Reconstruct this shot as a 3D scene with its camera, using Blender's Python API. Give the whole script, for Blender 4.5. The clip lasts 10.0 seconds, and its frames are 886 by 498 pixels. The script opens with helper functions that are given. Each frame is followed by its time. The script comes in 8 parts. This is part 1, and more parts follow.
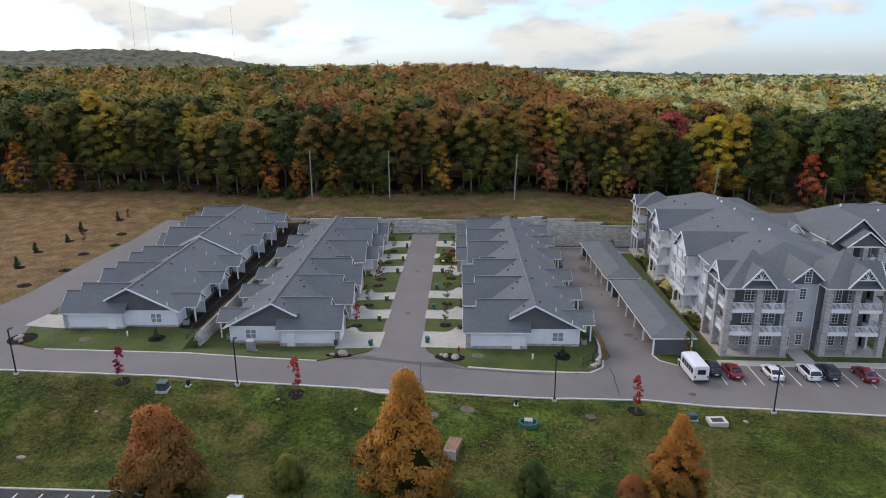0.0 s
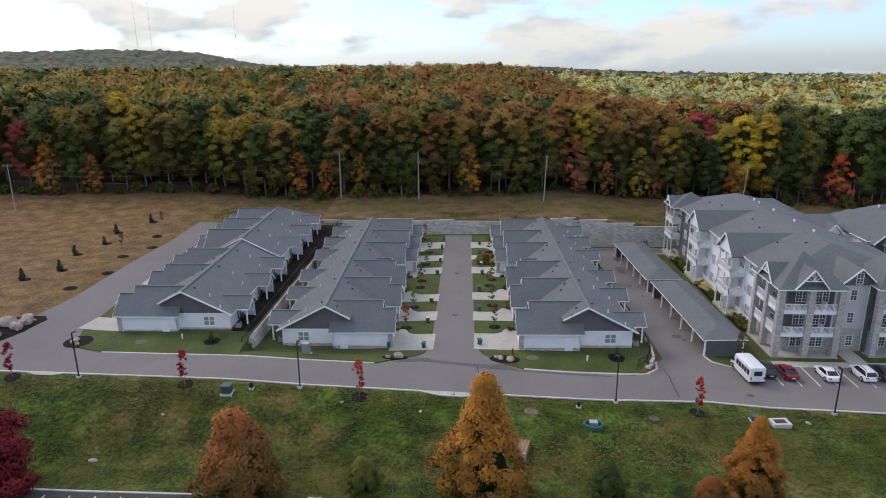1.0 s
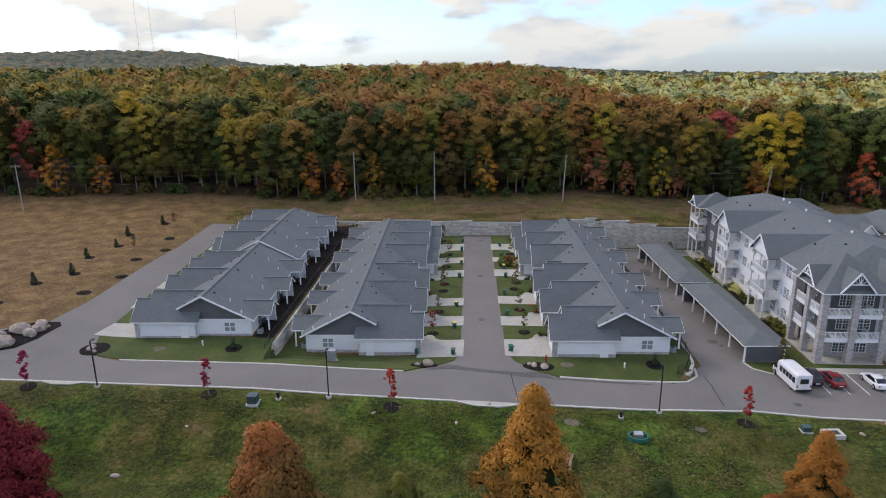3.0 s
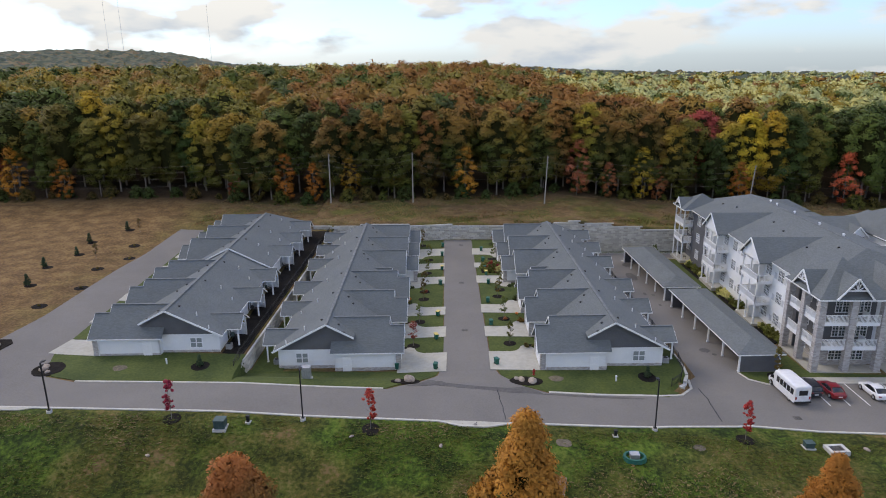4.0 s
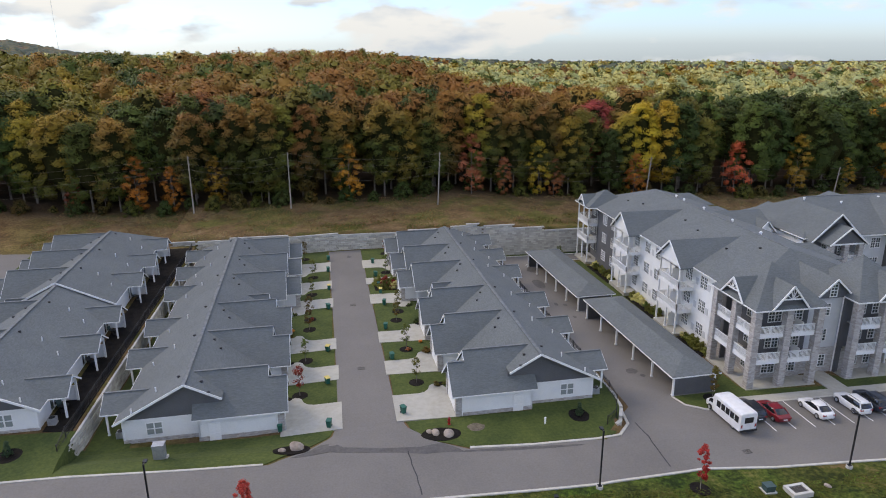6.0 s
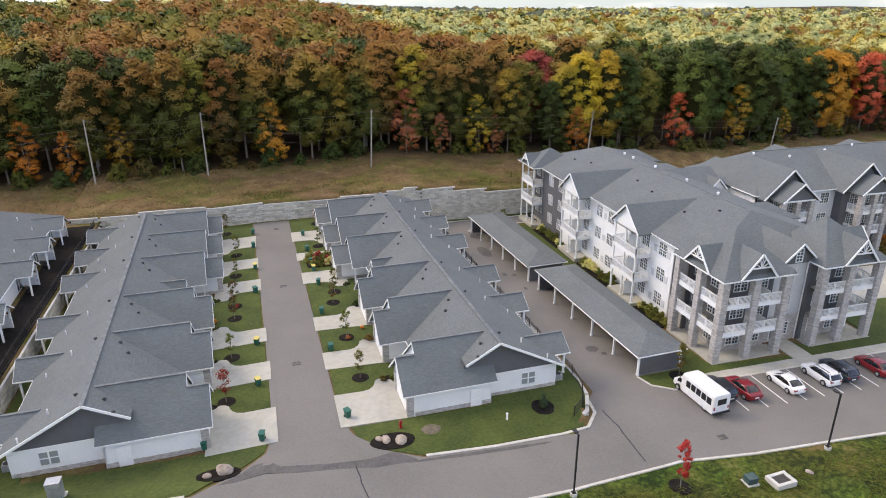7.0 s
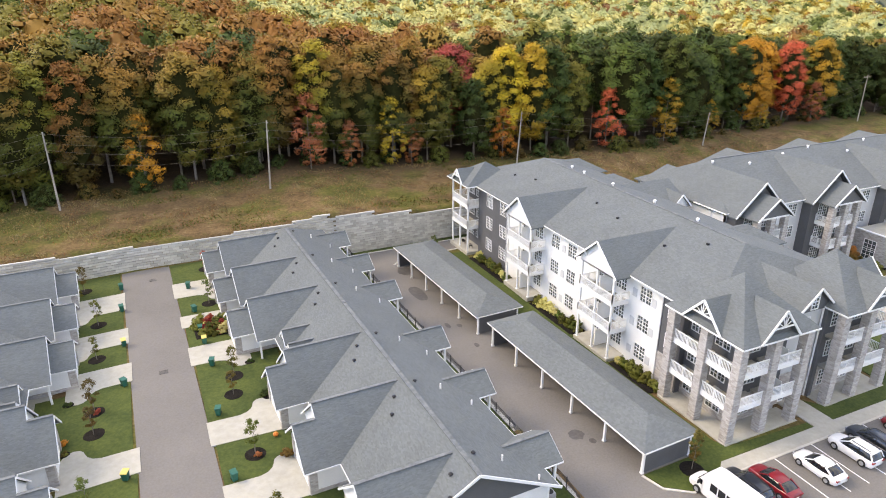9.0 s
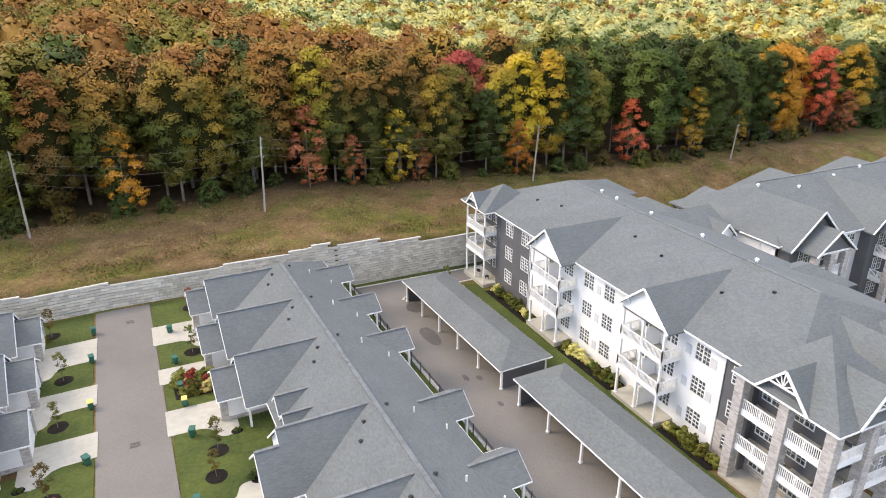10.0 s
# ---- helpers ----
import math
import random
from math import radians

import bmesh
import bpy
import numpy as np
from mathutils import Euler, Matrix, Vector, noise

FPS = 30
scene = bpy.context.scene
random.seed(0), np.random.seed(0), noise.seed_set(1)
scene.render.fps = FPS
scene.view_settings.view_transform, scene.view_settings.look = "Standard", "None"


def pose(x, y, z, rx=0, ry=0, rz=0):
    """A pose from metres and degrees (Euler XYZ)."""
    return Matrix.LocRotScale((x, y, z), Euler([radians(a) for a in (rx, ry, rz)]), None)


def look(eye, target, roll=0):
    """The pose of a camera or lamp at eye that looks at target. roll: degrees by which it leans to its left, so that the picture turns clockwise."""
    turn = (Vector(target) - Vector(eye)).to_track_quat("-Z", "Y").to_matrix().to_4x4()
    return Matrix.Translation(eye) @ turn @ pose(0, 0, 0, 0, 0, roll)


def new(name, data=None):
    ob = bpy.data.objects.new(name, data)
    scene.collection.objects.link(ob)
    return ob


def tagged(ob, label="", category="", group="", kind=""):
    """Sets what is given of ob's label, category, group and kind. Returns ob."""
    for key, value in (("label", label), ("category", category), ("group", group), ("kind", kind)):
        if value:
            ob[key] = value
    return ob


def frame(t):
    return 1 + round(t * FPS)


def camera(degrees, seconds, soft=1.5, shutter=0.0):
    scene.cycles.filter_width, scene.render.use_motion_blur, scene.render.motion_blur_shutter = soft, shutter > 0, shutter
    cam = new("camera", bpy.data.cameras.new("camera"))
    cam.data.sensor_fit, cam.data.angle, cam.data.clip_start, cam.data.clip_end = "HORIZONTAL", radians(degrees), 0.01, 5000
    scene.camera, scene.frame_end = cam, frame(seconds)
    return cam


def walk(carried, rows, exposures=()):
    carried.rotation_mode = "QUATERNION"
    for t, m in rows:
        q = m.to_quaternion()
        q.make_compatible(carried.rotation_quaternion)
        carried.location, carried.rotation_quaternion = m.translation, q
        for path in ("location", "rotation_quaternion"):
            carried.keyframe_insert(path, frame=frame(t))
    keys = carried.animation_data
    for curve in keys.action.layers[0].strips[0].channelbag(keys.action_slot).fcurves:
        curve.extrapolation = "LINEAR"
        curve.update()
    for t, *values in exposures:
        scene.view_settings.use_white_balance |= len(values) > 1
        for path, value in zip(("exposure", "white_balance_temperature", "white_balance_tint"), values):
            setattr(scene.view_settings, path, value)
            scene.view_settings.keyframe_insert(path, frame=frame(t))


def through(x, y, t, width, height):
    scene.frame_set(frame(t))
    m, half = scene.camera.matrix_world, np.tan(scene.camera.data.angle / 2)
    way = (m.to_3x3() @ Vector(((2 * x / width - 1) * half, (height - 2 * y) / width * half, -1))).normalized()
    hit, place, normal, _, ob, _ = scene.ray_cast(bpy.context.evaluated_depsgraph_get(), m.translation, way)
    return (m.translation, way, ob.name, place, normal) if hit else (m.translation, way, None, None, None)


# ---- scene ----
cam = camera(67.2, 10.0, soft=1.0)
METRES, EYE, TILT, LEAN, TURN = 81.36, 45.0, 0.0, 0.0, 3.1
ROWS = [
    (0.0, 0.0, 0.0, 0.0, -0.06, -16.03, 0.2),
    (0.5, -0.0558, -0.002, 0.0037, -0.07, -16.08, 0.27),
    (1.0, -0.0952, -0.0035, 0.0075, -0.05, -16.09, 0.36),
    (1.5, -0.1199, -0.0029, 0.0079, 0.05, -16.05, 0.45),
    (2.0, -0.1335, 0.0043, 0.0061, 0.1, -16.04, 0.49),
    (3.5, -0.1498, 0.0711, -0.0026, -0.28, -16.1, 0.48),
    (4.0, -0.1525, 0.1082, -0.0047, -2.04, -16.1, 0.45),
    (4.5, -0.154, 0.1498, -0.0065, -4.5, -16.11, 0.41),
    (5.0, -0.1545, 0.2016, -0.0075, -6.94, -16.09, 0.35),
    (5.5, -0.1532, 0.257, -0.0099, -9.49, -16.06, 0.28),
    (7.0, -0.1379, 0.4394, -0.015, -18.65, -21.15, 0.19),
    (7.5, -0.1283, 0.5049, -0.0143, -21.67, -22.46, 0.16),
    (8.0, -0.1162, 0.5712, -0.0149, -24.82, -22.41, 0.13),
    (8.5, -0.1035, 0.6398, -0.014, -27.67, -22.38, 0.05),
    (9.0, -0.0849, 0.7091, -0.0129, -27.67, -22.35, 0.04),
    (9.5, -0.0642, 0.78, -0.0122, -27.7, -22.34, -0.02),
    (10.0, -0.0388, 0.8516, -0.0119, -27.69, -22.29, -0.01),
]
walk(cam, [(t, pose(0, 0, EYE, TILT, LEAN, TURN) @ pose(METRES * x, METRES * y, METRES * z, 90 + pitch, roll, yaw)) for t, x, y, z, yaw, pitch, roll in ROWS],
     exposures=((0.0, -0.36, 7650, 15), (5.6, -0.34, 7650, 15), (7.0, 0.22, 8600, 15), (7.6, 0.58, 8900, 15), (10.0, 0.68, 8900, 14)))

# ---------- world, sun ----------
world = bpy.data.worlds.new("world")
scene.world = world
world.use_nodes = True
wn, wl = world.node_tree.nodes, world.node_tree.links
wn.clear()
SUN_ELEV, SUN_ROT = 42.0, 304.0   # elevation, compass angle clockwise from +y
w_out, w_bg = wn.new("ShaderNodeOutputWorld"), wn.new("ShaderNodeBackground")
w_sky = wn.new("ShaderNodeTexSky")
w_sky.sky_type, w_sky.sun_disc = "NISHITA", False
w_sky.sun_elevation, w_sky.sun_rotation = radians(SUN_ELEV), radians(SUN_ROT)
w_sky.air_density, w_sky.dust_density, w_sky.ozone_density = 1.0, 0.4, 2.0
w_tc = wn.new("ShaderNodeTexCoord")
w_map = wn.new("ShaderNodeMapping")
w_map.inputs["Scale"].default_value = (3.6, 3.6, 9.5)
w_map.inputs["Location"].default_value = (3.1, 0.4, 0.35)
w_no = wn.new("ShaderNodeTexNoise")
w_no.inputs["Scale"].default_value, w_no.inputs["Detail"].default_value, w_no.inputs["Roughness"].default_value = 1.6, 9.0, 0.52
w_ramp = wn.new("ShaderNodeValToRGB")
w_ramp.color_ramp.elements[0].position, w_ramp.color_ramp.elements[1].position = 0.465, 0.555
w_shade = wn.new("ShaderNodeTexNoise")
w_shade.inputs["Scale"].default_value, w_shade.inputs["Detail"].default_value = 2.6, 6.0
w_cr = wn.new("ShaderNodeValToRGB")
w_cr.color_ramp.elements[0].position, w_cr.color_ramp.elements[0].color = 0.36, (7.8, 9.9, 12.4, 1)
w_cr.color_ramp.elements[1].position, w_cr.color_ramp.elements[1].color = 0.54, (11.2, 12.8, 14.2, 1)
w_hs = wn.new("ShaderNodeMixRGB")
w_hs.blend_type = "MULTIPLY"
w_hs.inputs[0].default_value, w_hs.inputs[2].default_value = 1.0, (1.65, 2.3, 3.75, 1)
w_mix = wn.new("ShaderNodeMixRGB")
wl.new(w_tc.outputs["Generated"], w_map.inputs["Vector"])
wl.new(w_map.outputs[0], w_no.inputs["Vector"])
wl.new(w_map.outputs[0], w_shade.inputs["Vector"])
wl.new(w_no.outputs["Fac"], w_ramp.inputs[0])
wl.new(w_shade.outputs["Fac"], w_cr.inputs[0])
wl.new(w_sky.outputs[0], w_hs.inputs[1])
wl.new(w_ramp.outputs[0], w_mix.inputs[0])
wl.new(w_hs.outputs[0], w_mix.inputs[1])
wl.new(w_cr.outputs[0], w_mix.inputs[2])
w_sep = wn.new("ShaderNodeSeparateXYZ")
wl.new(w_tc.outputs["Generated"], w_sep.inputs[0])
w_grad = wn.new("ShaderNodeValToRGB")     # under broken cloud the sunlit zenith is brighter and warmer than the horizon
w_grad.color_ramp.elements[0].position, w_grad.color_ramp.elements[0].color = 0.0, (0.92, 0.92, 0.92, 1)
w_grad.color_ramp.elements[1].position, w_grad.color_ramp.elements[1].color = 0.35, (1.66, 1.52, 1.36, 1)
wl.new(w_sep.outputs["Z"], w_grad.inputs[0])
w_fin = wn.new("ShaderNodeMixRGB")
w_fin.blend_type = "MULTIPLY"
w_fin.inputs[0].default_value = 1.0
wl.new(w_mix.outputs[0], w_fin.inputs[1])
wl.new(w_grad.outputs[0], w_fin.inputs[2])
wl.new(w_fin.outputs[0], w_bg.inputs[0])
w_bg.inputs[1].default_value = 0.088
wl.new(w_bg.outputs[0], w_out.inputs[0])

sun_data = bpy.data.lights.new("sun", "SUN")
sun_data.energy, sun_data.angle, sun_data.color = 1.8, radians(28), (1.0, 0.95, 0.87)
sun = new("sun", sun_data)
_az, _el = radians(SUN_ROT), radians(SUN_ELEV)
sun.matrix_world = look((0, 0, 200), (-math.sin(_az) * math.cos(_el) * 100, -math.cos(_az) * math.cos(_el) * 100, 200 - math.sin(_el) * 100))


# ---------- materials ----------
def material(name, rough=0.8, metal=0.0, spec=0.5):
    m = bpy.data.materials.new(name)
    m.use_nodes = True
    b = m.node_tree.nodes["Principled BSDF"]
    b.inputs["Roughness"].default_value, b.inputs["Metallic"].default_value = rough, metal
    b.inputs["Specular IOR Level"].default_value = spec
    return m, m.node_tree.nodes, m.node_tree.links, b


def noise_node(n, l, scale, detail=4.0, rough=0.55, coord=None):
    t = n.new("ShaderNodeTexNoise")
    t.inputs["Scale"].default_value, t.inputs["Detail"].default_value, t.inputs["Roughness"].default_value = scale, detail, rough
    if coord is not None:
        l.new(coord, t.inputs["Vector"])
    return t


def ramp_node(n, l, fac, stops):
    r = n.new("ShaderNodeValToRGB")
    e = r.color_ramp.elements
    while len(e) < len(stops):
        e.new(0.5)
    for k, (p, c) in enumerate(stops):
        e[k].position, e[k].color = p, (*c, 1)
    l.new(fac, r.inputs[0])
    return r


def mix_node(n, l, fac, a, b, kind="MIX"):
    m = n.new("ShaderNodeMixRGB")
    m.blend_type = kind
    for k, v in ((0, fac), (1, a), (2, b)):
        if isinstance(v, (int, float)):
            m.inputs[k].default_value = v
        elif isinstance(v, tuple):
            m.inputs[k].default_value = (*v, 1)
        else:
            l.new(v, m.inputs[k])
    return m


def math_node(n, l, op, a, b=0.0, clamp=False):
    m = n.new("ShaderNodeMath")
    m.operation, m.use_clamp = op, clamp
    for k, v in ((0, a), (1, b)):
        if isinstance(v, (int, float)):
            m.inputs[k].default_value = v
        else:
            l.new(v, m.inputs[k])
    return m


def bump_node(n, l, b, height, strength, distance=0.05):
    t = n.new("ShaderNodeBump")
    t.inputs["Strength"].default_value, t.inputs["Distance"].default_value = strength, distance
    l.new(height, t.inputs["Height"])
    l.new(t.outputs[0], b.inputs["Normal"])


def spotted(name, c1, c2, fine=6.0, coarse=0.4, rough=0.85, bump=0.3, metal=0.0, spec=0.4, dist=0.03):
    """A surface whose colour wanders between two tones, at a fine and a coarse scale."""
    m, n, l, b = material(name, rough, metal, spec)
    pos = n.new("ShaderNodeNewGeometry").outputs["Position"]
    f, c = noise_node(n, l, fine, 6, 0.6, pos), noise_node(n, l, coarse, 4, 0.6, pos)
    s = math_node(n, l, "ADD", math_node(n, l, "MULTIPLY", f.outputs["Fac"], 0.5).outputs[0], math_node(n, l, "MULTIPLY", c.outputs["Fac"], 0.5).outputs[0])
    r = ramp_node(n, l, s.outputs[0], [(0.36, c1), (0.64, c2)])
    l.new(r.outputs[0], b.inputs["Base Color"])
    if bump:
        bump_node(n, l, b, f.outputs["Fac"], bump, dist)
    return m


def lapped(name, c1, c2, course=0.2, rough=0.6):
    """Horizontal lap siding: every course tilts out to a shadowed lower edge."""
    m, n, l, b = material(name, rough)
    pos = n.new("ShaderNodeNewGeometry").outputs["Position"]
    sep = n.new("ShaderNodeSeparateXYZ")
    l.new(pos, sep.inputs[0])
    saw = math_node(n, l, "FRACT", math_node(n, l, "DIVIDE", sep.outputs["Z"], course).outputs[0])
    c, f = noise_node(n, l, 0.5, 4, 0.6, pos), noise_node(n, l, 9.0, 4, 0.6, pos)
    r = ramp_node(n, l, mix_node(n, l, 0.35, c.outputs["Fac"], f.outputs["Fac"]).outputs[0], [(0.35, c1), (0.65, c2)])
    l.new(r.outputs[0], b.inputs["Base Color"])
    bump_node(n, l, b, math_node(n, l, "SUBTRACT", 1.0, saw.outputs[0]).outputs[0], 0.55, 0.03)
    return m


def shingled(name, c1, c2):
    """Laminated asphalt shingles: short tabs of wandering tone in low courses, with broad streaks."""
    m, n, l, b = material(name, 0.92, 0, 0.25)
    pos = n.new("ShaderNodeNewGeometry").outputs["Position"]
    sc = n.new("ShaderNodeVectorMath")
    sc.operation = "MULTIPLY"
    sc.inputs[1].default_value = (3.6, 3.6, 16.0)
    l.new(pos, sc.inputs[0])
    tab = n.new("ShaderNodeTexVoronoi")
    tab.inputs["Scale"].default_value = 1.0
    l.new(sc.outputs[0], tab.inputs["Vector"])
    sepc = n.new("ShaderNodeSeparateColor")
    l.new(tab.outputs["Color"], sepc.inputs[0])
    big, grit = noise_node(n, l, 0.22, 5, 0.6, pos), noise_node(n, l, 14.0, 4, 0.7, pos)
    s = mix_node(n, l, 0.62, sepc.outputs[0], big.outputs["Fac"])
    s2 = mix_node(n, l, 0.35, s.outputs[0], grit.outputs["Fac"])
    r = ramp_node(n, l, s2.outputs[0], [(0.18, c1), (0.82, c2)])
    l.new(r.outputs[0], b.inputs["Base Color"])
    bump_node(n, l, b, s2.outputs[0], 0.5, 0.03)
    return m


def stony(name, tones, w=0.55, h=0.22, mortar=(0.33, 0.32, 0.30)):
    """Ashlar stone veneer: blocks of several greys with pale joints."""
    m, n, l, b = material(name, 0.9)
    pos = n.new("ShaderNodeNewGeometry").outputs["Position"]
    sep = n.new("ShaderNodeSeparateXYZ")
    l.new(pos, sep.inputs[0])
    com = n.new("ShaderNodeCombineXYZ")
    l.new(math_node(n, l, "ADD", sep.outputs["X"], sep.outputs["Y"]).outputs[0], com.inputs[0])
    l.new(sep.outputs["Z"], com.inputs[1])
    br = n.new("ShaderNodeTexBrick")
    br.inputs["Scale"].default_value = 1.0
    br.inputs["Brick Width"].default_value, br.inputs["Row Height"].default_value = w, h
    br.inputs["Mortar Size"].default_value = 0.012
    br.inputs["Color1"].default_value, br.inputs["Color2"].default_value = (0, 0, 0, 1), (1, 1, 1, 1)
    br.inputs["Mortar"].default_value = (0.5, 0.5, 0.5, 1)
    l.new(com.outputs[0], br.inputs["Vector"])
    grain = noise_node(n, l, 5.0, 5, 0.6, pos)
    s = mix_node(n, l, 0.4, br.outputs["Color"], grain.outputs["Fac"])
    r = ramp_node(n, l, s.outputs[0], tones)
    c = mix_node(n, l, br.outputs["Fac"], r.outputs[0], mortar)
    l.new(c.outputs[0], b.inputs["Base Color"])
    bump_node(n, l, b, math_node(n, l, "SUBTRACT", grain.outputs["Fac"], br.outputs["Fac"]).outputs[0], 0.6, 0.03)
    return m


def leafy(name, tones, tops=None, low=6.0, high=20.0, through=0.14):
    """Leaves: each one of its own tone, with light passing through; tops: leaves that turn colour from the top down,
    painted brighter high up and darker low for the crown's shade.
    """
    m, n, l, b = material(name, 0.65, 0, 0.2)
    g = n.new("ShaderNodeNewGeometry")
    o = n.new("ShaderNodeObjectInfo")
    patch = noise_node(n, l, 0.28, 4, 0.6, g.outputs["Position"])
    s = mix_node(n, l, 0.76, g.outputs["Random Per Island"], patch.outputs["Fac"])
    r = ramp_node(n, l, s.outputs[0], tones)
    col = r.outputs[0]
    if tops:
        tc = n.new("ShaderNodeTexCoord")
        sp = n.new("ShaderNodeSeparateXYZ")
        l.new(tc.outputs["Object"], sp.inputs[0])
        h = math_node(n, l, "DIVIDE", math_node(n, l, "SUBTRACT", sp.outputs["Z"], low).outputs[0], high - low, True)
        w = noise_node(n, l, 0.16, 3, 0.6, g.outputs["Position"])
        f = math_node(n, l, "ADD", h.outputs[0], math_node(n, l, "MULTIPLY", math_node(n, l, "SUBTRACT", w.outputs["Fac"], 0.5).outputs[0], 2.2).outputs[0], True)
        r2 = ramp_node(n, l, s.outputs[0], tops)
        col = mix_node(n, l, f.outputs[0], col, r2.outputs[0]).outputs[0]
    v = n.new("ShaderNodeHueSaturation")
    l.new(col, v.inputs["Color"])
    l.new(math_node(n, l, "ADD", 0.485, math_node(n, l, "MULTIPLY", o.outputs["Random"], 0.03).outputs[0]).outputs[0], v.inputs["Hue"])
    l.new(math_node(n, l, "ADD", 0.82, math_node(n, l, "MULTIPLY", o.outputs["Random"], 0.36).outputs[0]).outputs[0], v.inputs["Value"])
    l.new(v.outputs[0], b.inputs["Base Color"])
    tr = n.new("ShaderNodeBsdfTranslucent")
    l.new(v.outputs[0], tr.inputs[0])
    mx = n.new("ShaderNodeMixShader")
    mx.inputs[0].default_value = through
    l.new(b.outputs[0], mx.inputs[1])
    l.new(tr.outputs[0], mx.inputs[2])
    l.new(mx.outputs[0], n["Material Output"].inputs[0])
    return m


M_WHITE = lapped("white_siding", (0.71, 0.72, 0.71), (0.79, 0.80, 0.785))
M_PALE = lapped("pale_siding", (0.49, 0.505, 0.51), (0.57, 0.585, 0.59))
M_GREY = lapped("charcoal_siding", (0.088, 0.090, 0.095), (0.115, 0.118, 0.124))
M_TRIM = spotted("white_trim", (0.75, 0.755, 0.745), (0.83, 0.835, 0.82), 4, 0.6, 0.5, 0.05)
M_ROOF = shingled("shingles", (0.094, 0.105, 0.106), (0.170, 0.187, 0.188))
M_RIDGE = spotted("ridge_shingle", (0.10, 0.11, 0.112), (0.19, 0.205, 0.208), 2.5, 1)
M_STONE = stony("stone_veneer", [(0.1, (0.29, 0.265, 0.245)), (0.5, (0.42, 0.395, 0.37)), (0.9, (0.54, 0.515, 0.485))], 0.42, 0.16, (0.40, 0.38, 0.36))
WALL_TONES = [(0.15, (0.37, 0.35, 0.305)), (0.5, (0.51, 0.49, 0.43)), (0.85, (0.65, 0.63, 0.56))]
M_BLOCK, _n, _l, _b = material("wall_block", 0.9)
_g = _n.new("ShaderNodeNewGeometry")
_fc = mix_node(_n, _l, 0.45, _g.outputs["Random Per Island"], noise_node(_n, _l, 1.2, 6, 0.65, _g.outputs["Position"]).outputs["Fac"])
_l.new(ramp_node(_n, _l, _fc.outputs[0], WALL_TONES).outputs[0], _b.inputs["Base Color"])
bump_node(_n, _l, _b, noise_node(_n, _l, 5.0, 5, 0.6, _g.outputs["Position"]).outputs["Fac"], 0.5, 0.05)
M_BLOCK_ONE, _n, _l, _b = material("single_wall_block", 0.9)
_g = _n.new("ShaderNodeNewGeometry")
_fc = mix_node(_n, _l, 0.45, _n.new("ShaderNodeObjectInfo").outputs["Random"], noise_node(_n, _l, 1.2, 6, 0.65, _g.outputs["Position"]).outputs["Fac"])
_l.new(ramp_node(_n, _l, _fc.outputs[0], WALL_TONES).outputs[0], _b.inputs["Base Color"])
bump_node(_n, _l, _b, noise_node(_n, _l, 5.0, 5, 0.6, _g.outputs["Position"]).outputs["Fac"], 0.5, 0.05)
M_CAP = spotted("wall_cap", (0.44, 0.425, 0.385), (0.56, 0.545, 0.50), 2.2, 0.5, 0.9, 0.3)
M_ASPHALT = spotted("asphalt", (0.146, 0.136, 0.124), (0.194, 0.181, 0.165), 5.0, 0.10, 0.95, 0.12)
M_DARKASPH = spotted("sealed_asphalt", (0.035, 0.035, 0.038), (0.06, 0.06, 0.062), 3.0, 0.2, 0.9, 0.2)
M_STAIN = spotted("oil_stain", (0.068, 0.064, 0.060), (0.120, 0.112, 0.105), 3.0, 0.6, 0.8, 0.1)
M_CONC = spotted("concrete", (0.35, 0.335, 0.285), (0.45, 0.43, 0.37), 1.6, 0.3, 0.9, 0.15)
M_KERB = spotted("kerb_concrete", (0.42, 0.40, 0.35), (0.56, 0.53, 0.47), 1.6, 0.4, 0.9, 0.15)
M_LAWN = spotted("lawn", (0.030, 0.050, 0.008), (0.082, 0.104, 0.020), 3.0, 0.22, 0.95, 0.6, dist=0.06)
M_MULCH = spotted("mulch", (0.007, 0.006, 0.005), (0.026, 0.022, 0.019), 7.0, 1.0, 0.95, 0.8, spec=0.1, dist=0.06)
M_SOIL = spotted("bare_soil", (0.075, 0.062, 0.045), (0.19, 0.155, 0.11), 6.0, 1.2, 0.95, 0.6)
M_PAINT = spotted("line_paint", (0.62, 0.62, 0.60), (0.78, 0.78, 0.76), 5.0, 1.0, 0.8, 0.0)
M_BARK = spotted("bark", (0.10, 0.085, 0.07), (0.24, 0.21, 0.18), 5.0, 1.0, 0.95, 0.7)
M_POLE = spotted("weathered_pole", (0.22, 0.19, 0.16), (0.40, 0.36, 0.31), 6.0, 0.8, 0.9, 0.3)
M_BLACK = spotted("black_metal", (0.010, 0.010, 0.011), (0.022, 0.022, 0.024), 6.0, 1.0, 0.5, 0.0)
M_STEEL = spotted("grey_steel", (0.32, 0.33, 0.34), (0.48, 0.49, 0.50), 5.0, 1.0, 0.45, 0.05, metal=0.6)
M_GREENBOX = spotted("green_enamel", (0.032, 0.062, 0.060), (0.055, 0.095, 0.090), 4.0, 0.8, 0.5, 0.05)
M_BIN = spotted("green_plastic", (0.008, 0.085, 0.06), (0.015, 0.12, 0.085), 4.0, 1.0, 0.5, 0.0)
M_YELLOW = spotted("yellow_plastic", (0.55, 0.42, 0.10), (0.68, 0.55, 0.16), 4.0, 1.0, 0.5, 0.0)
M_RUBBER = spotted("rubber", (0.012, 0.012, 0.012), (0.03, 0.03, 0.03), 9.0, 2.0, 0.9, 0.2)
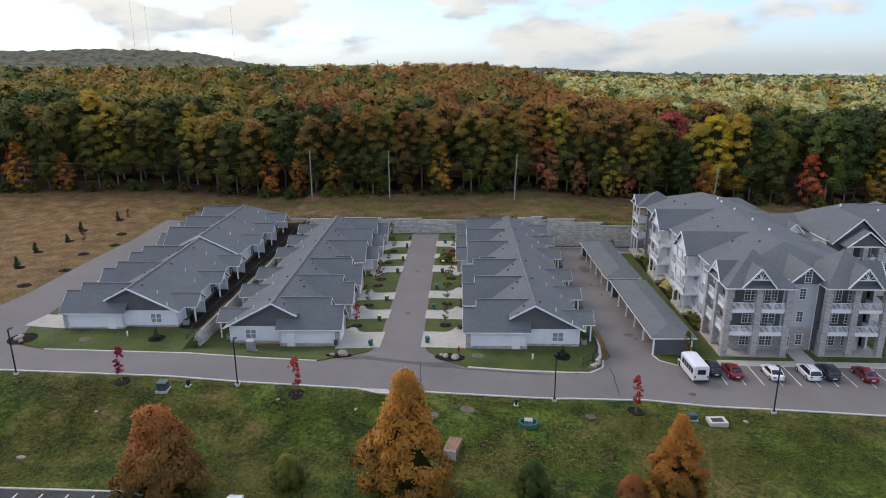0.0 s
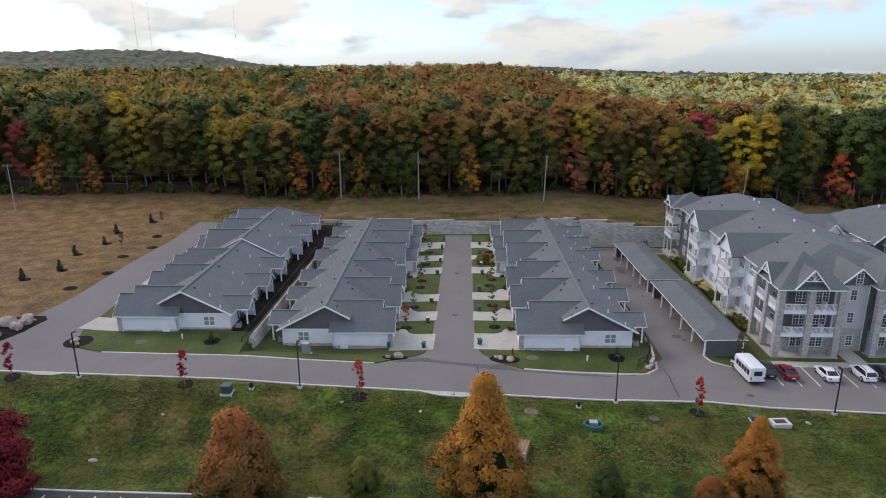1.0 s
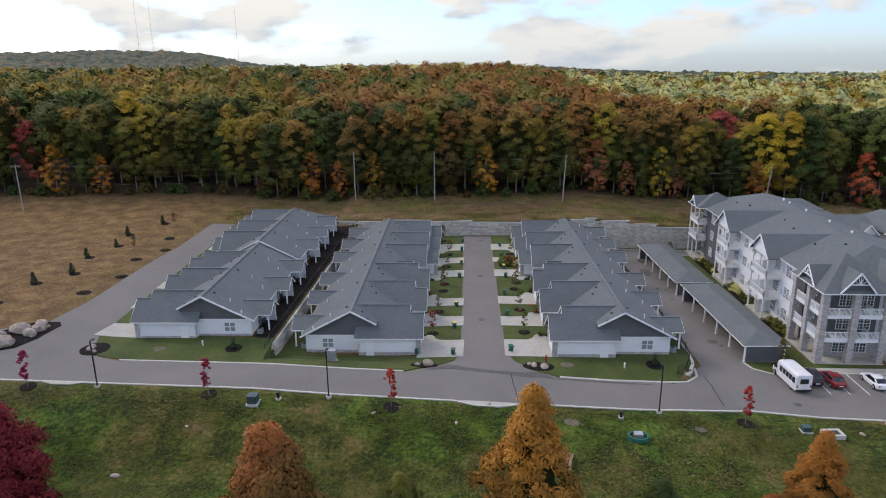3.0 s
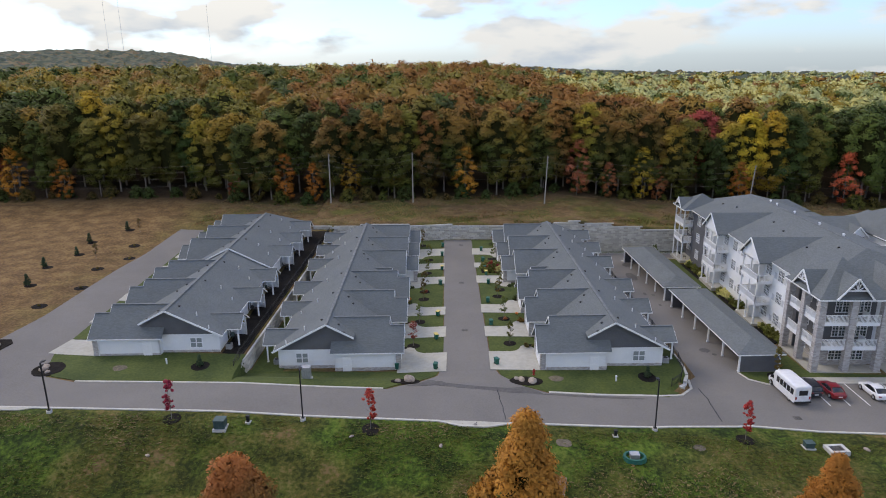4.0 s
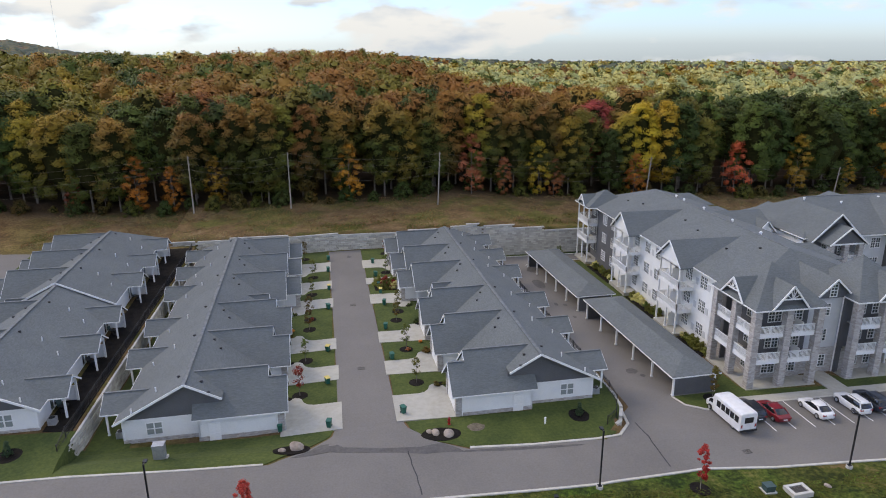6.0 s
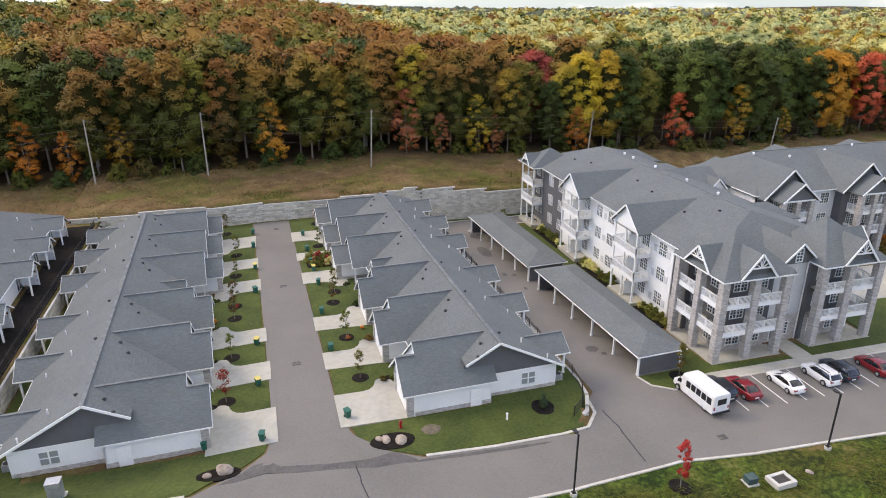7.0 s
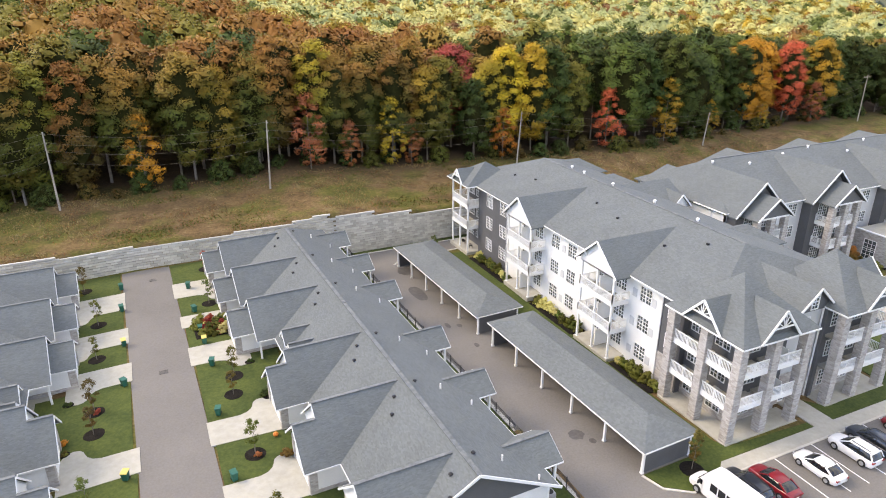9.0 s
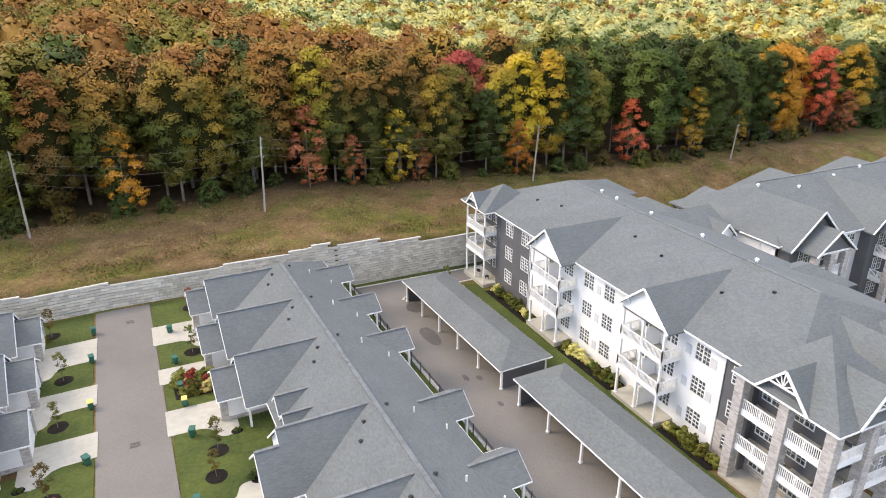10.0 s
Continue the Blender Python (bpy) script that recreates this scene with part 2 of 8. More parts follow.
M_ROCK = spotted("boulder", (0.21, 0.165, 0.13), (0.47, 0.39, 0.32), 2.0, 0.8, 0.9, 0.6)
M_PIPE = spotted("pvc_pipe", (0.70, 0.70, 0.70), (0.82, 0.82, 0.82), 6.0, 1.0, 0.5, 0.0)
M_ORANGE = spotted("pumpkin_skin", (0.55, 0.14, 0.02), (0.75, 0.24, 0.04), 6.0, 1.5, 0.5, 0.1)
M_WOOD = spotted("timber", (0.20, 0.12, 0.08), (0.36, 0.20, 0.13), 4.0, 0.8, 0.85, 0.3)
M_GLASS, _n, _l, _b = material("window_glass", 0.06, 0, 0.8)
_b.inputs["Base Color"].default_value = (0.085, 0.10, 0.10, 1)
_b.inputs["Coat Weight"].default_value = 0.3
M_CARGLASS, _n, _l, _b = material("tinted_car_glass", 0.05, 0, 0.7)
_b.inputs["Base Color"].default_value = (0.012, 0.015, 0.018, 1)
M_PALEGLASS, _n, _l, _b = material("curtained_window_glass", 0.08, 0, 0.6)
_b.inputs["Base Color"].default_value = (0.27, 0.30, 0.29, 1)


def paint(name, c, rough=0.28):
    m, n, l, b = material(name, rough, 0.0, 0.5)
    pos = n.new("ShaderNodeNewGeometry").outputs["Position"]
    r = ramp_node(n, l, noise_node(n, l, 1.5, 4, 0.6, pos).outputs["Fac"], [(0.35, tuple(v * 0.88 for v in c)), (0.65, c)])
    l.new(r.outputs[0], b.inputs["Base Color"])
    b.inputs["Coat Weight"].default_value = 0.5
    b.inputs["Coat Roughness"].default_value = 0.08
    return m


M_TAIL = paint("tail_light_plastic", (0.30, 0.012, 0.012))
M_CARWHITE, M_CARRED = paint("white_car_paint", (0.78, 0.78, 0.78)), paint("red_car_paint", (0.21, 0.006, 0.013))
M_CARBLACK, M_CARBLUE = paint("black_car_paint", (0.012, 0.015, 0.022)), paint("dark_blue_car_paint", (0.022, 0.032, 0.050))

def shades(r, g, b, spread=1.35):
    """Dark, middle and light leaves of one colour."""
    return [(0.25, (r / spread, g / spread, b / spread)), (0.5, (r, g, b)), (0.75, (min(0.8, r * spread), min(0.8, g * spread), b * spread))]


# besides the turning hue, crown shade is painted in: dark tones low, bright on top
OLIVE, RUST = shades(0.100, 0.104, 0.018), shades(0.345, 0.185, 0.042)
LEAF = {
    "green": leafy("green_leaves", shades(0.100, 0.128, 0.025)),
    "dark": leafy("dark_green_leaves", shades(0.060, 0.088, 0.020)),
    "olive": leafy("olive_leaves", OLIVE, shades(0.22, 0.18, 0.032), 11.0, 23.0),
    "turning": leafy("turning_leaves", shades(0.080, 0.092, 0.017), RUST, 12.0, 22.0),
    "golden": leafy("golden_green_leaves", shades(0.12, 0.12, 0.020), shades(0.36, 0.24, 0.032), 6.0, 20.0),
    "rust": leafy("rust_leaves", shades(0.11, 0.082, 0.020), shades(0.33, 0.148, 0.038), 8.0, 20.0),
    "orange": leafy("orange_leaves", shades(0.52, 0.215, 0.028)),
    "yellow": leafy("yellow_leaves", shades(0.42, 0.27, 0.03), shades(0.58, 0.37, 0.04), 2.0, 16.0),
    "red": leafy("red_leaves", shades(0.34, 0.100, 0.045), shades(0.47, 0.115, 0.070)),
    "fire": leafy("orange_red_leaves", shades(0.62, 0.105, 0.055)),
    "scarlet": leafy("scarlet_leaves", shades(0.40, 0.034, 0.046)),
    "crimson": leafy("crimson_leaves", shades(0.26, 0.042, 0.026)),
    # lime and sage are raised to stand in for sunshine on the far woods
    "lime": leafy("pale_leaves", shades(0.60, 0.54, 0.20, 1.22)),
    "brown": leafy("red_brown_leaves", shades(0.27, 0.130, 0.055)),
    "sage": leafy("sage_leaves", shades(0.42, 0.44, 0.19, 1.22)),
    "pear": leafy("pear_leaves", shades(0.20, 0.100, 0.022), shades(0.39, 0.140, 0.026), 0.0, 9.0),
    "turning_red": leafy("half_turned_leaves", shades(0.13, 0.090, 0.022), shades(0.36, 0.115, 0.034), 1.0, 8.0),
    "shrub": leafy("shrub_leaves", shades(0.160, 0.160, 0.033)),
    "spruce": leafy("needles", shades(0.045, 0.070, 0.032)),
    "weed": leafy("weed_blades", shades(0.094, 0.104, 0.017)),
    "clover": leafy("broad_weed_leaves", shades(0.10, 0.16, 0.020)),
    "straw": leafy("dry_blades", shades(0.26, 0.195, 0.085)),
}
# near-black stand-in for the shade inside a crown, seen between its leaves
M_CROWN_SHADE = spotted("inner_twigs", (0.012, 0.013, 0.004), (0.034, 0.033, 0.010), 1.5, 0.3, 0.95, 0.5, spec=0.05)
CROWN = ["green", "dark", "olive", "rust", "orange", "yellow", "red", "crimson", "lime", "brown", "sage", "turning", "golden"]


# ---------- mesh helpers ----------
def put(name, bm, mat, parent=None, label=""):
    bmesh.ops.recalc_face_normals(bm, faces=bm.faces)
    me = bpy.data.meshes.new(name)
    bm.to_mesh(me)
    bm.free()
    for m in (mat if isinstance(mat, (list, tuple)) else [mat]):
        me.materials.append(m)
    ob = new(name, me)
    ob.parent = parent
    if label:
        ob["label"] = label
    return ob


def part(name, bm, mat, parent, label=""):
    return put(name, bm, mat, parent, label)


def again(ob, parent, m=None):
    """Another piece on the same mesh, at the pose m inside its thing, with its own pieces."""
    o = new(ob.name.split(".")[0], ob.data)
    o.parent = parent
    o.matrix_basis = m if m is not None else ob.matrix_basis.copy()
    for k in ("label",):
        if k in ob:
            o[k] = ob[k]
    for c in ob.children:
        again(c, o)
    return o


def thing(name, x, y, z, rz=0.0, label="", category="", group="", kind=""):
    e = new(name)
    e.empty_display_size = 0.5
    e.matrix_basis = pose(x, y, z, 0, 0, rz)
    return tagged(e, label, category, group, kind)


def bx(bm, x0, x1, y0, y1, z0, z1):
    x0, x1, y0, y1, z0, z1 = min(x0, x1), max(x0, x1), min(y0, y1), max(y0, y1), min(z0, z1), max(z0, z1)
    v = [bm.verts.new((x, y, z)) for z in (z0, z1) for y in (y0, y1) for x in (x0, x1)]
    for f in ((0, 2, 3, 1), (4, 5, 7, 6), (0, 1, 5, 4), (2, 6, 7, 3), (0, 4, 6, 2), (1, 3, 7, 5)):
        bm.faces.new([v[i] for i in f])
    return v


def slab(bm, pts, t):
    """A plate under the outline pts, t thick straight down."""
    a = [bm.verts.new(p) for p in pts]
    b = [bm.verts.new((p[0], p[1], p[2] - t)) for p in pts]
    bm.faces.new(a)
    bm.faces.new(b[::-1])
    for i in range(len(pts)):
        j = (i + 1) % len(pts)
        bm.faces.new((a[i], b[i], b[j], a[j]))


def extrude_y(bm, prof, y0, y1):
    """A prism from the outline prof of (x, z), between y0 and y1."""
    a = [bm.verts.new((x, y0, z)) for x, z in prof]
    b = [bm.verts.new((x, y1, z)) for x, z in prof]
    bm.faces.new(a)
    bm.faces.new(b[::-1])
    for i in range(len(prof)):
        j = (i + 1) % len(prof)
        bm.faces.new((a[i], b[i], b[j], a[j]))


def extrude_x(bm, prof, x0, x1):
    """A prism from the outline prof of (y, z), between x0 and x1."""
    a = [bm.verts.new((x0, y, z)) for y, z in prof]
    b = [bm.verts.new((x1, y, z)) for y, z in prof]
    bm.faces.new(a)
    bm.faces.new(b[::-1])
    for i in range(len(prof)):
        j = (i + 1) % len(prof)
        bm.faces.new((a[i], b[i], b[j], a[j]))


def beam(bm, a, b, w, h):
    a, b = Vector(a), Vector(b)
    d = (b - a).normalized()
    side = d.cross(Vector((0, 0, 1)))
    side = side.normalized() if side.length > 1e-4 else Vector((1, 0, 0))
    up = side.cross(d).normalized()
    v = [bm.verts.new(p + side * sx * w / 2 + up * sz * h / 2) for p in (a, b) for sz in (-1, 1) for sx in (-1, 1)]
    for f in ((0, 2, 3, 1), (4, 5, 7, 6), (0, 1, 5, 4), (2, 6, 7, 3), (0, 4, 6, 2), (1, 3, 7, 5)):
        bm.faces.new([v[i] for i in f])


def tube(bm, a, b, r0, r1, n=8, cap=True):
    a, b = Vector(a), Vector(b)
    d = (b - a).normalized()
    s = d.cross(Vector((0, 0, 1)))
    s = s.normalized() if s.length > 1e-4 else Vector((1, 0, 0))
    u = s.cross(d)
    rings = []
    for p, r in ((a, r0), (b, r1)):
        rings.append([bm.verts.new(p + (s * math.cos(k * 2 * math.pi / n) + u * math.sin(k * 2 * math.pi / n)) * r) for k in range(n)])
    for k in range(n):
        j = (k + 1) % n
        bm.faces.new((rings[0][k], rings[0][j], rings[1][j], rings[1][k]))
    if cap:
        bm.faces.new(rings[0][::-1])
        bm.faces.new(rings[1])


def ball(bm, c, r, sx=1, sy=1, sz=1, sub=1, rough=0.0, seed=0):
    m = Matrix.Translation(c) @ Matrix.Diagonal((r * sx, r * sy, r * sz, 1))
    g = bmesh.ops.create_icosphere(bm, subdivisions=sub, radius=1, matrix=m)
    if rough:
        for v in g["verts"]:
            d = v.co - Vector(c)
            v.co = Vector(c) + d * (1 + rough * noise.noise(v.co * 1.3 + Vector((seed, seed * 2.1, 0))))


def wall_cells(bm, p0, p1, z0, z1, t, holes=()):
    """A wall from p0 to p1 (outer face on the right hand side of that way), t thick, pierced by holes (u0, u1, z0, z1)."""
    d = Vector((p1[0] - p0[0], p1[1] - p0[1], 0))
    L = d.length
    d.normalize()
    inn = Vector((-d.y, d.x, 0)) * t
    o = Vector((p0[0], p0[1], 0))
    us = sorted({0.0, L, *[h[0] for h in holes], *[h[1] for h in holes]})
    for ua, ub in zip(us, us[1:]):
        col = sorted((h[2], h[3]) for h in holes if h[0] <= ua + 1e-4 and h[1] >= ub - 1e-4)
        z = z0
        for a, b in col + [(z1, z1)]:
            if a > z + 1e-4:
                pts = [o + d * ua, o + d * ub, o + d * ub + inn, o + d * ua + inn]
                v = [bm.verts.new((p.x, p.y, zz)) for zz in (z, a) for p in pts]
                for f in ((0, 3, 2, 1), (4, 5, 6, 7), (0, 1, 5, 4), (1, 2, 6, 5), (2, 3, 7, 6), (3, 0, 4, 7)):
                    bm.faces.new([v[i] for i in f])
            z = b


def lattice(bm, bars, y0, y1):
    """One connected grille out of upright and level bars (x0, x1, z0, z1)."""
    xs = sorted({round(v, 4) for b in bars for v in b[:2]})
    zs = sorted({round(v, 4) for b in bars for v in b[2:]})
    full = {}
    for i in range(len(xs) - 1):
        for k in range(len(zs) - 1):
            cx, cz = (xs[i] + xs[i + 1]) / 2, (zs[k] + zs[k + 1]) / 2
            full[i, k] = any(b[0] < cx < b[1] and b[2] < cz < b[3] for b in bars)
    vs = {}

    def V(i, k, s):
        if (i, k, s) not in vs:
            vs[i, k, s] = bm.verts.new((xs[i], y1 if s else y0, zs[k]))
        return vs[i, k, s]
    for (i, k), on in full.items():
        if not on:
            continue
        bm.faces.new((V(i, k, 0), V(i + 1, k, 0), V(i + 1, k + 1, 0), V(i, k + 1, 0)))
        for di, dk, a, b in ((-1, 0, (i, k), (i, k + 1)), (1, 0, (i + 1, k), (i + 1, k + 1)), (0, -1, (i, k), (i + 1, k)), (0, 1, (i, k + 1), (i + 1, k + 1))):
            if not full.get((i + di, k + dk), False):
                bm.faces.new((V(*a, 0), V(*b, 0), V(*b, 1), V(*a, 1)))


def window_proto(w, h, cols, rows, double=True, trim=0.1, glass=None):
    """A window as a frame with its panes: local x along the wall, y out of it is negative, z up from the sill."""
    bars = [(-w / 2 - trim, -w / 2, -trim, h + trim), (w / 2, w / 2 + trim, -trim, h + trim), (-w / 2, w / 2, -trim, 0), (-w / 2, w / 2, h, h + trim), (-w / 2, w / 2, h * 0.5 - 0.035, h * 0.5 + 0.035)]
    if double:
        bars.append((-0.06, 0.06, 0, h))
    sides = ((-w / 2, -0.06), (0.06, w / 2)) if double else ((-w / 2, w / 2),)
    for a, b in sides:
        for k in range(1, cols):
            x = a + (b - a) * k / cols
            bars.append((x - 0.013, x + 0.013, 0, h))
        for k in range(1, rows):
            z = h * k / rows
            if abs(z - h * 0.5) > 0.05:
                bars.append((a, b, z - 0.013, z + 0.013))
    bm = bmesh.new()
    lattice(bm, bars, -0.04, 0.06)
    f = put("window", bm, M_TRIM)
    for a, b in sides:
        bm = bmesh.new()
        bx(bm, a, b, 0.045, 0.055, 0, h)
        part("pane", bm, glass or M_GLASS, f)
    return f


def set_window(proto, parent, x, y, z, rz):
    return again(proto, parent, pose(x, y, z, 0, 0, rz))


def bury(ob):
    """Takes a model that has been copied out of the scene."""
    for o in [*ob.children_recursive, ob]:
        bpy.data.objects.remove(o)


# ---------- terrain ----------
def smooth(a, b, x):
    t = min(1.0, max(0.0, (x - a) / (b - a)))
    return t * t * (3 - 2 * t)


def lerp_table(x, xs, zs):
    return float(np.interp(x, xs, zs))


def street_z(x):
    return lerp_table(x, (-90, -40, -30, -11, 5, 12, 20, 30, 45, 90), (5.8, 5.4, 4.9, 4.3, 3.4, 3.1, 2.5, 1.95, 1.95, 1.7))


def lot_z(y):
    return 1.95 - 0.020 * min(62.0, max(0.0, y - 95))


def wall_top(x):
    return lerp_table(x, (-60, -30, -9, 3, 9, 14, 20, 24, 28, 36, 60, 120), (7.0, 7.3, 7.2, 7.2, 7.5, 8.1, 7.6, 7.0, 6.5, 6.0, 5.4, 4.6))


def yard_z(x):
    return lerp_table(x, (-41, -24, -19, -14, -8, 20), (3.4, 3.4, 3.6, 3.8, 3.8, 3.63))


def terrace_edge(y):
    """Where the yard of the third row ends, at the top of its curved wall."""
    return 18.3 - 0.029 * (y - 93) if y > 93 else 18.3 - ((93 - max(80, y)) / 8.0) ** 2 * 4.0


def back_z(x, y):
    """Rise of the wooded land over the foot of the woods: a swell to the left, a broad dip to the right, falling away at last."""
    d = math.hypot(x, y)
    left = lerp_table(d, (186, 260, 380, 460, 600, 1000, 3600), (0, 4, 8, 7, 1, -6, -38))
    right = lerp_table(d, (186, 212, 300, 400, 1000, 3600), (0, 0, -6, -11, -13, -82))
    r = smooth(0, 15, math.degrees(math.atan2(x, max(1.0, y))))
    return left + (right - left) * r


def ground_z(x, y):
    s = street_z(x)
    if y < 76.2:
        low = 1.5 + 0.25 * noise.noise(Vector((x * 0.07, y * 0.07, 3)))
        z = low + (s - low) * smooth(62, 76.2, y)
        if y < 56:
            z = 1.4
        return z
    if y > 157.9 and x > -47:
        z = wall_top(x) if x < 62 else lot_z(y) + (wall_top(x) - lot_z(y)) * smooth(160, 176, y)
        z += 0.06 * (min(y, 186) - 158) + (back_z(x, y) if y > 186 else 0)
        return z + 0.35 * noise.noise(Vector((x * 0.05, y * 0.05, 0)))
    if x < -41.5:
        z = 5.75 + 0.3 * smooth(-66, -74, x) + 0.7 * smooth(-66, -95, x) + smooth(140, 158, y) * 0.5
        if y > 157.9:
            z += 0.05 * (min(y, 186) - 158) + (back_z(x, y) if y > 186 else 0)
        z = s + (z - s) * smooth(83.5, 91, y)
        return z + (0.3 * noise.noise(Vector((x * 0.04, y * 0.04, 0))) if x < -76 else 0)
    if x < terrace_edge(y) and y > 84.6:
        return s + (yard_z(x) - s) * smooth(84, 90, y)
    return s + (lot_z(y) - s) * smooth(84, 92, y)


M_GROUND, _n, _l, _b = material("ground_cover", 0.95, 0, 0.2)
_pos = _n.new("ShaderNodeNewGeometry").outputs["Position"]
_sep = _n.new("ShaderNodeSeparateXYZ")
_l.new(_pos, _sep.inputs[0])
_fine, _mid, _big = noise_node(_n, _l, 2.2, 6, 0.65, _pos), noise_node(_n, _l, 0.28, 6, 0.62, _pos), noise_node(_n, _l, 0.06, 4, 0.6, _pos)
_wob = math_node(_n, _l, "MULTIPLY", math_node(_n, _l, "SUBTRACT", _mid.outputs["Fac"], 0.5).outputs[0], 14.0)
_y = math_node(_n, _l, "ADD", _sep.outputs["Y"], _wob.outputs[0])
_x = math_node(_n, _l, "ADD", _sep.outputs["X"], _wob.outputs[0])
_mix1 = mix_node(_n, _l, 0.5, _fine.outputs["Fac"], _mid.outputs["Fac"])
_bank = ramp_node(_n, _l, _mix1.outputs[0], [(0.41, (0.024, 0.030, 0.006)), (0.47, (0.056, 0.062, 0.011)), (0.53, (0.092, 0.084, 0.018)), (0.59, (0.165, 0.108, 0.048))])
_tall = ramp_node(_n, _l, _mix1.outputs[0], [(0.42, (0.014, 0.026, 0.004)), (0.49, (0.036, 0.064, 0.008)), (0.55, (0.070, 0.116, 0.014)), (0.61, (0.11, 0.15, 0.022))])
_bankmix = mix_node(_n, _l, ramp_node(_n, _l, _big.outputs["Fac"], [(0.44, (0, 0, 0)), (0.56, (1, 1, 1))]).outputs[0], _tall.outputs[0], _bank.outputs[0])
_dry = ramp_node(_n, _l, _mix1.outputs[0], [(0.38, (0.080, 0.045, 0.018)), (0.49, (0.155, 0.090, 0.036)), (0.60, (0.250, 0.156, 0.066))])
_sbrown = ramp_node(_n, _l, _mix1.outputs[0], [(0.36, (0.065, 0.043, 0.018)), (0.47, (0.130, 0.080, 0.036)), (0.58, (0.185, 0.120, 0.056)), (0.68, (0.30, 0.22, 0.13))])
_sgreen = ramp_node(_n, _l, _mix1.outputs[0], [(0.36, (0.045, 0.050, 0.012)), (0.50, (0.100, 0.096, 0.022)), (0.66, (0.190, 0.150, 0.045))])
_slope = mix_node(_n, _l, ramp_node(_n, _l, noise_node(_n, _l, 0.085, 6, 0.7, _pos).outputs["Fac"], [(0.46, (0, 0, 0)), (0.58, (1, 1, 1))]).outputs[0], _sbrown.outputs[0], _sgreen.outputs[0])
_floor = ramp_node(_n, _l, _mix1.outputs[0], [(0.35, (0.030, 0.020, 0.012)), (0.60, (0.085, 0.055, 0.032)), (0.72, (0.17, 0.12, 0.08))])
_f_dry = ramp_node(_n, _l, math_node(_n, _l, "MULTIPLY_ADD", _x.outputs[0], -0.05, True).outputs[0], [(0.0, (0, 0, 0)), (1.0, (1, 1, 1))])
_f_dry.inputs[0].links[0].from_node.inputs[2].default_value = -3.3
_f_bank = ramp_node(_n, _l, math_node(_n, _l, "MULTIPLY_ADD", _sep.outputs["Y"], -0.5, True).outputs[0], [(0.0, (0, 0, 0)), (1.0, (1, 1, 1))])
_f_bank.inputs[0].links[0].from_node.inputs[2].default_value = 40.5
_f_wood = ramp_node(_n, _l, math_node(_n, _l, "MULTIPLY_ADD", _y.outputs[0], 0.12, True).outputs[0], [(0.0, (0, 0, 0)), (1.0, (1, 1, 1))])
_f_wood.inputs[0].links[0].from_node.inputs[2].default_value = -21.4
_c = mix_node(_n, _l, _f_dry.outputs[0], _slope.outputs[0], _dry.outputs[0])
_c = mix_node(_n, _l, _f_bank.outputs[0], _c.outputs[0], _bankmix.outputs[0])
_c = mix_node(_n, _l, _f_wood.outputs[0], _c.outputs[0], _floor.outputs[0])
_l.new(_c.outputs[0], _b.inputs["Base Color"])
bump_node(_n, _l, _b, _mix1.outputs[0], 0.9, 0.25)


def grid_axis(a, b, step, far, extra=()):
    v = list(np.arange(a, b + 0.01, step)) + list(extra)
    out, s = b, step
    while out < far:
        s *= 1.5
        out += s
        v.append(out)
    out, s = a, step
    while out > -far:
        s *= 1.5
        out -= s
        v.append(out)
    return sorted(set(round(float(q), 3) for q in v))


def hills(x, y):
    """Far country: a long ridge to the left, low swells elsewhere."""
    d = math.hypot(x, y)
    h = smooth(500, 1500, d) * 14 * (0.5 + 0.5 * noise.noise(Vector((x * 0.0012, y * 0.0012, 5))))
    ang = math.degrees(math.atan2(x, max(1, y)))
    return h + smooth(1300, 2400, d) * (60 * (1 - smooth(-25, -15.5, ang)) + 8 * noise.noise(Vector((x * 0.004, y * 0.004, 2))))


gx = grid_axis(-110, 110, 2.0, 3800, (-41.6, -41.4, -47.1, -46.9))
gy = grid_axis(40, 200, 2.0, 3800, (157.8, 158.0, 76.2))
gv = [(x, y, ground_z(x, y) + hills(x, y)) for y in gy for x in gx]
nx = len(gx)
gf = [(j * nx + i, j * nx + i + 1, (j + 1) * nx + i + 1, (j + 1) * nx + i) for j in range(len(gy) - 1) for i in range(nx - 1)]
me = bpy.data.meshes.new("ground")
me.from_pydata(gv, [], gf)
me.materials.append(M_GROUND)
for p in me.polygons:
    p.use_smooth = True
tagged(new("ground", me), "sloping ground of weedy grass, dry meadow and leaf litter", "ground", kind="structure")


def drape(name, outline, mat, lift, label="", category="ground", kind="structure", step=2.0, parent=None, thick=0.0):
    """A paving or lawn laid over the ground, with a lifted edge."""
    bm = bmesh.new()
    bm.faces.new([bm.verts.new((x, y, 0)) for x, y in outline])
    for ax, vals in ((0, [p[0] for p in outline]), (1, [p[1] for p in outline])):
        lo, hi = min(vals), max(vals)
        cuts = [q for q in (gx if ax == 0 else gy) if lo < q < hi]
        for q in cuts[:: max(1, int(step / 2))]:
            co = (q, 0, 0) if ax == 0 else (0, q, 0)
            no = (1, 0, 0) if ax == 0 else (0, 1, 0)
            bmesh.ops.bisect_plane(bm, geom=bm.verts[:] + bm.edges[:] + bm.faces[:], plane_co=co, plane_no=no)
    for v in bm.verts:
        v.co.z = ground_z(v.co.x, v.co.y) + lift
    edge = [e for e in bm.edges if e.is_boundary]
    g = bmesh.ops.extrude_edge_only(bm, edges=edge)
    for v in g["geom"]:
        if isinstance(v, bmesh.types.BMVert):
            v.co.z -= lift + 0.08
    ob = put(name, bm, mat, parent)
    return tagged(ob, label, category, kind=kind) if parent is None else ob


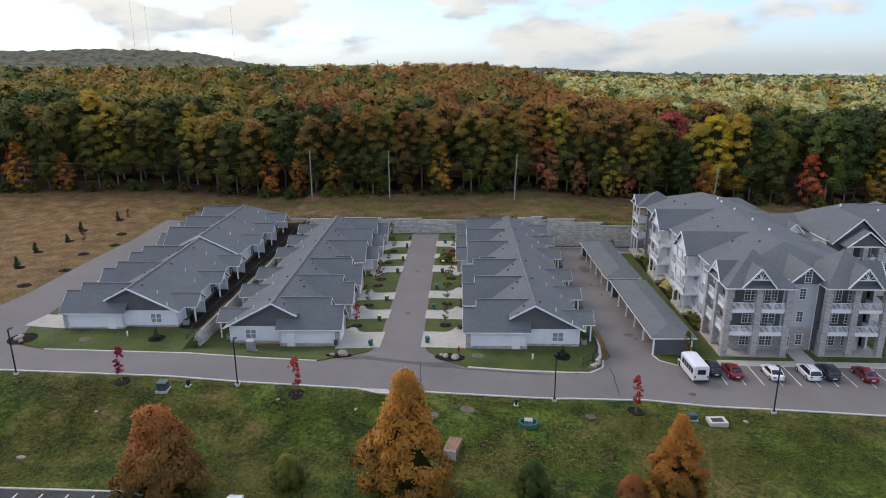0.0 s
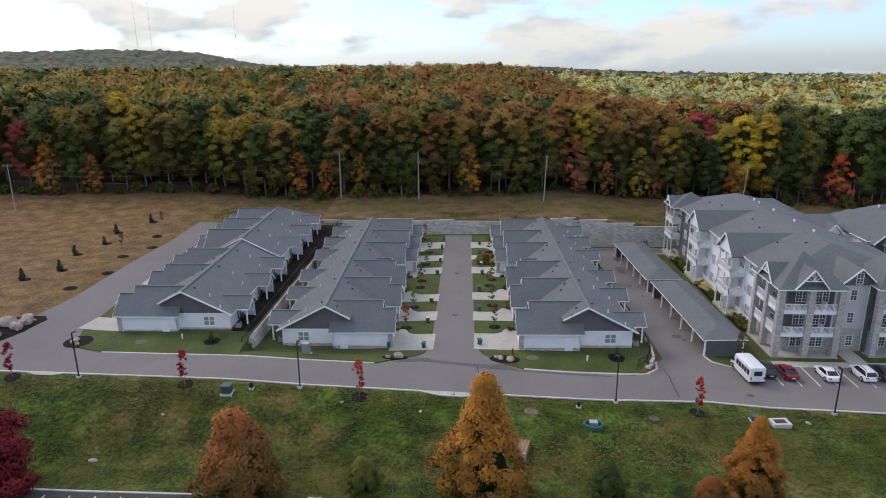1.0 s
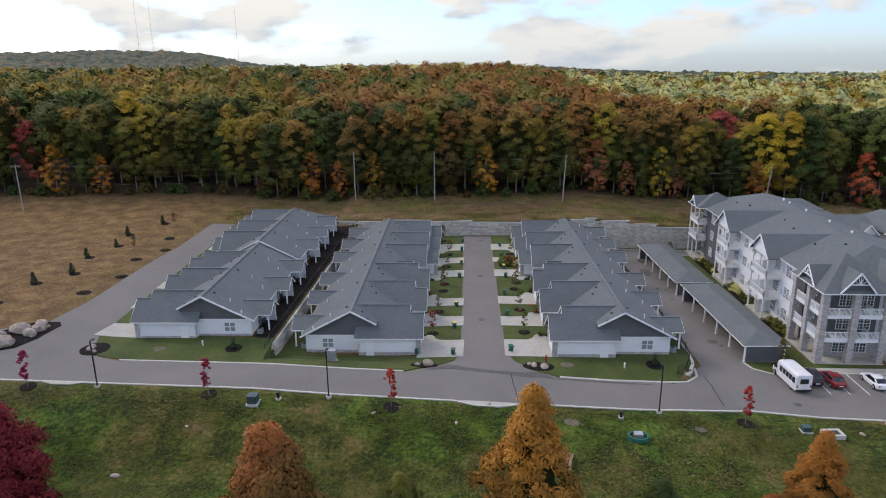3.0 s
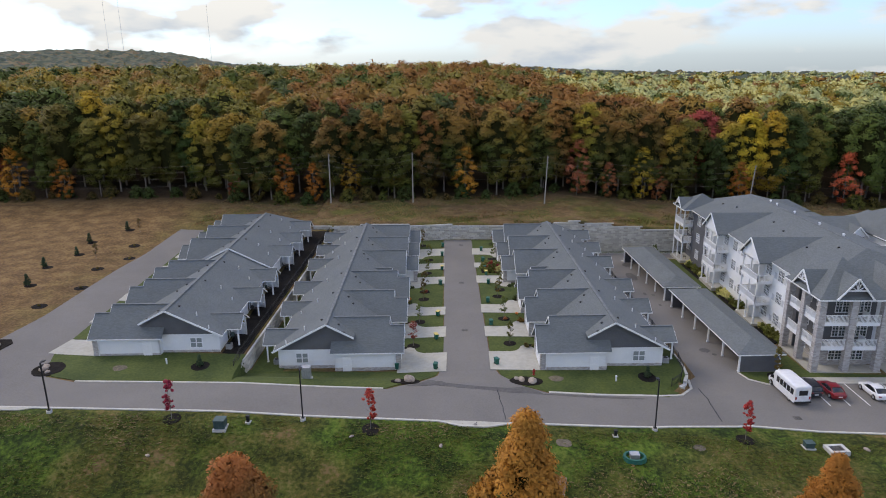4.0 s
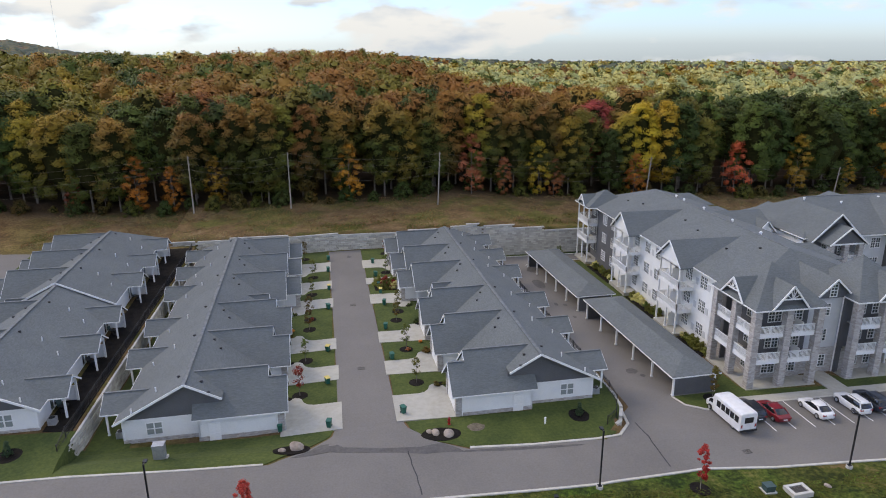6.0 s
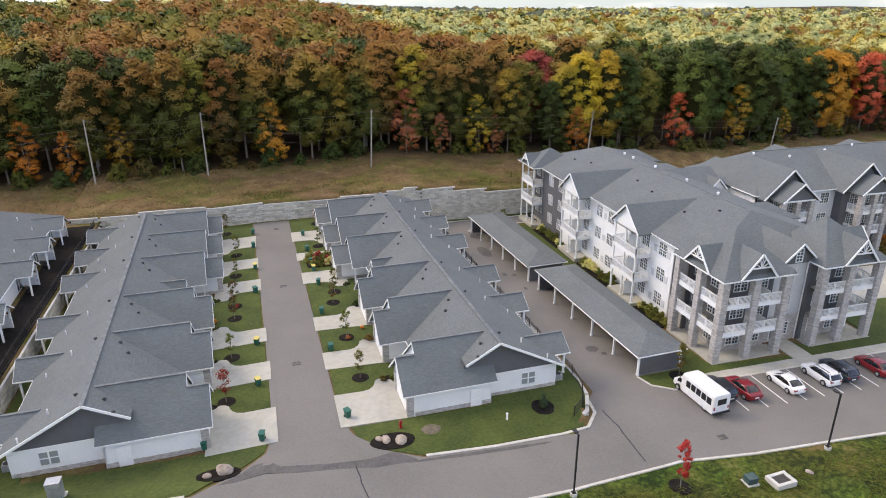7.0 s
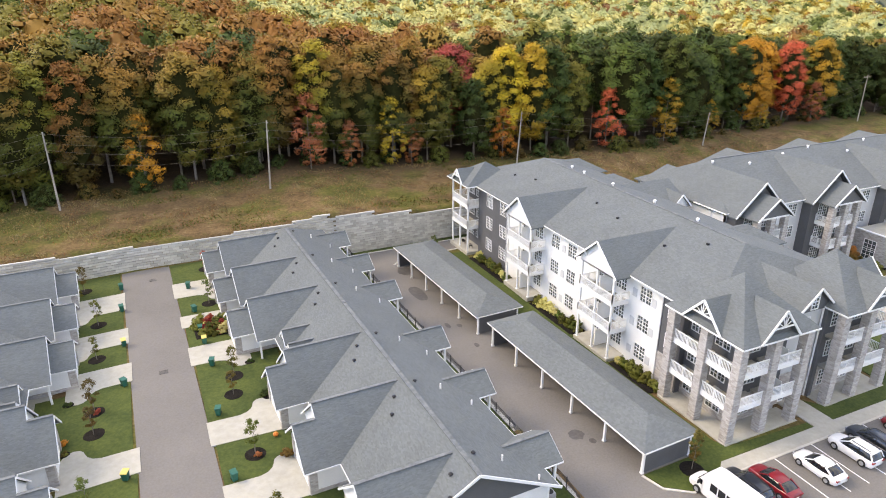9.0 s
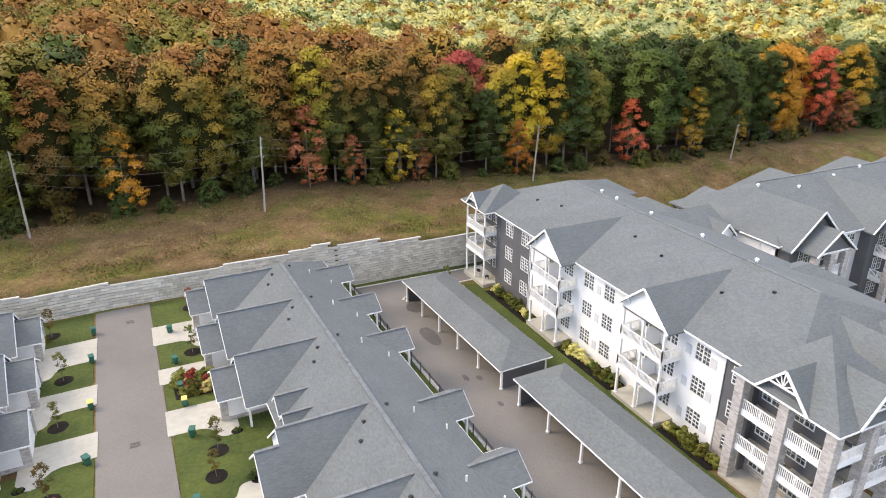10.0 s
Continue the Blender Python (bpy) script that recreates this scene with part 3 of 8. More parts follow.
def arc(cx, cy, r, a0, a1, n=8):
    return [(cx + r * math.cos(radians(a0 + (a1 - a0) * k / n)), cy + r * math.sin(radians(a0 + (a1 - a0) * k / n))) for k in range(n + 1)]


def strip(name, pts, w, h, mat, label, category="kerb", lift=0.0):
    """A kerb of real height along a line on the ground."""
    bm = bmesh.new()
    dense = []
    for (xa, ya), (xb, yb) in zip(pts, pts[1:]):
        k = max(1, int(math.hypot(xb - xa, yb - ya) / 2))
        dense += [(xa + (xb - xa) * i / k, ya + (yb - ya) * i / k) for i in range(k)]
    dense.append(pts[-1])
    rows = []
    for i, (x, y) in enumerate(dense):
        a, b = dense[max(0, i - 1)], dense[min(len(dense) - 1, i + 1)]
        d = Vector((b[0] - a[0], b[1] - a[1], 0)).normalized()
        s = Vector((-d.y, d.x, 0)) * w / 2
        z = ground_z(x, y) + lift
        rows.append([bm.verts.new((x + s.x * q, y + s.y * q, z + dz)) for q, dz in ((-1, -0.15), (-1, h - 0.03), (-0.8, h), (0.8, h), (1, h - 0.03), (1, -0.15))])
    for r, q in zip(rows, rows[1:]):
        for i in range(6):
            bm.faces.new((r[i], r[(i + 1) % 6], q[(i + 1) % 6], q[i]))
    bm.faces.new(rows[0])
    bm.faces.new(rows[-1][::-1])
    return tagged(put(name, bm, mat), label, category, kind="structure")


# street, alley, side drive and car park
drape("road", [(-150, 77.2), (-75, 77.2), (-30, 76.4), (-11, 76.2), (10, 77.0), (22, 78.6), (40, 77.6), (70, 75.5), (130, 73), (130, 92), (62, 90.2),
               (33.0, 90.2), (28.9, 89.6), (26.8, 91.2), (26.3, 93.5), (32.2, 93.7), (31.2, 120.4), (31.0, 123.5), (29.8, 148.9), (23.5, 149.0), (25.5, 151.5), (37, 152.0), (60, 152.0), (60, 156.0), (16.7, 156.6),
               (18.6, 97.0), (18.9, 91.6), (18.0, 87.8), (15.9, 85.0), (13.0, 84.4), (-1.4, 84.0), (-4.4, 85.6), (-7.2, 89.0), (-8.1, 92.0), (-8.5, 110), (-9.4, 156.8), (-15.8, 156.8), (-14.9, 110),
               (-14.7, 92), (-15.4, 88.5), (-17.8, 85.6), (-21.6, 83.3), (-61.0, 83.2), (-65.5, 84.6), (-66.3, 90.0), (-68.0, 96.0), (-69.2, 115), (-70.8, 156.0), (-76.3, 156.0), (-77.2, 128), (-77.0, 104), (-78, 94), (-92, 86), (-150, 86)],
      M_ASPHALT, 0.05, "grey asphalt street, alley and car park", "road")
# darker patches where the alley meets the street, and oil stains under the carports
drape("asphalt_patch", [(-16.6, 86.6), (-15.2, 86.8), (-14.2, 85.6), (-10.0, 84.9), (-6.4, 84.8), (-4.0, 85.4), (-2.4, 84.2), (-2.0, 83.7), (-6.0, 83.5), (-8.6, 83.9), (-12.6, 84.3), (-15.6, 84.9), (-18.2, 84.3), (-19.6, 84.2), (-17.8, 85.2)], M_STAIN, 0.058, "dark sealed strip where the alley meets the street", "asphalt patch")
for k, (cx, cy, rx, ry) in enumerate(((24.4, 100.9, 0.8, 0.8), (25.3, 99.4, 0.35, 0.4), (24.0, 126.5, 0.35, 0.5), (22.6, 127.2, 0.3, 0.7), (22.9, 138.0, 1.0, 2.6), (24.2, 146.5, 1.2, 1.6), (23.7, 121.0, 0.3, 0.5), (4.0, 83.6, 7.0, 0.25))):
    pts = [(cx + rx * math.cos(a) * (1 + 0.25 * noise.noise(Vector((k, math.cos(a) * 2, math.sin(a) * 2)))), cy + ry * math.sin(a) * (1 + 0.25 * noise.noise(Vector((k + 9, math.cos(a) * 2, math.sin(a) * 2))))) for a in [i * math.pi / 9 for i in range(18)]]
    drape("asphalt_patch", pts, M_STAIN, 0.058, "dark sealed or oil-stained patch on the asphalt", "asphalt patch")
# thin tar-sealed cracks
for k, (a, b) in enumerate((((19.0, 88.1), (18.7, 79.2)), ((-7.7, 84.6), (-7.2, 77.0)))):
    pts = []
    for i in range(9):
        t = i / 8
        pts.append((a[0] + (b[0] - a[0]) * t + 0.25 * noise.noise(Vector((k, t * 4, 0))), a[1] + (b[1] - a[1]) * t))
    drape("crack_seal", [(x - 0.06, y) for x, y in pts] + [(x + 0.06, y) for x, y in pts[::-1]], M_DARKASPH, 0.062, "thin tar-sealed crack in the asphalt", "crack seal")

# lawns by the street
drape("lawn", [(-60.5, 83.5), (-44, 83.5), (-21.8, 83.5), (-18.2, 86.2), (-16.2, 89.0), (-15.5, 90.3), (-40.5, 90.6), (-41.4, 91.0), (-62.5, 92.0), (-68.0, 91.0), (-66.8, 87.5), (-64.8, 84.7)], M_LAWN, 0.09, "mown lawn between the street and the cottages", "lawn")
drape("lawn", [(-1.2, 84.3), (13.0, 84.8), (15.4, 85.5), (17.4, 88.2), (18.0, 92.0), (17.9, 96.0), (16.2, 156), (13.4, 156), (15.2, 92.4), (7.4, 92.4), (7.4, 90.4), (-7.3, 90.2), (-6.6, 89.0), (-4.2, 86.4)], M_LAWN, 0.09, "mown lawn round the end cottage", "lawn")
drape("lawn", [(26.6, 93.4), (27.1, 91.4), (29.0, 90.0), (33.0, 90.6), (36.2, 91.8), (36.2, 93.6), (35.8, 94.5), (35.8, 150), (26.2, 151.0), (24.2, 149.4), (24.4, 148.9), (30.0, 149.0), (31.2, 123.5), (31.4, 120.4), (32.4, 93.6)], M_LAWN, 0.09, "grass island round the carports", "lawn")
drape("lawn", [(34.0, 91.9), (46.6, 91.9), (46.6, 92.6), (36.2, 93.2)], M_LAWN, 0.095, "grass strip before the apartment terrace", "lawn")
drape("lawn", [(49.5, 91.9), (75, 91.9), (75, 100), (62, 106), (60.5, 94.0), (51.0, 93.6), (49.5, 95.5)], M_LAWN, 0.09, "lawn beside the apartment house", "lawn")
drape("lawn", [(61.5, 96), (75, 91.9), (110, 91.9), (110, 101), (62, 104)], M_LAWN, 0.085, "lawn beside the apartment house", "lawn")
drape("lawn", [(-41.0, 90.7), (-36.6, 90.5), (-37.6, 120), (-38.6, 156.6), (-41.0, 156.6)], M_LAWN, 0.08, "shaded grass strip behind the cottages", "lawn")
drape("lawn", [(-18.6, 85.4), (-15.6, 88.6), (-15.2, 90.2), (-20.0, 90.2), (-22.0, 86.0)], M_LAWN, 0.075, "mown lawn at the corner of the alley", "lawn")
drape("lawn", [(-7.2, 90.0), (-6.9, 88.6), (-4.6, 85.8), (-1.4, 84.3), (2.0, 84.4), (2.0, 90.0)], M_LAWN, 0.075, "mown lawn at the corner of the alley", "lawn")
drape("verge", [(17.0, 156.5), (60, 156.2), (60, 157.6), (17.0, 157.6)], M_LAWN, 0.09, "grass verge under the block wall", "lawn")

# pavement in front of the apartment house, stripes of the parking bays
drape("pavement", [(32.4, 90.3), (62, 90.3), (130, 92.1), (130, 93.6), (62, 91.8), (49.4, 91.8), (49.4, 97.2), (46.7, 97.2), (46.7, 91.8), (34.2, 91.8)], M_CONC, 0.13, "pale concrete pavement along the parking bays", "pavement")
drape("pavement", [(66, 103), (110, 101), (110, 112), (70, 114), (65, 110)], M_CONC, 0.12, "pale concrete forecourt", "pavement")
drape("pavement", arc(86, 106, 3.2, 0, 340, 16), M_MULCH, 0.2, "round mulch bed in the forecourt", "flower bed")
for k in range(12):
    xs = 34.2 + 2.47 * k
    drape("parking_line", [(xs - 0.06, 84.2), (xs + 0.06, 84.2), (xs + 0.06, 90.1), (xs - 0.06, 90.1)], M_PAINT, 0.062, "white painted parking line", "parking line")

# kerbs
strip("kerb", [(-75, 77.1), (-30, 76.3), (-15, 76.1), (-12.5, 75.3), (-9.4, 75.3), (-6.5, 76.3), (10, 76.9), (22, 78.5), (40, 77.5), (70, 75.4), (130, 72.9)], 0.3, 0.13, M_KERB, "pale concrete kerb along the street")
strip("kerb", [(-61.0, 83.45), (-40, 83.4), (-22.1, 83.4)], 0.3, 0.13, M_KERB, "pale concrete kerb along the lawn")
strip("kerb", [(-1.2, 84.2), (5.6, 84.2), (12.8, 84.6), (15.9, 85.3), (18.0, 87.9), (18.8, 91.8), (18.6, 97.0)], 0.35, 0.14, M_KERB, "curved concrete kerb under the garden wall")
strip("kerb", [(26.3, 93.4), (26.9, 91.3), (29.0, 89.8), (32.6, 90.2), (62, 90.2), (130, 92)], 0.25, 0.13, M_KERB, "concrete kerb of the parking bays")
strip("kerb", [(29.6, 149.0), (24.4, 148.8), (23.6, 149.6), (25.4, 151.2), (37, 151.8), (60, 151.8)], 0.25, 0.13, M_KERB, "concrete kerb round the carport island")
strip("kerb", [(17.0, 156.3), (60, 155.9)], 0.25, 0.13, M_KERB, "concrete kerb along the verge")
drape("drain_apron", [(-14.6, 76.2), (-12.4, 75.2), (-9.5, 75.2), (-6.6, 76.3)], M_CONC, 0.10, "concrete apron round a street drain", "drain")
drape("drain_apron", [(-68.5, 77.1), (-66, 76.2), (-63.6, 76.2), (-61.6, 77.0)], M_CONC, 0.10, "concrete apron round a street drain", "drain")

# drain covers
def drain_cover(x, y):
    t = thing("drain_cover", x, y, ground_z(x, y) + 0.055, 0, "rusty iron drain cover set in the asphalt", "drain cover", "drain covers")
    bm = bmesh.new()
    for a, b, c, d in ((-0.45, 0.45, -0.35, -0.28), (-0.45, 0.45, 0.28, 0.35), (-0.45, -0.38, -0.28, 0.28), (0.38, 0.45, -0.28, 0.28)):
        bx(bm, a, b, c, d, 0, 0.03)
    for k in range(6):
        bx(bm, -0.33 + k * 0.12, -0.27 + k * 0.12, -0.28, 0.28, 0, 0.022)
    part("grate", bm, M_STAIN, t)


for x, y in ((28.5, 81.0), (-11.6, 104.0), (-11.9, 126.5), (-11.8, 152.5), (-11.0, 75.7), (-64.8, 76.6)):
    drain_cover(x, y)


# ---------- block retaining walls ----------
def block_wall(name, pts, tops, bottom, label, w=0.95, h=0.40, batter=0.02, face=-1, caps=True, single=None):
    """Dry-stacked concrete blocks in running bond along a line; tops is a function of the distance, bottom of the place."""
    bm = bmesh.new()
    capm = bmesh.new()
    rng = random.Random(4)
    seg, run = [], 0.0
    for (xa, ya), (xb, yb) in zip(pts, pts[1:]):
        L = math.hypot(xb - xa, yb - ya)
        seg.append((run, L, xa, ya, (xb - xa) / L, (yb - ya) / L))
        run += L

    def at(u):
        for r, L, xa, ya, dx, dy in seg:
            if u <= r + L + 1e-6:
                return xa + dx * (u - r), ya + dy * (u - r), dx, dy
        return xa + dx * (u - r), ya + dy * (u - r), dx, dy
    lone = []
    n = int(run / w)
    for i in range(n):
        um = (i + 0.5) * w
        x, y, dx, dy = at(um)
        top, z = tops(um, x, y), bottom(x, y) - 0.2
        k = 0
        courses = max(1, round((top - z) / h))
        for k in range(courses):
            u0 = i * w + (0.5 * w if k % 2 else 0)
            xx, yy, dx, dy = at(min(run, u0 + w / 2))
            nxv, nyv = -dy * face, dx * face
            off = batter * (courses - k) + rng.uniform(-0.012, 0.012)
            cx, cy = xx + nxv * off, yy + nyv * off
            tgt = capm if (caps and k == courses - 1) else bm
            hh = h * (0.6 if tgt is capm else 0.86)
            q = w * 0.488
            z0 = z + k * h
            fr = 0.05 if tgt is capm else 0.0
            if single and tgt is bm and single[0] < xx < single[1] and len(lone) < 300 and z0 + hh > bottom(xx, yy):
                lone.append((cx - nxv * 0.175, cy - nyv * 0.175, z0, math.atan2(dy, dx)))
                continue
            c = [(cx - dx * q + nxv * fr, cy - dy * q + nyv * fr), (cx + dx * q + nxv * fr, cy + dy * q + nyv * fr), (cx + dx * q - nxv * 0.35, cy + dy * q - nyv * 0.35), (cx - dx * q - nxv * 0.35, cy - dy * q - nyv * 0.35)]
            v = [tgt.verts.new((p[0], p[1], zz)) for zz in (z0, z0 + hh) for p in c]
            for f in ((0, 3, 2, 1), (4, 5, 6, 7), (0, 1, 5, 4), (1, 2, 6, 5), (2, 3, 7, 6), (3, 0, 4, 7)):
                tgt.faces.new([v[a] for a in f])
    t = thing(name, 0, 0, 0, 0, label, "retaining wall", kind="structure")
    part("block_courses", bm, M_BLOCK, t)["kind"] = "stuff"
    if lone:
        # the stretch behind the lane, block by block
        b1 = bmesh.new()
        bx(b1, -w * 0.488, w * 0.488, -0.175, 0.175, 0, h * 0.86)
        bmesh.ops.bevel(b1, geom=[e for e in b1.edges if abs(e.verts[0].co.z - e.verts[1].co.z) < 0.01 and abs(e.verts[0].co.y - e.verts[1].co.y) < 0.01], offset=0.02, segments=1, affect="EDGES")
        me1 = bpy.data.meshes.new("block")
        b1.to_mesh(me1)
        b1.free()
        me1.materials.append(M_BLOCK_ONE)
        for bx_, by_, bz_, ba_ in lone:
            o = new("block", me1)
            o.parent = t
            o.matrix_basis = Matrix.LocRotScale((bx_, by_, bz_), Euler((0, 0, ba_)), (1, 1, 1))
    part("cap_blocks", capm, M_CAP, t)["kind"] = "stuff"
    # packed gravel core behind the face
    return t


def north_top(u, x, y):
    z = wall_top(x)
    return math.floor(z / 0.8) * 0.8 + 0.45 if x > 14 else z + 0.15


block_wall("retaining_wall", [(-46.5, 157.7), (36, 157.7), (62, 157.7)], north_top, lambda x, y: ground_z(x, 157.0), "long wall of pale grey concrete blocks at the foot of the meadow", single=(-20.0, 6.0))
block_wall("retaining_wall", [(-41.7, 86.4), (-41.4, 92), (-41.4, 157.4)], lambda u, x, y: 4.6 + 1.4 * smooth(85.5, 90.5, y), lambda x, y: ground_z(x + 0.6, y) - 0.1, "stepped pale block wall between two rows of cottages")
curve = [(13.2, 86.4), (15.4, 86.3), (17.0, 87.5), (18.0, 89.6), (18.35, 93.0), (18.25, 97.0), (17.85, 110), (16.5, 156.6)]
block_wall("retaining_wall", curve, lambda u, x, y: 3.05 + 0.75 * smooth(85.9, 90, y), lambda x, y: street_z(x) - 0.1 if y < 90 else lot_z(y), "curved pale block wall below a garden fence")


# ---------- black railings ----------
def fence_run(pts, zf, label):
    t = thing("fence", pts[0][0], pts[0][1], zf(*pts[0]), 0, label, "fence", "black garden fences")
    ox, oy, oz = t.matrix_basis.translation
    run = []
    for (xa, ya), (xb, yb) in zip(pts, pts[1:]):
        k = max(1, round(math.hypot(xb - xa, yb - ya) / 2.4))
        run += [(xa + (xb - xa) * i / k, ya + (yb - ya) * i / k) for i in range(k)]
    run.append(pts[-1])
    for x, y in run:
        bm = bmesh.new()
        z = zf(x, y) - oz
        bx(bm, x - ox - 0.035, x - ox + 0.035, y - oy - 0.035, y - oy + 0.035, z - 0.1, z + 1.3)
        bx(bm, x - ox - 0.05, x - ox + 0.05, y - oy - 0.05, y - oy + 0.05, z + 1.3, z + 1.34)
        part("post", bm, M_BLACK, t)
    for (xa, ya), (xb, yb) in zip(run, run[1:]):
        za, zb = zf(xa, ya) - oz, zf(xb, yb) - oz
        bm = bmesh.new()
        for hh in (0.15, 1.0, 1.2):
            beam(bm, (xa - ox, ya - oy, za + hh), (xb - ox, yb - oy, zb + hh), 0.03, 0.035)
        n = max(2, int(math.hypot(xb - xa, yb - ya) / 0.16))
        for i in range(1, n):
            f = i / n
            beam(bm, (xa - ox + (xb - xa) * f, ya - oy + (yb - ya) * f, za + (zb - za) * f + 0.1), (xa - ox + (xb - xa) * f, ya - oy + (yb - ya) * f, za + (zb - za) * f + 1.22), 0.018, 0.018)
        part("panel", bm, M_BLACK, t)
    return t


fence_run([(15.0, 86.8), (16.5, 87.9), (17.4, 89.9), (17.8, 93.2), (17.7, 97.2), (17.35, 110), (16.0, 155.6)], lambda x, y: 3.05 + 0.75 * smooth(85.9, 90, y), "black metal garden fence along a block wall")
fence_run([(-42.2, 87.6), (-42.0, 92), (-42.0, 156)], lambda x, y: 4.7 + 1.2 * smooth(85.5, 90.5, y), "black metal garden fence on the block wall")
drape("patio_bed", [(-45.0, 91.5), (-42.0, 91.0), (-42.0, 156.0), (-46.5, 156.0)], M_MULCH, 0.06, "strip of black mulch behind the cottages", "mulch bed")


# ---------- cottages in rows ----------
W_COT = window_proto(1.55, 1.35, 1, 2, True, glass=M_PALEGLASS)


def gable_roof_x(parent, x0, x1, yc, half, z_eave, z_ridge, tail=0.0, name="roof", rake_x=None, sx=1, drop=0.16):
    """Two slopes whose ridge runs along x; white boards at the eaves and at the open end."""
    for s in (-1, 1):
        bm = bmesh.new()
        slab(bm, [(sx * x0, yc + s * half, z_eave), (sx * x1, yc + s * half, z_eave), (sx * x1, yc, z_ridge), (sx * x0, yc, z_ridge)], 0.14)
        part(name, bm, M_ROOF, parent)
        bm = bmesh.new()
        beam(bm, (sx * x0, yc + s * (half + 0.02), z_eave - 0.09), (sx * x1, yc + s * (half + 0.02), z_eave - 0.09), 0.06, 0.13)
        part("gutter", bm, M_TRIM, parent)
        if rake_x is not None:
            bm = bmesh.new()
            beam(bm, (sx * rake_x, yc + s * (half - 0.02), z_eave - 0.15), (sx * rake_x, yc, z_ridge - 0.15), 0.06, 0.16)
            part("rake_board", bm, M_TRIM, parent)
    bm = bmesh.new()
    beam(bm, (sx * x0, yc, z_ridge + 0.01), (sx * x1, yc, z_ridge + 0.01), 0.3, 0.06)
    part("ridge_cap", bm, M_RIDGE, parent)


def cottage_row(x_ridge, base, sx, lift_far, label, zr=6.7, y_mid=30.0):
    """Six joined cottages under one long roof: garages on the local -x side, covered patios on +x."""
    t = thing("cottage_row", x_ridge, 91.8, base, 1.8, label, "row of cottages", "rows of cottages")
    ze = 2.78
    HW = 7.4                     # ridge to eave
    near, far = (2.8, 13.8, 23.5), (36.9, 46.6, 56.5)
    y_end = 63.4
    # main walls
    def wall(name, a, b, z0, z1, mat, holes=()):
        bm = bmesh.new()
        wall_cells(bm, a, b, z0, z1, 0.2, holes)
        if sx < 0:
            for v in bm.verts:
                v.co.x *= -1
        return part(name, bm, mat, t)

    ex = 6.75
    wx = 3.6                     # window centre on the south wall
    wall("south_wall", (-6.6, 0), (ex, 0), 0.45, ze - 0.05, M_WHITE, [(wx + 6.6 - 0.78, wx + 6.6 + 0.78, 0.85, 2.2)])
    set_window(W_COT, t, sx * wx, 0, 0.85, 0)
    wall("stone_base", (-6.6, -0.07), (ex + 0.05, -0.07), -0.6, 0.45, M_STONE)
    holes = []
    for k, yc in enumerate((*near, *far)):
        holes += [(yc + 1.2 - 0.4, yc + 1.2 + 1.6, 0.15, 2.25)]
    wall("patio_wall", (ex, 0.2), (ex, y_end - 0.4), -0.4, ze + 0.15, M_WHITE, [(a - 0.2, b - 0.2, c, d) for a, b, c, d in holes])
    wall("garage_side_wall", (-6.6, y_end - 0.4), (-6.6, 0.2), -0.4, ze, M_WHITE)
    wall("north_wall", (ex, y_end - 0.4), (-6.6, y_end - 0.4), -0.4, ze, M_WHITE)
    bm = bmesh.new()
    bx(bm, -6.4 * sx, 6.5 * sx, 0.3, y_end - 0.8, -0.5, -0.05)
    part("foundation", bm, M_KERB, t)
    # gable with charcoal siding
    bm = bmesh.new()
    extrude_y(bm, [(sx * -3.7, ze - 0.05), (sx * ex, ze - 0.05), (sx * ex, ze + 0.25), (0, zr - 0.15), (sx * -3.7, zr - 3.7 / HW * (zr - ze) - 0.15)], -0.03, 0.15)
    part("gable_wall", bm, M_GREY, t)
    bm = bmesh.new()
    bx(bm, -1.0 * sx, ex * sx, -0.07, 0.0, ze - 0.15, ze + 0.02)
    part("band_board", bm, M_TRIM, t)
    # corner boards
    bm = bmesh.new()
    bx(bm, (ex - 0.12) * sx, (ex + 0.06) * sx, -0.06, 0.14, 0, ze)
    part("corner_board", bm, M_TRIM, t)
    # main roof, in two lengths, the far one hipped
    for y0, y1, dz, hip in ((-0.7, y_mid, 0.0, False), (y_mid, y_end, lift_far, True)):
        for s in (-1, 1):
            bm = bmesh.new()
            yr = y1 - (7.0 if hip else 0)
            pts = [(s * HW, y0, ze + dz), (s * HW, y1, ze + dz), (0, yr, zr + dz), (0, y0, zr + dz)]
            cut = not hip and s * sx < 0      # the slope dies into the first garage roof
            xc = 3.7
            zc = zr - xc / HW * (zr - ze)
            if cut:
                pts = [(s * xc, y0, zc), (s * xc, 1.3, zc), (s * HW, 1.3, ze), *pts[1:]]
            slab(bm, pts, 0.16)
            part("roof_slope", bm, M_ROOF, t)
            bm = bmesh.new()
            beam(bm, (s * (HW + 0.03), y0 + (4.0 if cut else 0), ze + dz - 0.09), (s * (HW + 0.03), y1, ze + dz - 0.09), 0.06, 0.12)
            part("gutter", bm, M_TRIM, t)
            if not hip or dz > 0.05:
                bm = bmesh.new()
                beam(bm, (s * (xc if cut else HW + 0.1), y0 - 0.04, (zc if cut else ze + dz) - 0.1), (0, y0 - 0.04, zr + dz - 0.05), 0.08, 0.24)
                part("rake_board", bm, M_TRIM, t)
        if hip:
            bm = bmesh.new()
            slab(bm, [(-HW, y1, ze + dz), (HW, y1, ze + dz), (0, y1 - 7.0, zr + dz)], 0.16)
            part("roof_hip", bm, M_ROOF, t)
            if dz > 0.05:
                bm = bmesh.new()
                extrude_y(bm, [(-HW, ze), (HW, ze), (0, zr + dz - 0.12)], y0 + 0.15, y0 + 0.3)
                part("step_gable", bm, M_GREY, t)
        bm = bmesh.new()
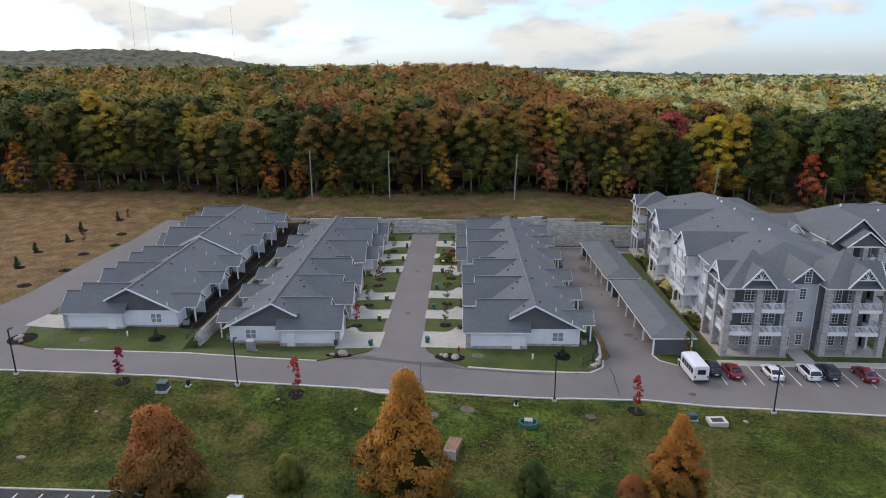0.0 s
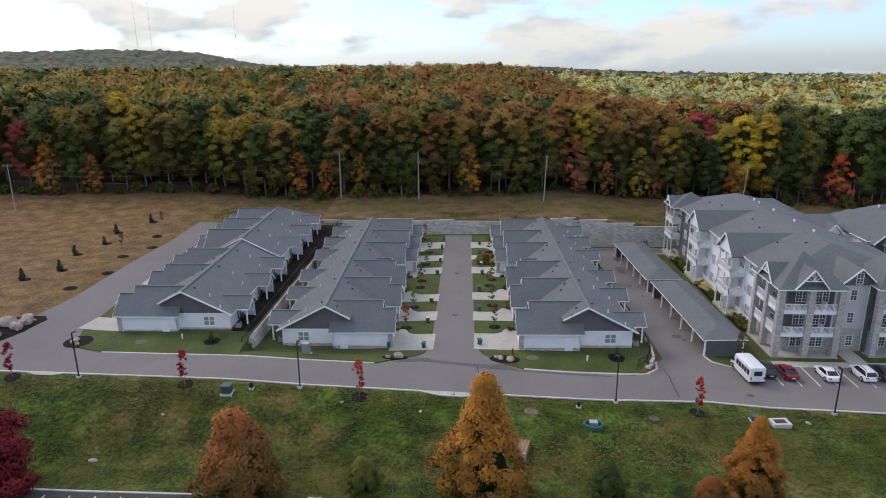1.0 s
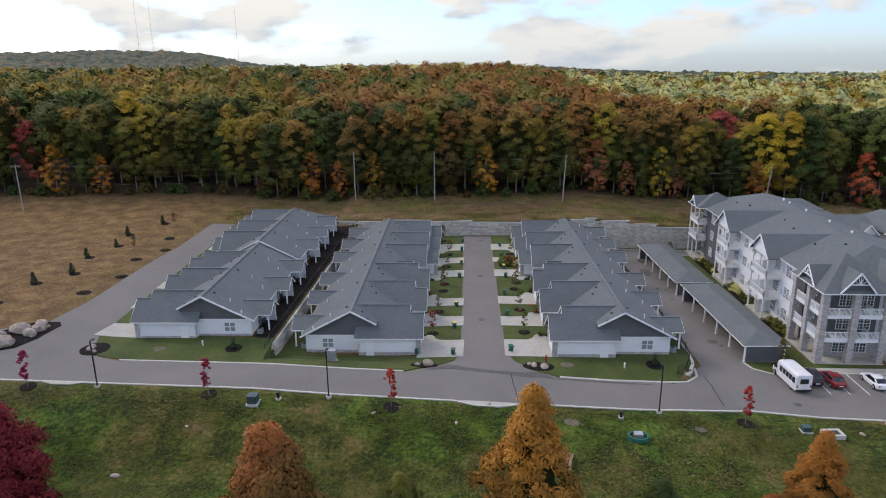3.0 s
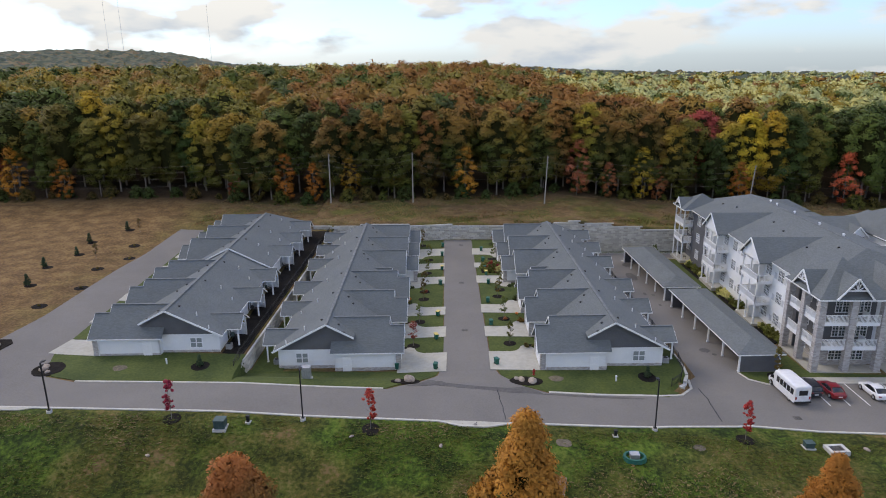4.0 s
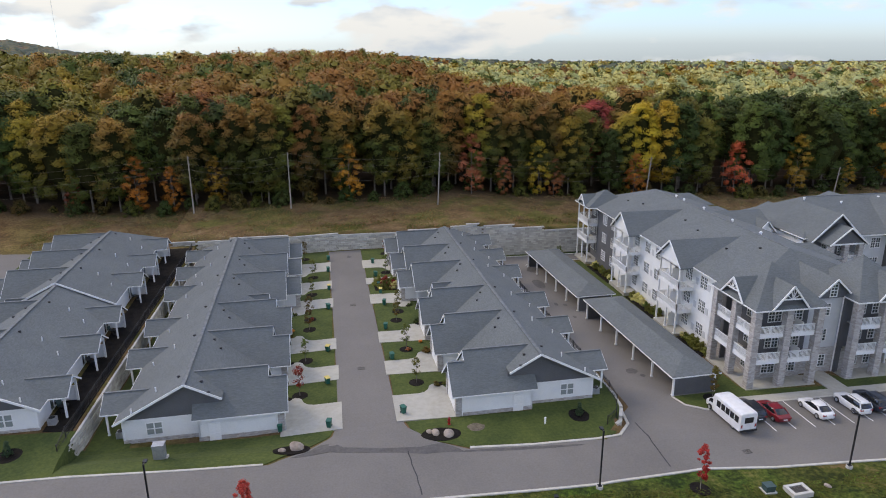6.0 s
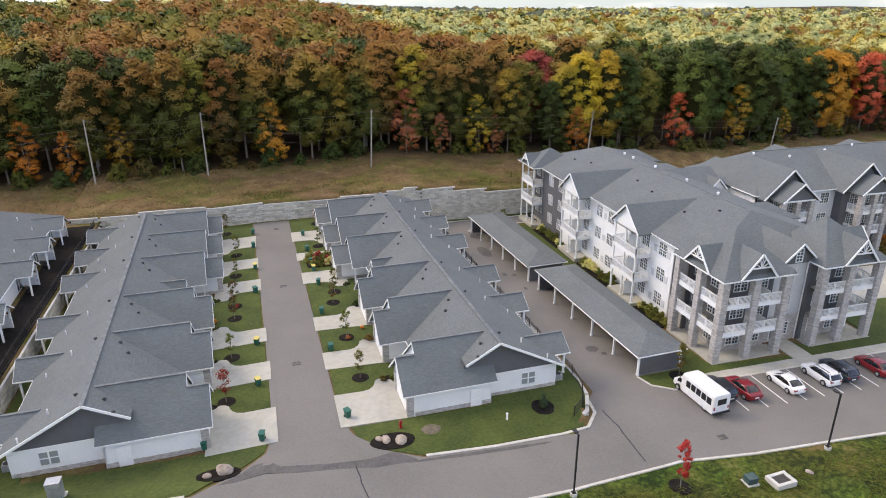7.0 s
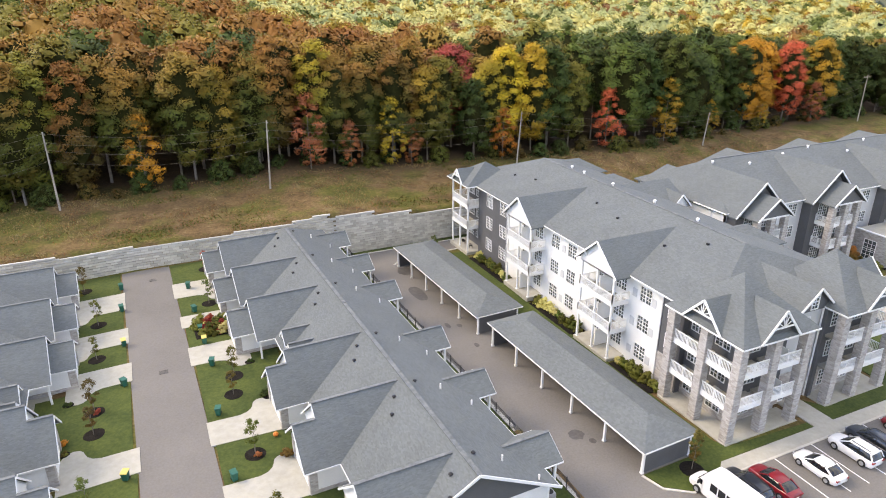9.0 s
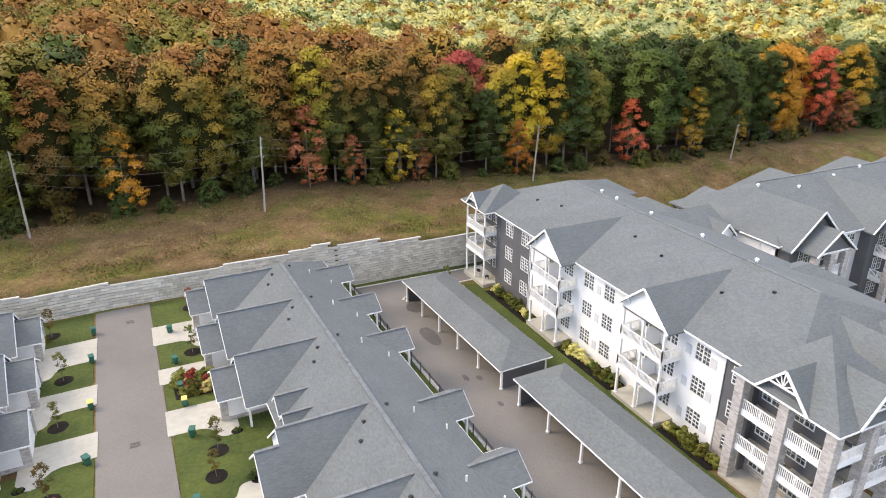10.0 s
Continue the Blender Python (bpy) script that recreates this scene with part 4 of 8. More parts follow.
        for q in np.arange(y0, y1 - (7.3 if hip else 0.3), 0.3):
            beam(bm, (0, q, zr + dz + 0.02), (0, q + 0.27, zr + dz + 0.035), 0.4, 0.07)
        part("ridge_cap", bm, M_RIDGE, t)
    # the six units
    for k, yc in enumerate((*near, *far)):
        dz = lift_far if k > 2 else 0.0
        first = k < 3
        # high wing of the garage; its ridge runs into the long roof just under the main ridge
        xw, half = (-8.2, 4.2) if first else (-9.1, 4.2)
        rz_w = (zr - 0.25 if first else 6.15) + dz
        gable_roof_x(t, xw - 0.25, -0.5 if first else -0.9, yc, half, ze + dz, rz_w, rake_x=xw - 0.28, sx=sx, name="garage_roof")
        bm = bmesh.new()
        extrude_x(bm, [(yc - half + 0.5, ze + dz - 0.1), (yc + half - 0.5, ze + dz - 0.1), (yc + half - 0.5, ze + dz + 0.25), (yc, rz_w - 0.14), (yc - half + 0.5, ze + dz + 0.25)], sx * xw, sx * (xw + 0.15))
        part("wing_gable", bm, M_WHITE, t)
        if first:
            # the garage proper: the same south slope, but a narrower roof with a lower ridge
            pitch = (rz_w - ze) / half
            xl, hl, yl, zl = -9.95, 3.15, yc - 1.05, rz_w - 1.05 * pitch
            gable_roof_x(t, xl - 0.5, xw - 0.25, yl, hl, ze, zl, rake_x=xl - 0.53, sx=sx, name="garage_front_roof")
            # porch post and floor under the high wing
            bm = bmesh.new()
            bx(bm, sx * (xw + 0.05), sx * (xw + 0.25), yc + half - 0.75, yc + half - 0.55, -0.4, ze - 0.05)
            part("porch_post", bm, M_TRIM, t)
            bm = bmesh.new()
            bx(bm, sx * (xw - 0.1), sx * -6.62, yl + hl - 0.35, yc + half - 0.3, -0.4, 0.05)
            part("porch_floor", bm, M_CONC, t)
            bm = bmesh.new()
            bx(bm, sx * -6.72, sx * -6.62, yc + 2.55, yc + 3.5, 0.05, 2.15)
            part("front_door", bm, M_GREY, t, "charcoal panelled front door")
        else:
            # lower front wing
            xl, hl, yl, zl = -11.3, 3.0, yc + 1.1, 4.55
            gable_roof_x(t, xl - 0.3, xw + 0.4, yl, hl, ze + dz - 0.08, zl + dz, rake_x=xl - 0.33, sx=sx, name="garage_roof")
            bm = bmesh.new()
            bx(bm, sx * (xw + 0.05), sx * (xw + 0.25), yc - half + 0.55, yc - half + 0.75, -0.4, ze + dz - 0.05)
            part("porch_post", bm, M_TRIM, t)
            bm = bmesh.new()
            bx(bm, sx * (xw - 0.1), sx * -6.62, yc - half + 0.4, yl - hl + 0.35, -0.4, 0.05)
            part("porch_floor", bm, M_CONC, t)
        y0, y1 = yl - hl + 0.4, yl + hl - 0.4
        # garage walls: stone pier at the door side, siding, stone base
        gz = -0.5
        zt = ze + dz - 0.12
        if sx > 0:
            sw = [(xl, y0), (-1.0 if k == 0 else -6.5, y0)]
        else:
            sw = [(xl, y0), (-1.0 if k == 0 else -6.5, y0)]
        L = abs(sw[1][0] - sw[0][0])
        wall("garage_wall", sw[0], sw[1], 0.5, zt, M_WHITE, [])
        wall("garage_stone_base", (xl, y0 - 0.06), (sw[1][0], y0 - 0.06), gz, 0.5, M_STONE)
        bm = bmesh.new()
        bx(bm, (xl - 0.08) * sx, (xl + 0.62) * sx, y0 - 0.08, y0 + 0.5, gz, zt)
        part("stone_pier", bm, M_STONE, t)
        bm = bmesh.new()
        bx(bm, (xl - 0.08) * sx, (xl + 0.5) * sx, y1 - 0.5, y1 + 0.08, gz, zt)
        part("stone_pier", bm, M_STONE, t)
        wall("garage_north_wall", (-6.5, y1), (xl, y1), gz, zt, M_WHITE)
        # front: wall over and beside the door, gable, panelled door
        bm = bmesh.new()
        extrude_x(bm, [(y0, 2.25 + dz), (y1, 2.25 + dz), (y1, zt + 0.2), (yl, zl + dz - 0.15), (y0, zt + 0.2)], sx * xl, sx * (xl + 0.15))
        part("front_gable", bm, M_WHITE, t)
        bm = bmesh.new()
        bx(bm, sx * (xl + 0.06), sx * (xl + 0.14), y0 + 0.5, y1 - 0.5, -0.3, 2.25 + dz)
        for r in range(4):
            for q in range(5):
                a = y0 + 0.6 + q * (y1 - y0 - 1.15) / 5
                bx(bm, sx * (xl + 0.03), sx * (xl + 0.06), a, a + (y1 - y0 - 1.15) / 5 - 0.12, 0.05 + r * 0.54, 0.5 + r * 0.54)
        part("garage_door", bm, M_TRIM, t)
        if k == 0:
            bm = bmesh.new()
            bx(bm, -3.3 * sx, -2.1 * sx, y0 - 0.12, y0 - 0.065, -0.15, 2.15)
            for a in (-3.18, -2.62):
                for z0, z1 in ((0.2, 0.9), (1.1, 1.9)):
                    bx(bm, a * sx, (a + 0.42) * sx, y0 - 0.14, y0 - 0.12, z0, z1)
            part("service_door", bm, M_TRIM, t)
            wall("garage_end_wall", (-1.0, y0), (-1.0, 0.0), -0.4, zt, M_WHITE)
            bm = bmesh.new()
            tube(bm, ((xl + 0.7) * sx, y0 - 0.1, -0.2), ((xl + 0.7) * sx, y0 - 0.1, zt), 0.05, 0.05, 6)
            part("downspout", bm, M_TRIM, t)
        # patio roof on posts, slab, divider
        yp, hp, xp = yc + 1.1, 2.3, 9.3
        zpe, zpr = ze + dz + 0.02, ze + dz + 1.5
        gable_roof_x(t, 4.6, xp, yp, hp, zpe, zpr, rake_x=xp + 0.03, sx=sx, name="patio_roof")
        bm = bmesh.new()
        extrude_x(bm, [(yp - hp + 0.3, zpe + 0.05), (yp + hp - 0.3, zpe + 0.05), (yp, zpr - 0.15)], sx * (xp - 0.5), sx * (xp - 0.4))
        part("patio_gable", bm, M_WHITE, t)
        for s in (-1, 1):
            bm = bmesh.new()
            bx(bm, sx * (xp - 0.6), sx * (xp - 0.4), yp + s * (hp - 0.4) - 0.1, yp + s * (hp - 0.4) + 0.1, -0.4, zpe + 0.1)
            bx(bm, sx * (xp - 0.64), sx * (xp - 0.36), yp + s * (hp - 0.4) - 0.14, yp + s * (hp - 0.4) + 0.14, -0.4, 0.2)
            part("patio_post", bm, M_TRIM, t)
        bm = bmesh.new()
        bx(bm, sx * ex, sx * (xp - 0.1), yp - hp, yp + hp, -0.5, 0.05)
        part("patio_slab", bm, M_CONC, t)
        bm = bmesh.new()
        bx(bm, sx * (ex + 0.05), sx * (xp - 0.7), yp + hp - 0.3, yp + hp - 0.2, 0.05, 2.0)
        part("privacy_screen", bm, M_TRIM, t)
        bm = bmesh.new()
        h0 = holes[k]
        for a, b in ((h0[0], (h0[0] + h0[1]) / 2), ((h0[0] + h0[1]) / 2, h0[1])):
            for y_a, y_b, za, zb in ((a, a + 0.08, 0.15, 2.25), (b - 0.08, b, 0.15, 2.25), (a, b, 0.15, 0.25), (a, b, 2.15, 2.25)):
                bx(bm, sx * (ex - 0.12), sx * (ex - 0.04), y_a, y_b, za, zb)
        dr = part("patio_door", bm, M_TRIM, t)
        bm = bmesh.new()
        bx(bm, sx * (ex - 0.1), sx * (ex - 0.09), h0[0] + 0.05, h0[1] - 0.05, 0.2, 2.2)
        part("pane", bm, M_GLASS, dr)
        # roof pipes and vents
        for px, py, mat, r, hh in ((3.4, yc - 1.0, M_PIPE, 0.08, 0.55), (5.6, yc - 3.0, M_PIPE, 0.08, 0.5)):
            zz = zr + dz - px / HW * (zr - ze)
            bm = bmesh.new()
            tube(bm, (sx * px, py, zz - 0.1), (sx * px, py, zz + hh), r, r, 8)
            part("vent_pipe", bm, mat, t)
        for px, py in ((-1.5, yc - 1.7), (1.0, yc - 0.6), (-2.4, yc - 3.4)):
            zz = zr + dz - abs(px) / HW * (zr - ze)
            bm = bmesh.new()
            tube(bm, (sx * px, py, zz - 0.1), (sx * px, py, zz + 0.12), 0.13, 0.12, 8)
            tube(bm, (sx * px, py, zz + 0.12), (sx * px, py, zz + 0.2), 0.21, 0.13, 8)
            part("roof_vent", bm, M_BLACK, t)
    for yg, zg in ((y_mid - 2.1, 4.45), (y_mid + 0.75, 4.65)):
        gable_roof_x(t, -7.0, -3.6, yg, 1.35, zg - 1.3, zg, rake_x=-7.03, sx=sx, name="door_gable_roof")
        bm = bmesh.new()
        extrude_x(bm, [(yg - 1.15, zg - 1.3), (yg + 1.15, zg - 1.3), (yg, zg - 0.16)], sx * -6.9, sx * -6.75)
        part("door_gable", bm, M_TRIM, t)
    return t


cottage_row(8.4, 3.68, 1, 0.0, "row of white cottages with charcoal gables beside a car park")
cottage_row(-30.5, 3.4, -1, 0.0, "row of white cottages with grey shingle roofs beside the alley")
cottage_row(-52.2, 5.6, 1, 0.35, "row of white cottages on a raised terrace, its far half higher", 6.5, 28.5)


def ac_unit(x, y, z):
    t = thing("air_conditioner", x, y, z, 0, "dark metal air conditioning unit beside a cottage wall", "air conditioner", "air conditioners")
    bm = bmesh.new()
    bx(bm, -0.42, 0.42, -0.42, 0.42, 0, 0.08)
    part("base", bm, M_KERB, t)
    bm = bmesh.new()
    bx(bm, -0.38, 0.38, -0.38, 0.38, 0.08, 0.8)
    cab = part("cabinet", bm, M_STEEL, t)
    for k in range(7):
        bm = bmesh.new()
        bx(bm, -0.4, 0.4, -0.4, 0.4, 0.14 + k * 0.09, 0.17 + k * 0.09)
        part("louvre", bm, M_STEEL, cab)
    bm = bmesh.new()
    tube(bm, (0, 0, 0.8), (0, 0, 0.84), 0.32, 0.3, 12)
    part("fan_grille", bm, M_BLACK, t)


for x, y, z in ((16.0, 93.0, 3.66), (-44.5, 93.0, 5.75), (-38.0, 93.0, 3.4)):
    ac_unit(x, y, z)

# concrete drives, lawns, trees and bins along the alley: east side then west side
PADS_E = ((90.4, 96.2), (101.6, 105.5), (111.3, 115.1), (126.4, 130.6), (135.8, 139.0), (144.8, 149.6))
PADS_W = ((89.9, 95.8), (101.4, 105.4), (110.4, 114.0), (126.1, 130.1), (135.0, 138.9), (144.4, 149.7))
TY = 92.0
mulch_spot = []
for side, pads in ((1, PADS_E), (-1, PADS_W)):
    def px(u):
        return (-8.0 + u if side > 0 else -14.6 - u) - 0.022 * (TY - 92)
    for k, (a, b) in enumerate(pads):
        TY = a
        deep = 6.2 if k < 3 else 5.9
        # a curved walk leads from the pad to the porch: north of the near garages, south of the far ones
        e, s_ = (b, 1) if k < 3 else (a, -1)
        far_e = a if k < 3 else b
        walk_ = [(px(deep), e + s_ * 3.9), (px(deep - 0.35), e + s_ * 2.6)]
        walk_ += [(px(deep - 1.0 + 0.95 * math.cos(q)), e + s_ * (1.15 + 0.95 * math.sin(q))) for q in (0.6, 1.05, 1.57, 2.1, 2.6, 3.14)]
        walk_ += [(px(deep - 2.15), e + s_ * 0.7), (px(deep - 2.6), e + s_ * 0.25), (px(deep - 3.3), e)]
        out = [(px(-0.3), far_e), (px(deep + 0.2), far_e - s_ * 0.1), (px(deep + 0.2), e + s_ * 0.9)] + walk_[2:] + [(px(-0.3), e)]
        drape("driveway", out, M_CONC, 0.12, "pale concrete driveway with a curved walk to the porch", "driveway")
        mulch_spot.append((px(deep - 0.15), e + s_ * (2.0 if k < 3 else 1.7)))
    lawns = [(pads[k][1], pads[k + 1][0]) for k in range(5)] + [(pads[5][1], 156.6)]
    for a, b in lawns:
        TY = (a + b) / 2
        drape("lawn", [(px(0.05), a - 0.2), (px(9.0), a - 0.2), (px(9.0), b + 0.2), (px(0.05), b + 0.2)], M_LAWN, 0.085, "small front lawn between two driveways", "lawn")
drape("driveway", [(-68.9, 91.0), (-62.3, 90.4), (-62.3, 95.6), (-68.2, 95.7)], M_CONC, 0.12, "pale concrete driveway of the end cottage", "driveway")
drape("lawn", [(-68.2, 95.9), (-61.5, 95.9), (-62.5, 156), (-70.9, 156), (-69.2, 115)], M_LAWN, 0.085, "narrow lawn beside the side street", "lawn")
for a, b in ((102, 105.6), (111.5, 115.2), (126.5, 130.5), (136, 139.5), (146, 150)):
    drape("driveway", [(-69.0 - 0.02 * (a - 100), a), (-61.5, a), (-61.8, b), (-69.1 - 0.02 * (b - 100), b)], M_CONC, 0.12, "pale concrete driveway of a cottage", "driveway")


# ---------- patio furniture ----------
def patio_chair(x, y, z, rz, mat, label):
    t = thing("patio_chair", x, y, z, rz, label, "chair", "patio chairs")
    bm = bmesh.new()
    bx(bm, -0.27, 0.27, -0.26, 0.26, 0.4, 0.46)
    part("seat", bm, mat, t)
    bm = bmesh.new()
    slab(bm, [(-0.27, 0.24, 0.46), (0.27, 0.24, 0.46), (0.27, 0.38, 0.98), (-0.27, 0.38, 0.98)], 0.05)
    part("backrest", bm, mat, t)
    for a in (-1, 1):
        for b in (-1, 1):
            bm = bmesh.new()
            bx(bm, a * 0.25 - 0.02, a * 0.25 + 0.02, b * 0.23 - 0.02, b * 0.23 + 0.02, 0, 0.4)
            part("leg", bm, M_BLACK, t)
        bm = bmesh.new()
        beam(bm, (a * 0.28, -0.25, 0.64), (a * 0.28, 0.3, 0.66), 0.05, 0.04)
        part("armrest", bm, M_BLACK, t)


def patio_table(x, y, z):
    t = thing("patio_table", x, y, z, 10, "round dark metal patio table on a concrete slab", "table", "patio tables")
    bm = bmesh.new()
    tube(bm, (0, 0, 0.68), (0, 0, 0.72), 0.48, 0.48, 16)
    part("tabletop", bm, M_BLACK, t)
    bm = bmesh.new()
    tube(bm, (0, 0, 0.03), (0, 0, 0.68), 0.04, 0.04, 8)
    part("column", bm, M_BLACK, t)
    bm = bmesh.new()
    tube(bm, (0, 0, 0), (0, 0, 0.03), 0.26, 0.24, 12)
    part("foot", bm, M_BLACK, t)


for k, yp in enumerate((3.9, 14.9, 24.6, 38.0, 47.7)):
    yy = 91.8 + yp + 0.25
    xx = -52.2 - 0.0314 * yp
    patio_table(xx + 8.0, yy - 0.1, 5.65)
    patio_chair(xx + 7.3, yy + 0.5, 5.65, 30 + 20 * k, M_BLACK if k % 2 else M_GREENBOX, "dark metal patio chair on a covered slab")
    patio_chair(xx + 8.3, yy - 1.0, 5.65, 190 - 25 * k, M_BLACK, "dark metal patio chair on a covered slab")
for k, (x, y) in enumerate(((37.5, 150.0), (37.3, 152.2))):
    patio_chair(x, y, 1.4, 70 + 60 * k, M_BLACK, "dark metal patio chair on an apartment terrace")


# ---------- apartment houses ----------
W_APT = window_proto(1.75, 1.75, 2, 4, True, 0.1)
W_APT_S = window_proto(0.85, 1.6, 2, 4, False)
W_TALL = window_proto(1.9, 3.0, 3, 5, False)


def railing(parent, a, b, z):
    """White railing with balusters from a to b over a deep white rim board."""
    bm = bmesh.new()
    (xa, ya), (xb, yb) = a, b
    L = math.hypot(xb - xa, yb - ya)
    beam(bm, (xa, ya, z + 1.18), (xb, yb, z + 1.18), 0.1, 0.09)
    beam(bm, (xa, ya, z + 0.22), (xb, yb, z + 0.22), 0.07, 0.08)
    n = max(3, int(L / 0.17))
    for i in range(n + 1):
        f = i / n
        x, y = xa + (xb - xa) * f, ya + (yb - ya) * f
        w = 0.06 if i in (0, n, n // 2) else 0.03
        bx(bm, x - w, x + w, y - w, y + w, z + 0.05, z + (1.24 if w > 0.05 else 1.16))
    return part("railing", bm, M_TRIM, parent)


def balcony(parent, x0, x1, y0, y1, z, sides, rim=0.5):
    bm = bmesh.new()
    bx(bm, x0, x1, y0, y1, z - 0.18, z)
    deck = part("balcony", bm, M_CONC, parent)
    bm = bmesh.new()
    corner = {"s": ((x0, y0), (x1, y0)), "n": ((x0, y1), (x1, y1)), "w": ((x0, y0), (x0, y1)), "e": ((x1, y0), (x1, y1))}
    for s in sides:
        (xa, ya), (xb, yb) = corner[s]
        beam(bm, (xa, ya, z - rim / 2 + 0.12), (xb, yb, z - rim / 2 + 0.12), 0.1, rim)
    part("rim_board", bm, M_TRIM, deck)
    for s in sides:
        railing(deck, *corner[s], z)
    return deck


def gable_front(parent, c, half, z0, z1, axis, pos_, out, fan=True, back=0.3, board=0.22):
    """White rake boards and a fan truss under a gable; axis is the way along the wall, out the way it faces (-1 or 1)."""
    def P(u, w, z):
        return (u, pos_ + out * w, z) if axis == "x" else (pos_ + out * w, u, z)
    bm = bmesh.new()
    for s in (-1, 1):
        beam(bm, P(c + s * half, 0, z0), P(c, 0, z1), 0.12, board)
    if fan:
        beam(bm, P(c - half * 0.52, -0.02, z0 + (z1 - z0) * 0.46), P(c + half * 0.52, -0.02, z0 + (z1 - z0) * 0.46), 0.08, 0.16)
        for k in (-0.30, -0.13, 0.0, 0.13, 0.30):
            beam(bm, P(c, -0.02, z0 + (z1 - z0) * 0.46), P(c + half * k, -0.02, z1 - (z1 - z0) * (abs(k) + 0.08)), 0.06, 0.09)
    part("gable_truss" if fan else "rake_board", bm, M_TRIM, parent)


def window_in(parent, face, u, v, z, w=None):
    """Sets a window on a wall that faces s, w, n or e, at u, v in the thing's own place."""
    return set_window(w or W_APT, parent, u, v, z, {"s": 0, "w": -90, "n": 180, "e": 90}[face])


def plate_roof(parent, pts, name="roof_slope", t=0.2):
    bm = bmesh.new()
    slab(bm, pts, t)
    return part(name, bm, M_ROOF, parent)


def eave_line(parent, pts, h=0.17):
    bm = bmesh.new()
    for a, b in zip(pts, pts[1:]):
        beam(bm, (a[0], a[1], a[2] - 0.12), (b[0], b[1], b[2] - 0.12), 0.1, h)
    return part("fascia", bm, M_TRIM, parent)


def dormer_x(parent, tip, back, vc, half, z0, z1, out):
    """A gabled roof whose ridge runs along x from the tip at the wall back into a slope."""
    for s in (-1, 1):
        plate_roof(parent, [(tip, vc + s * half, z0), (back, vc + s * half, z0), (back, vc, z1), (tip, vc, z1)], "gable_roof", 0.18)
    gable_front(parent, vc, half, z0 - 0.1, z1 - 0.08, "y", tip, out, fan=False)


def dormer_y(parent, tip, back, uc, half, z0, z1, out):
    for s in (-1, 1):
        plate_roof(parent, [(uc + s * half, tip, z0), (uc + s * half, back, z0), (uc, back, z1), (uc, tip, z1)], "gable_roof", 0.18)
    gable_front(parent, uc, half, z0 - 0.1, z1 - 0.08, "x", tip, out, fan=False)


def hip_x(parent, root, end, eave, vc, half, z0, z1):
    """A small hipped roof whose ridge runs along x from the root to the end, with its eave beyond."""
    for s in (-1, 1):
        plate_roof(parent, [(eave, vc + s * half, z0), (root, vc + s * half, z0), (root, vc, z1), (end, vc, z1)], "cross_roof", 0.16)
    plate_roof(parent, [(eave, vc - half, z0), (eave, vc + half, z0), (end, vc, z1)], "cross_hip", 0.16)


def hip_y(parent, root, end, eave, uc, half, z0, z1):
    for s in (-1, 1):
        plate_roof(parent, [(uc + s * half, eave, z0), (uc + s * half, root, z0), (uc, root, z1), (uc, end, z1)], "cross_roof", 0.16)
    plate_roof(parent, [(uc - half, eave, z0), (uc + half, eave, z0), (uc, end, z1)], "cross_hip", 0.16)


FL = (0.0, 3.6, 7.2)
EV = 10.85


def post(parent, u, v, z1, r, mat, base=None):
    bm = bmesh.new()
    bx(bm, u - r, u + r, v - r, v + r, -0.5, z1)
    if base:
        bx(bm, u - r - 0.08, u + r + 0.08, v - r - 0.08, v + r + 0.08, -0.5, base)
    part("post", bm, mat, parent)


def wall_part(parent, name, a, b, z0, z1, mat, holes=(), t=0.25):
    bm = bmesh.new()
    wall_cells(bm, a, b, z0, z1, t, holes)
    return part(name, bm, mat, parent)


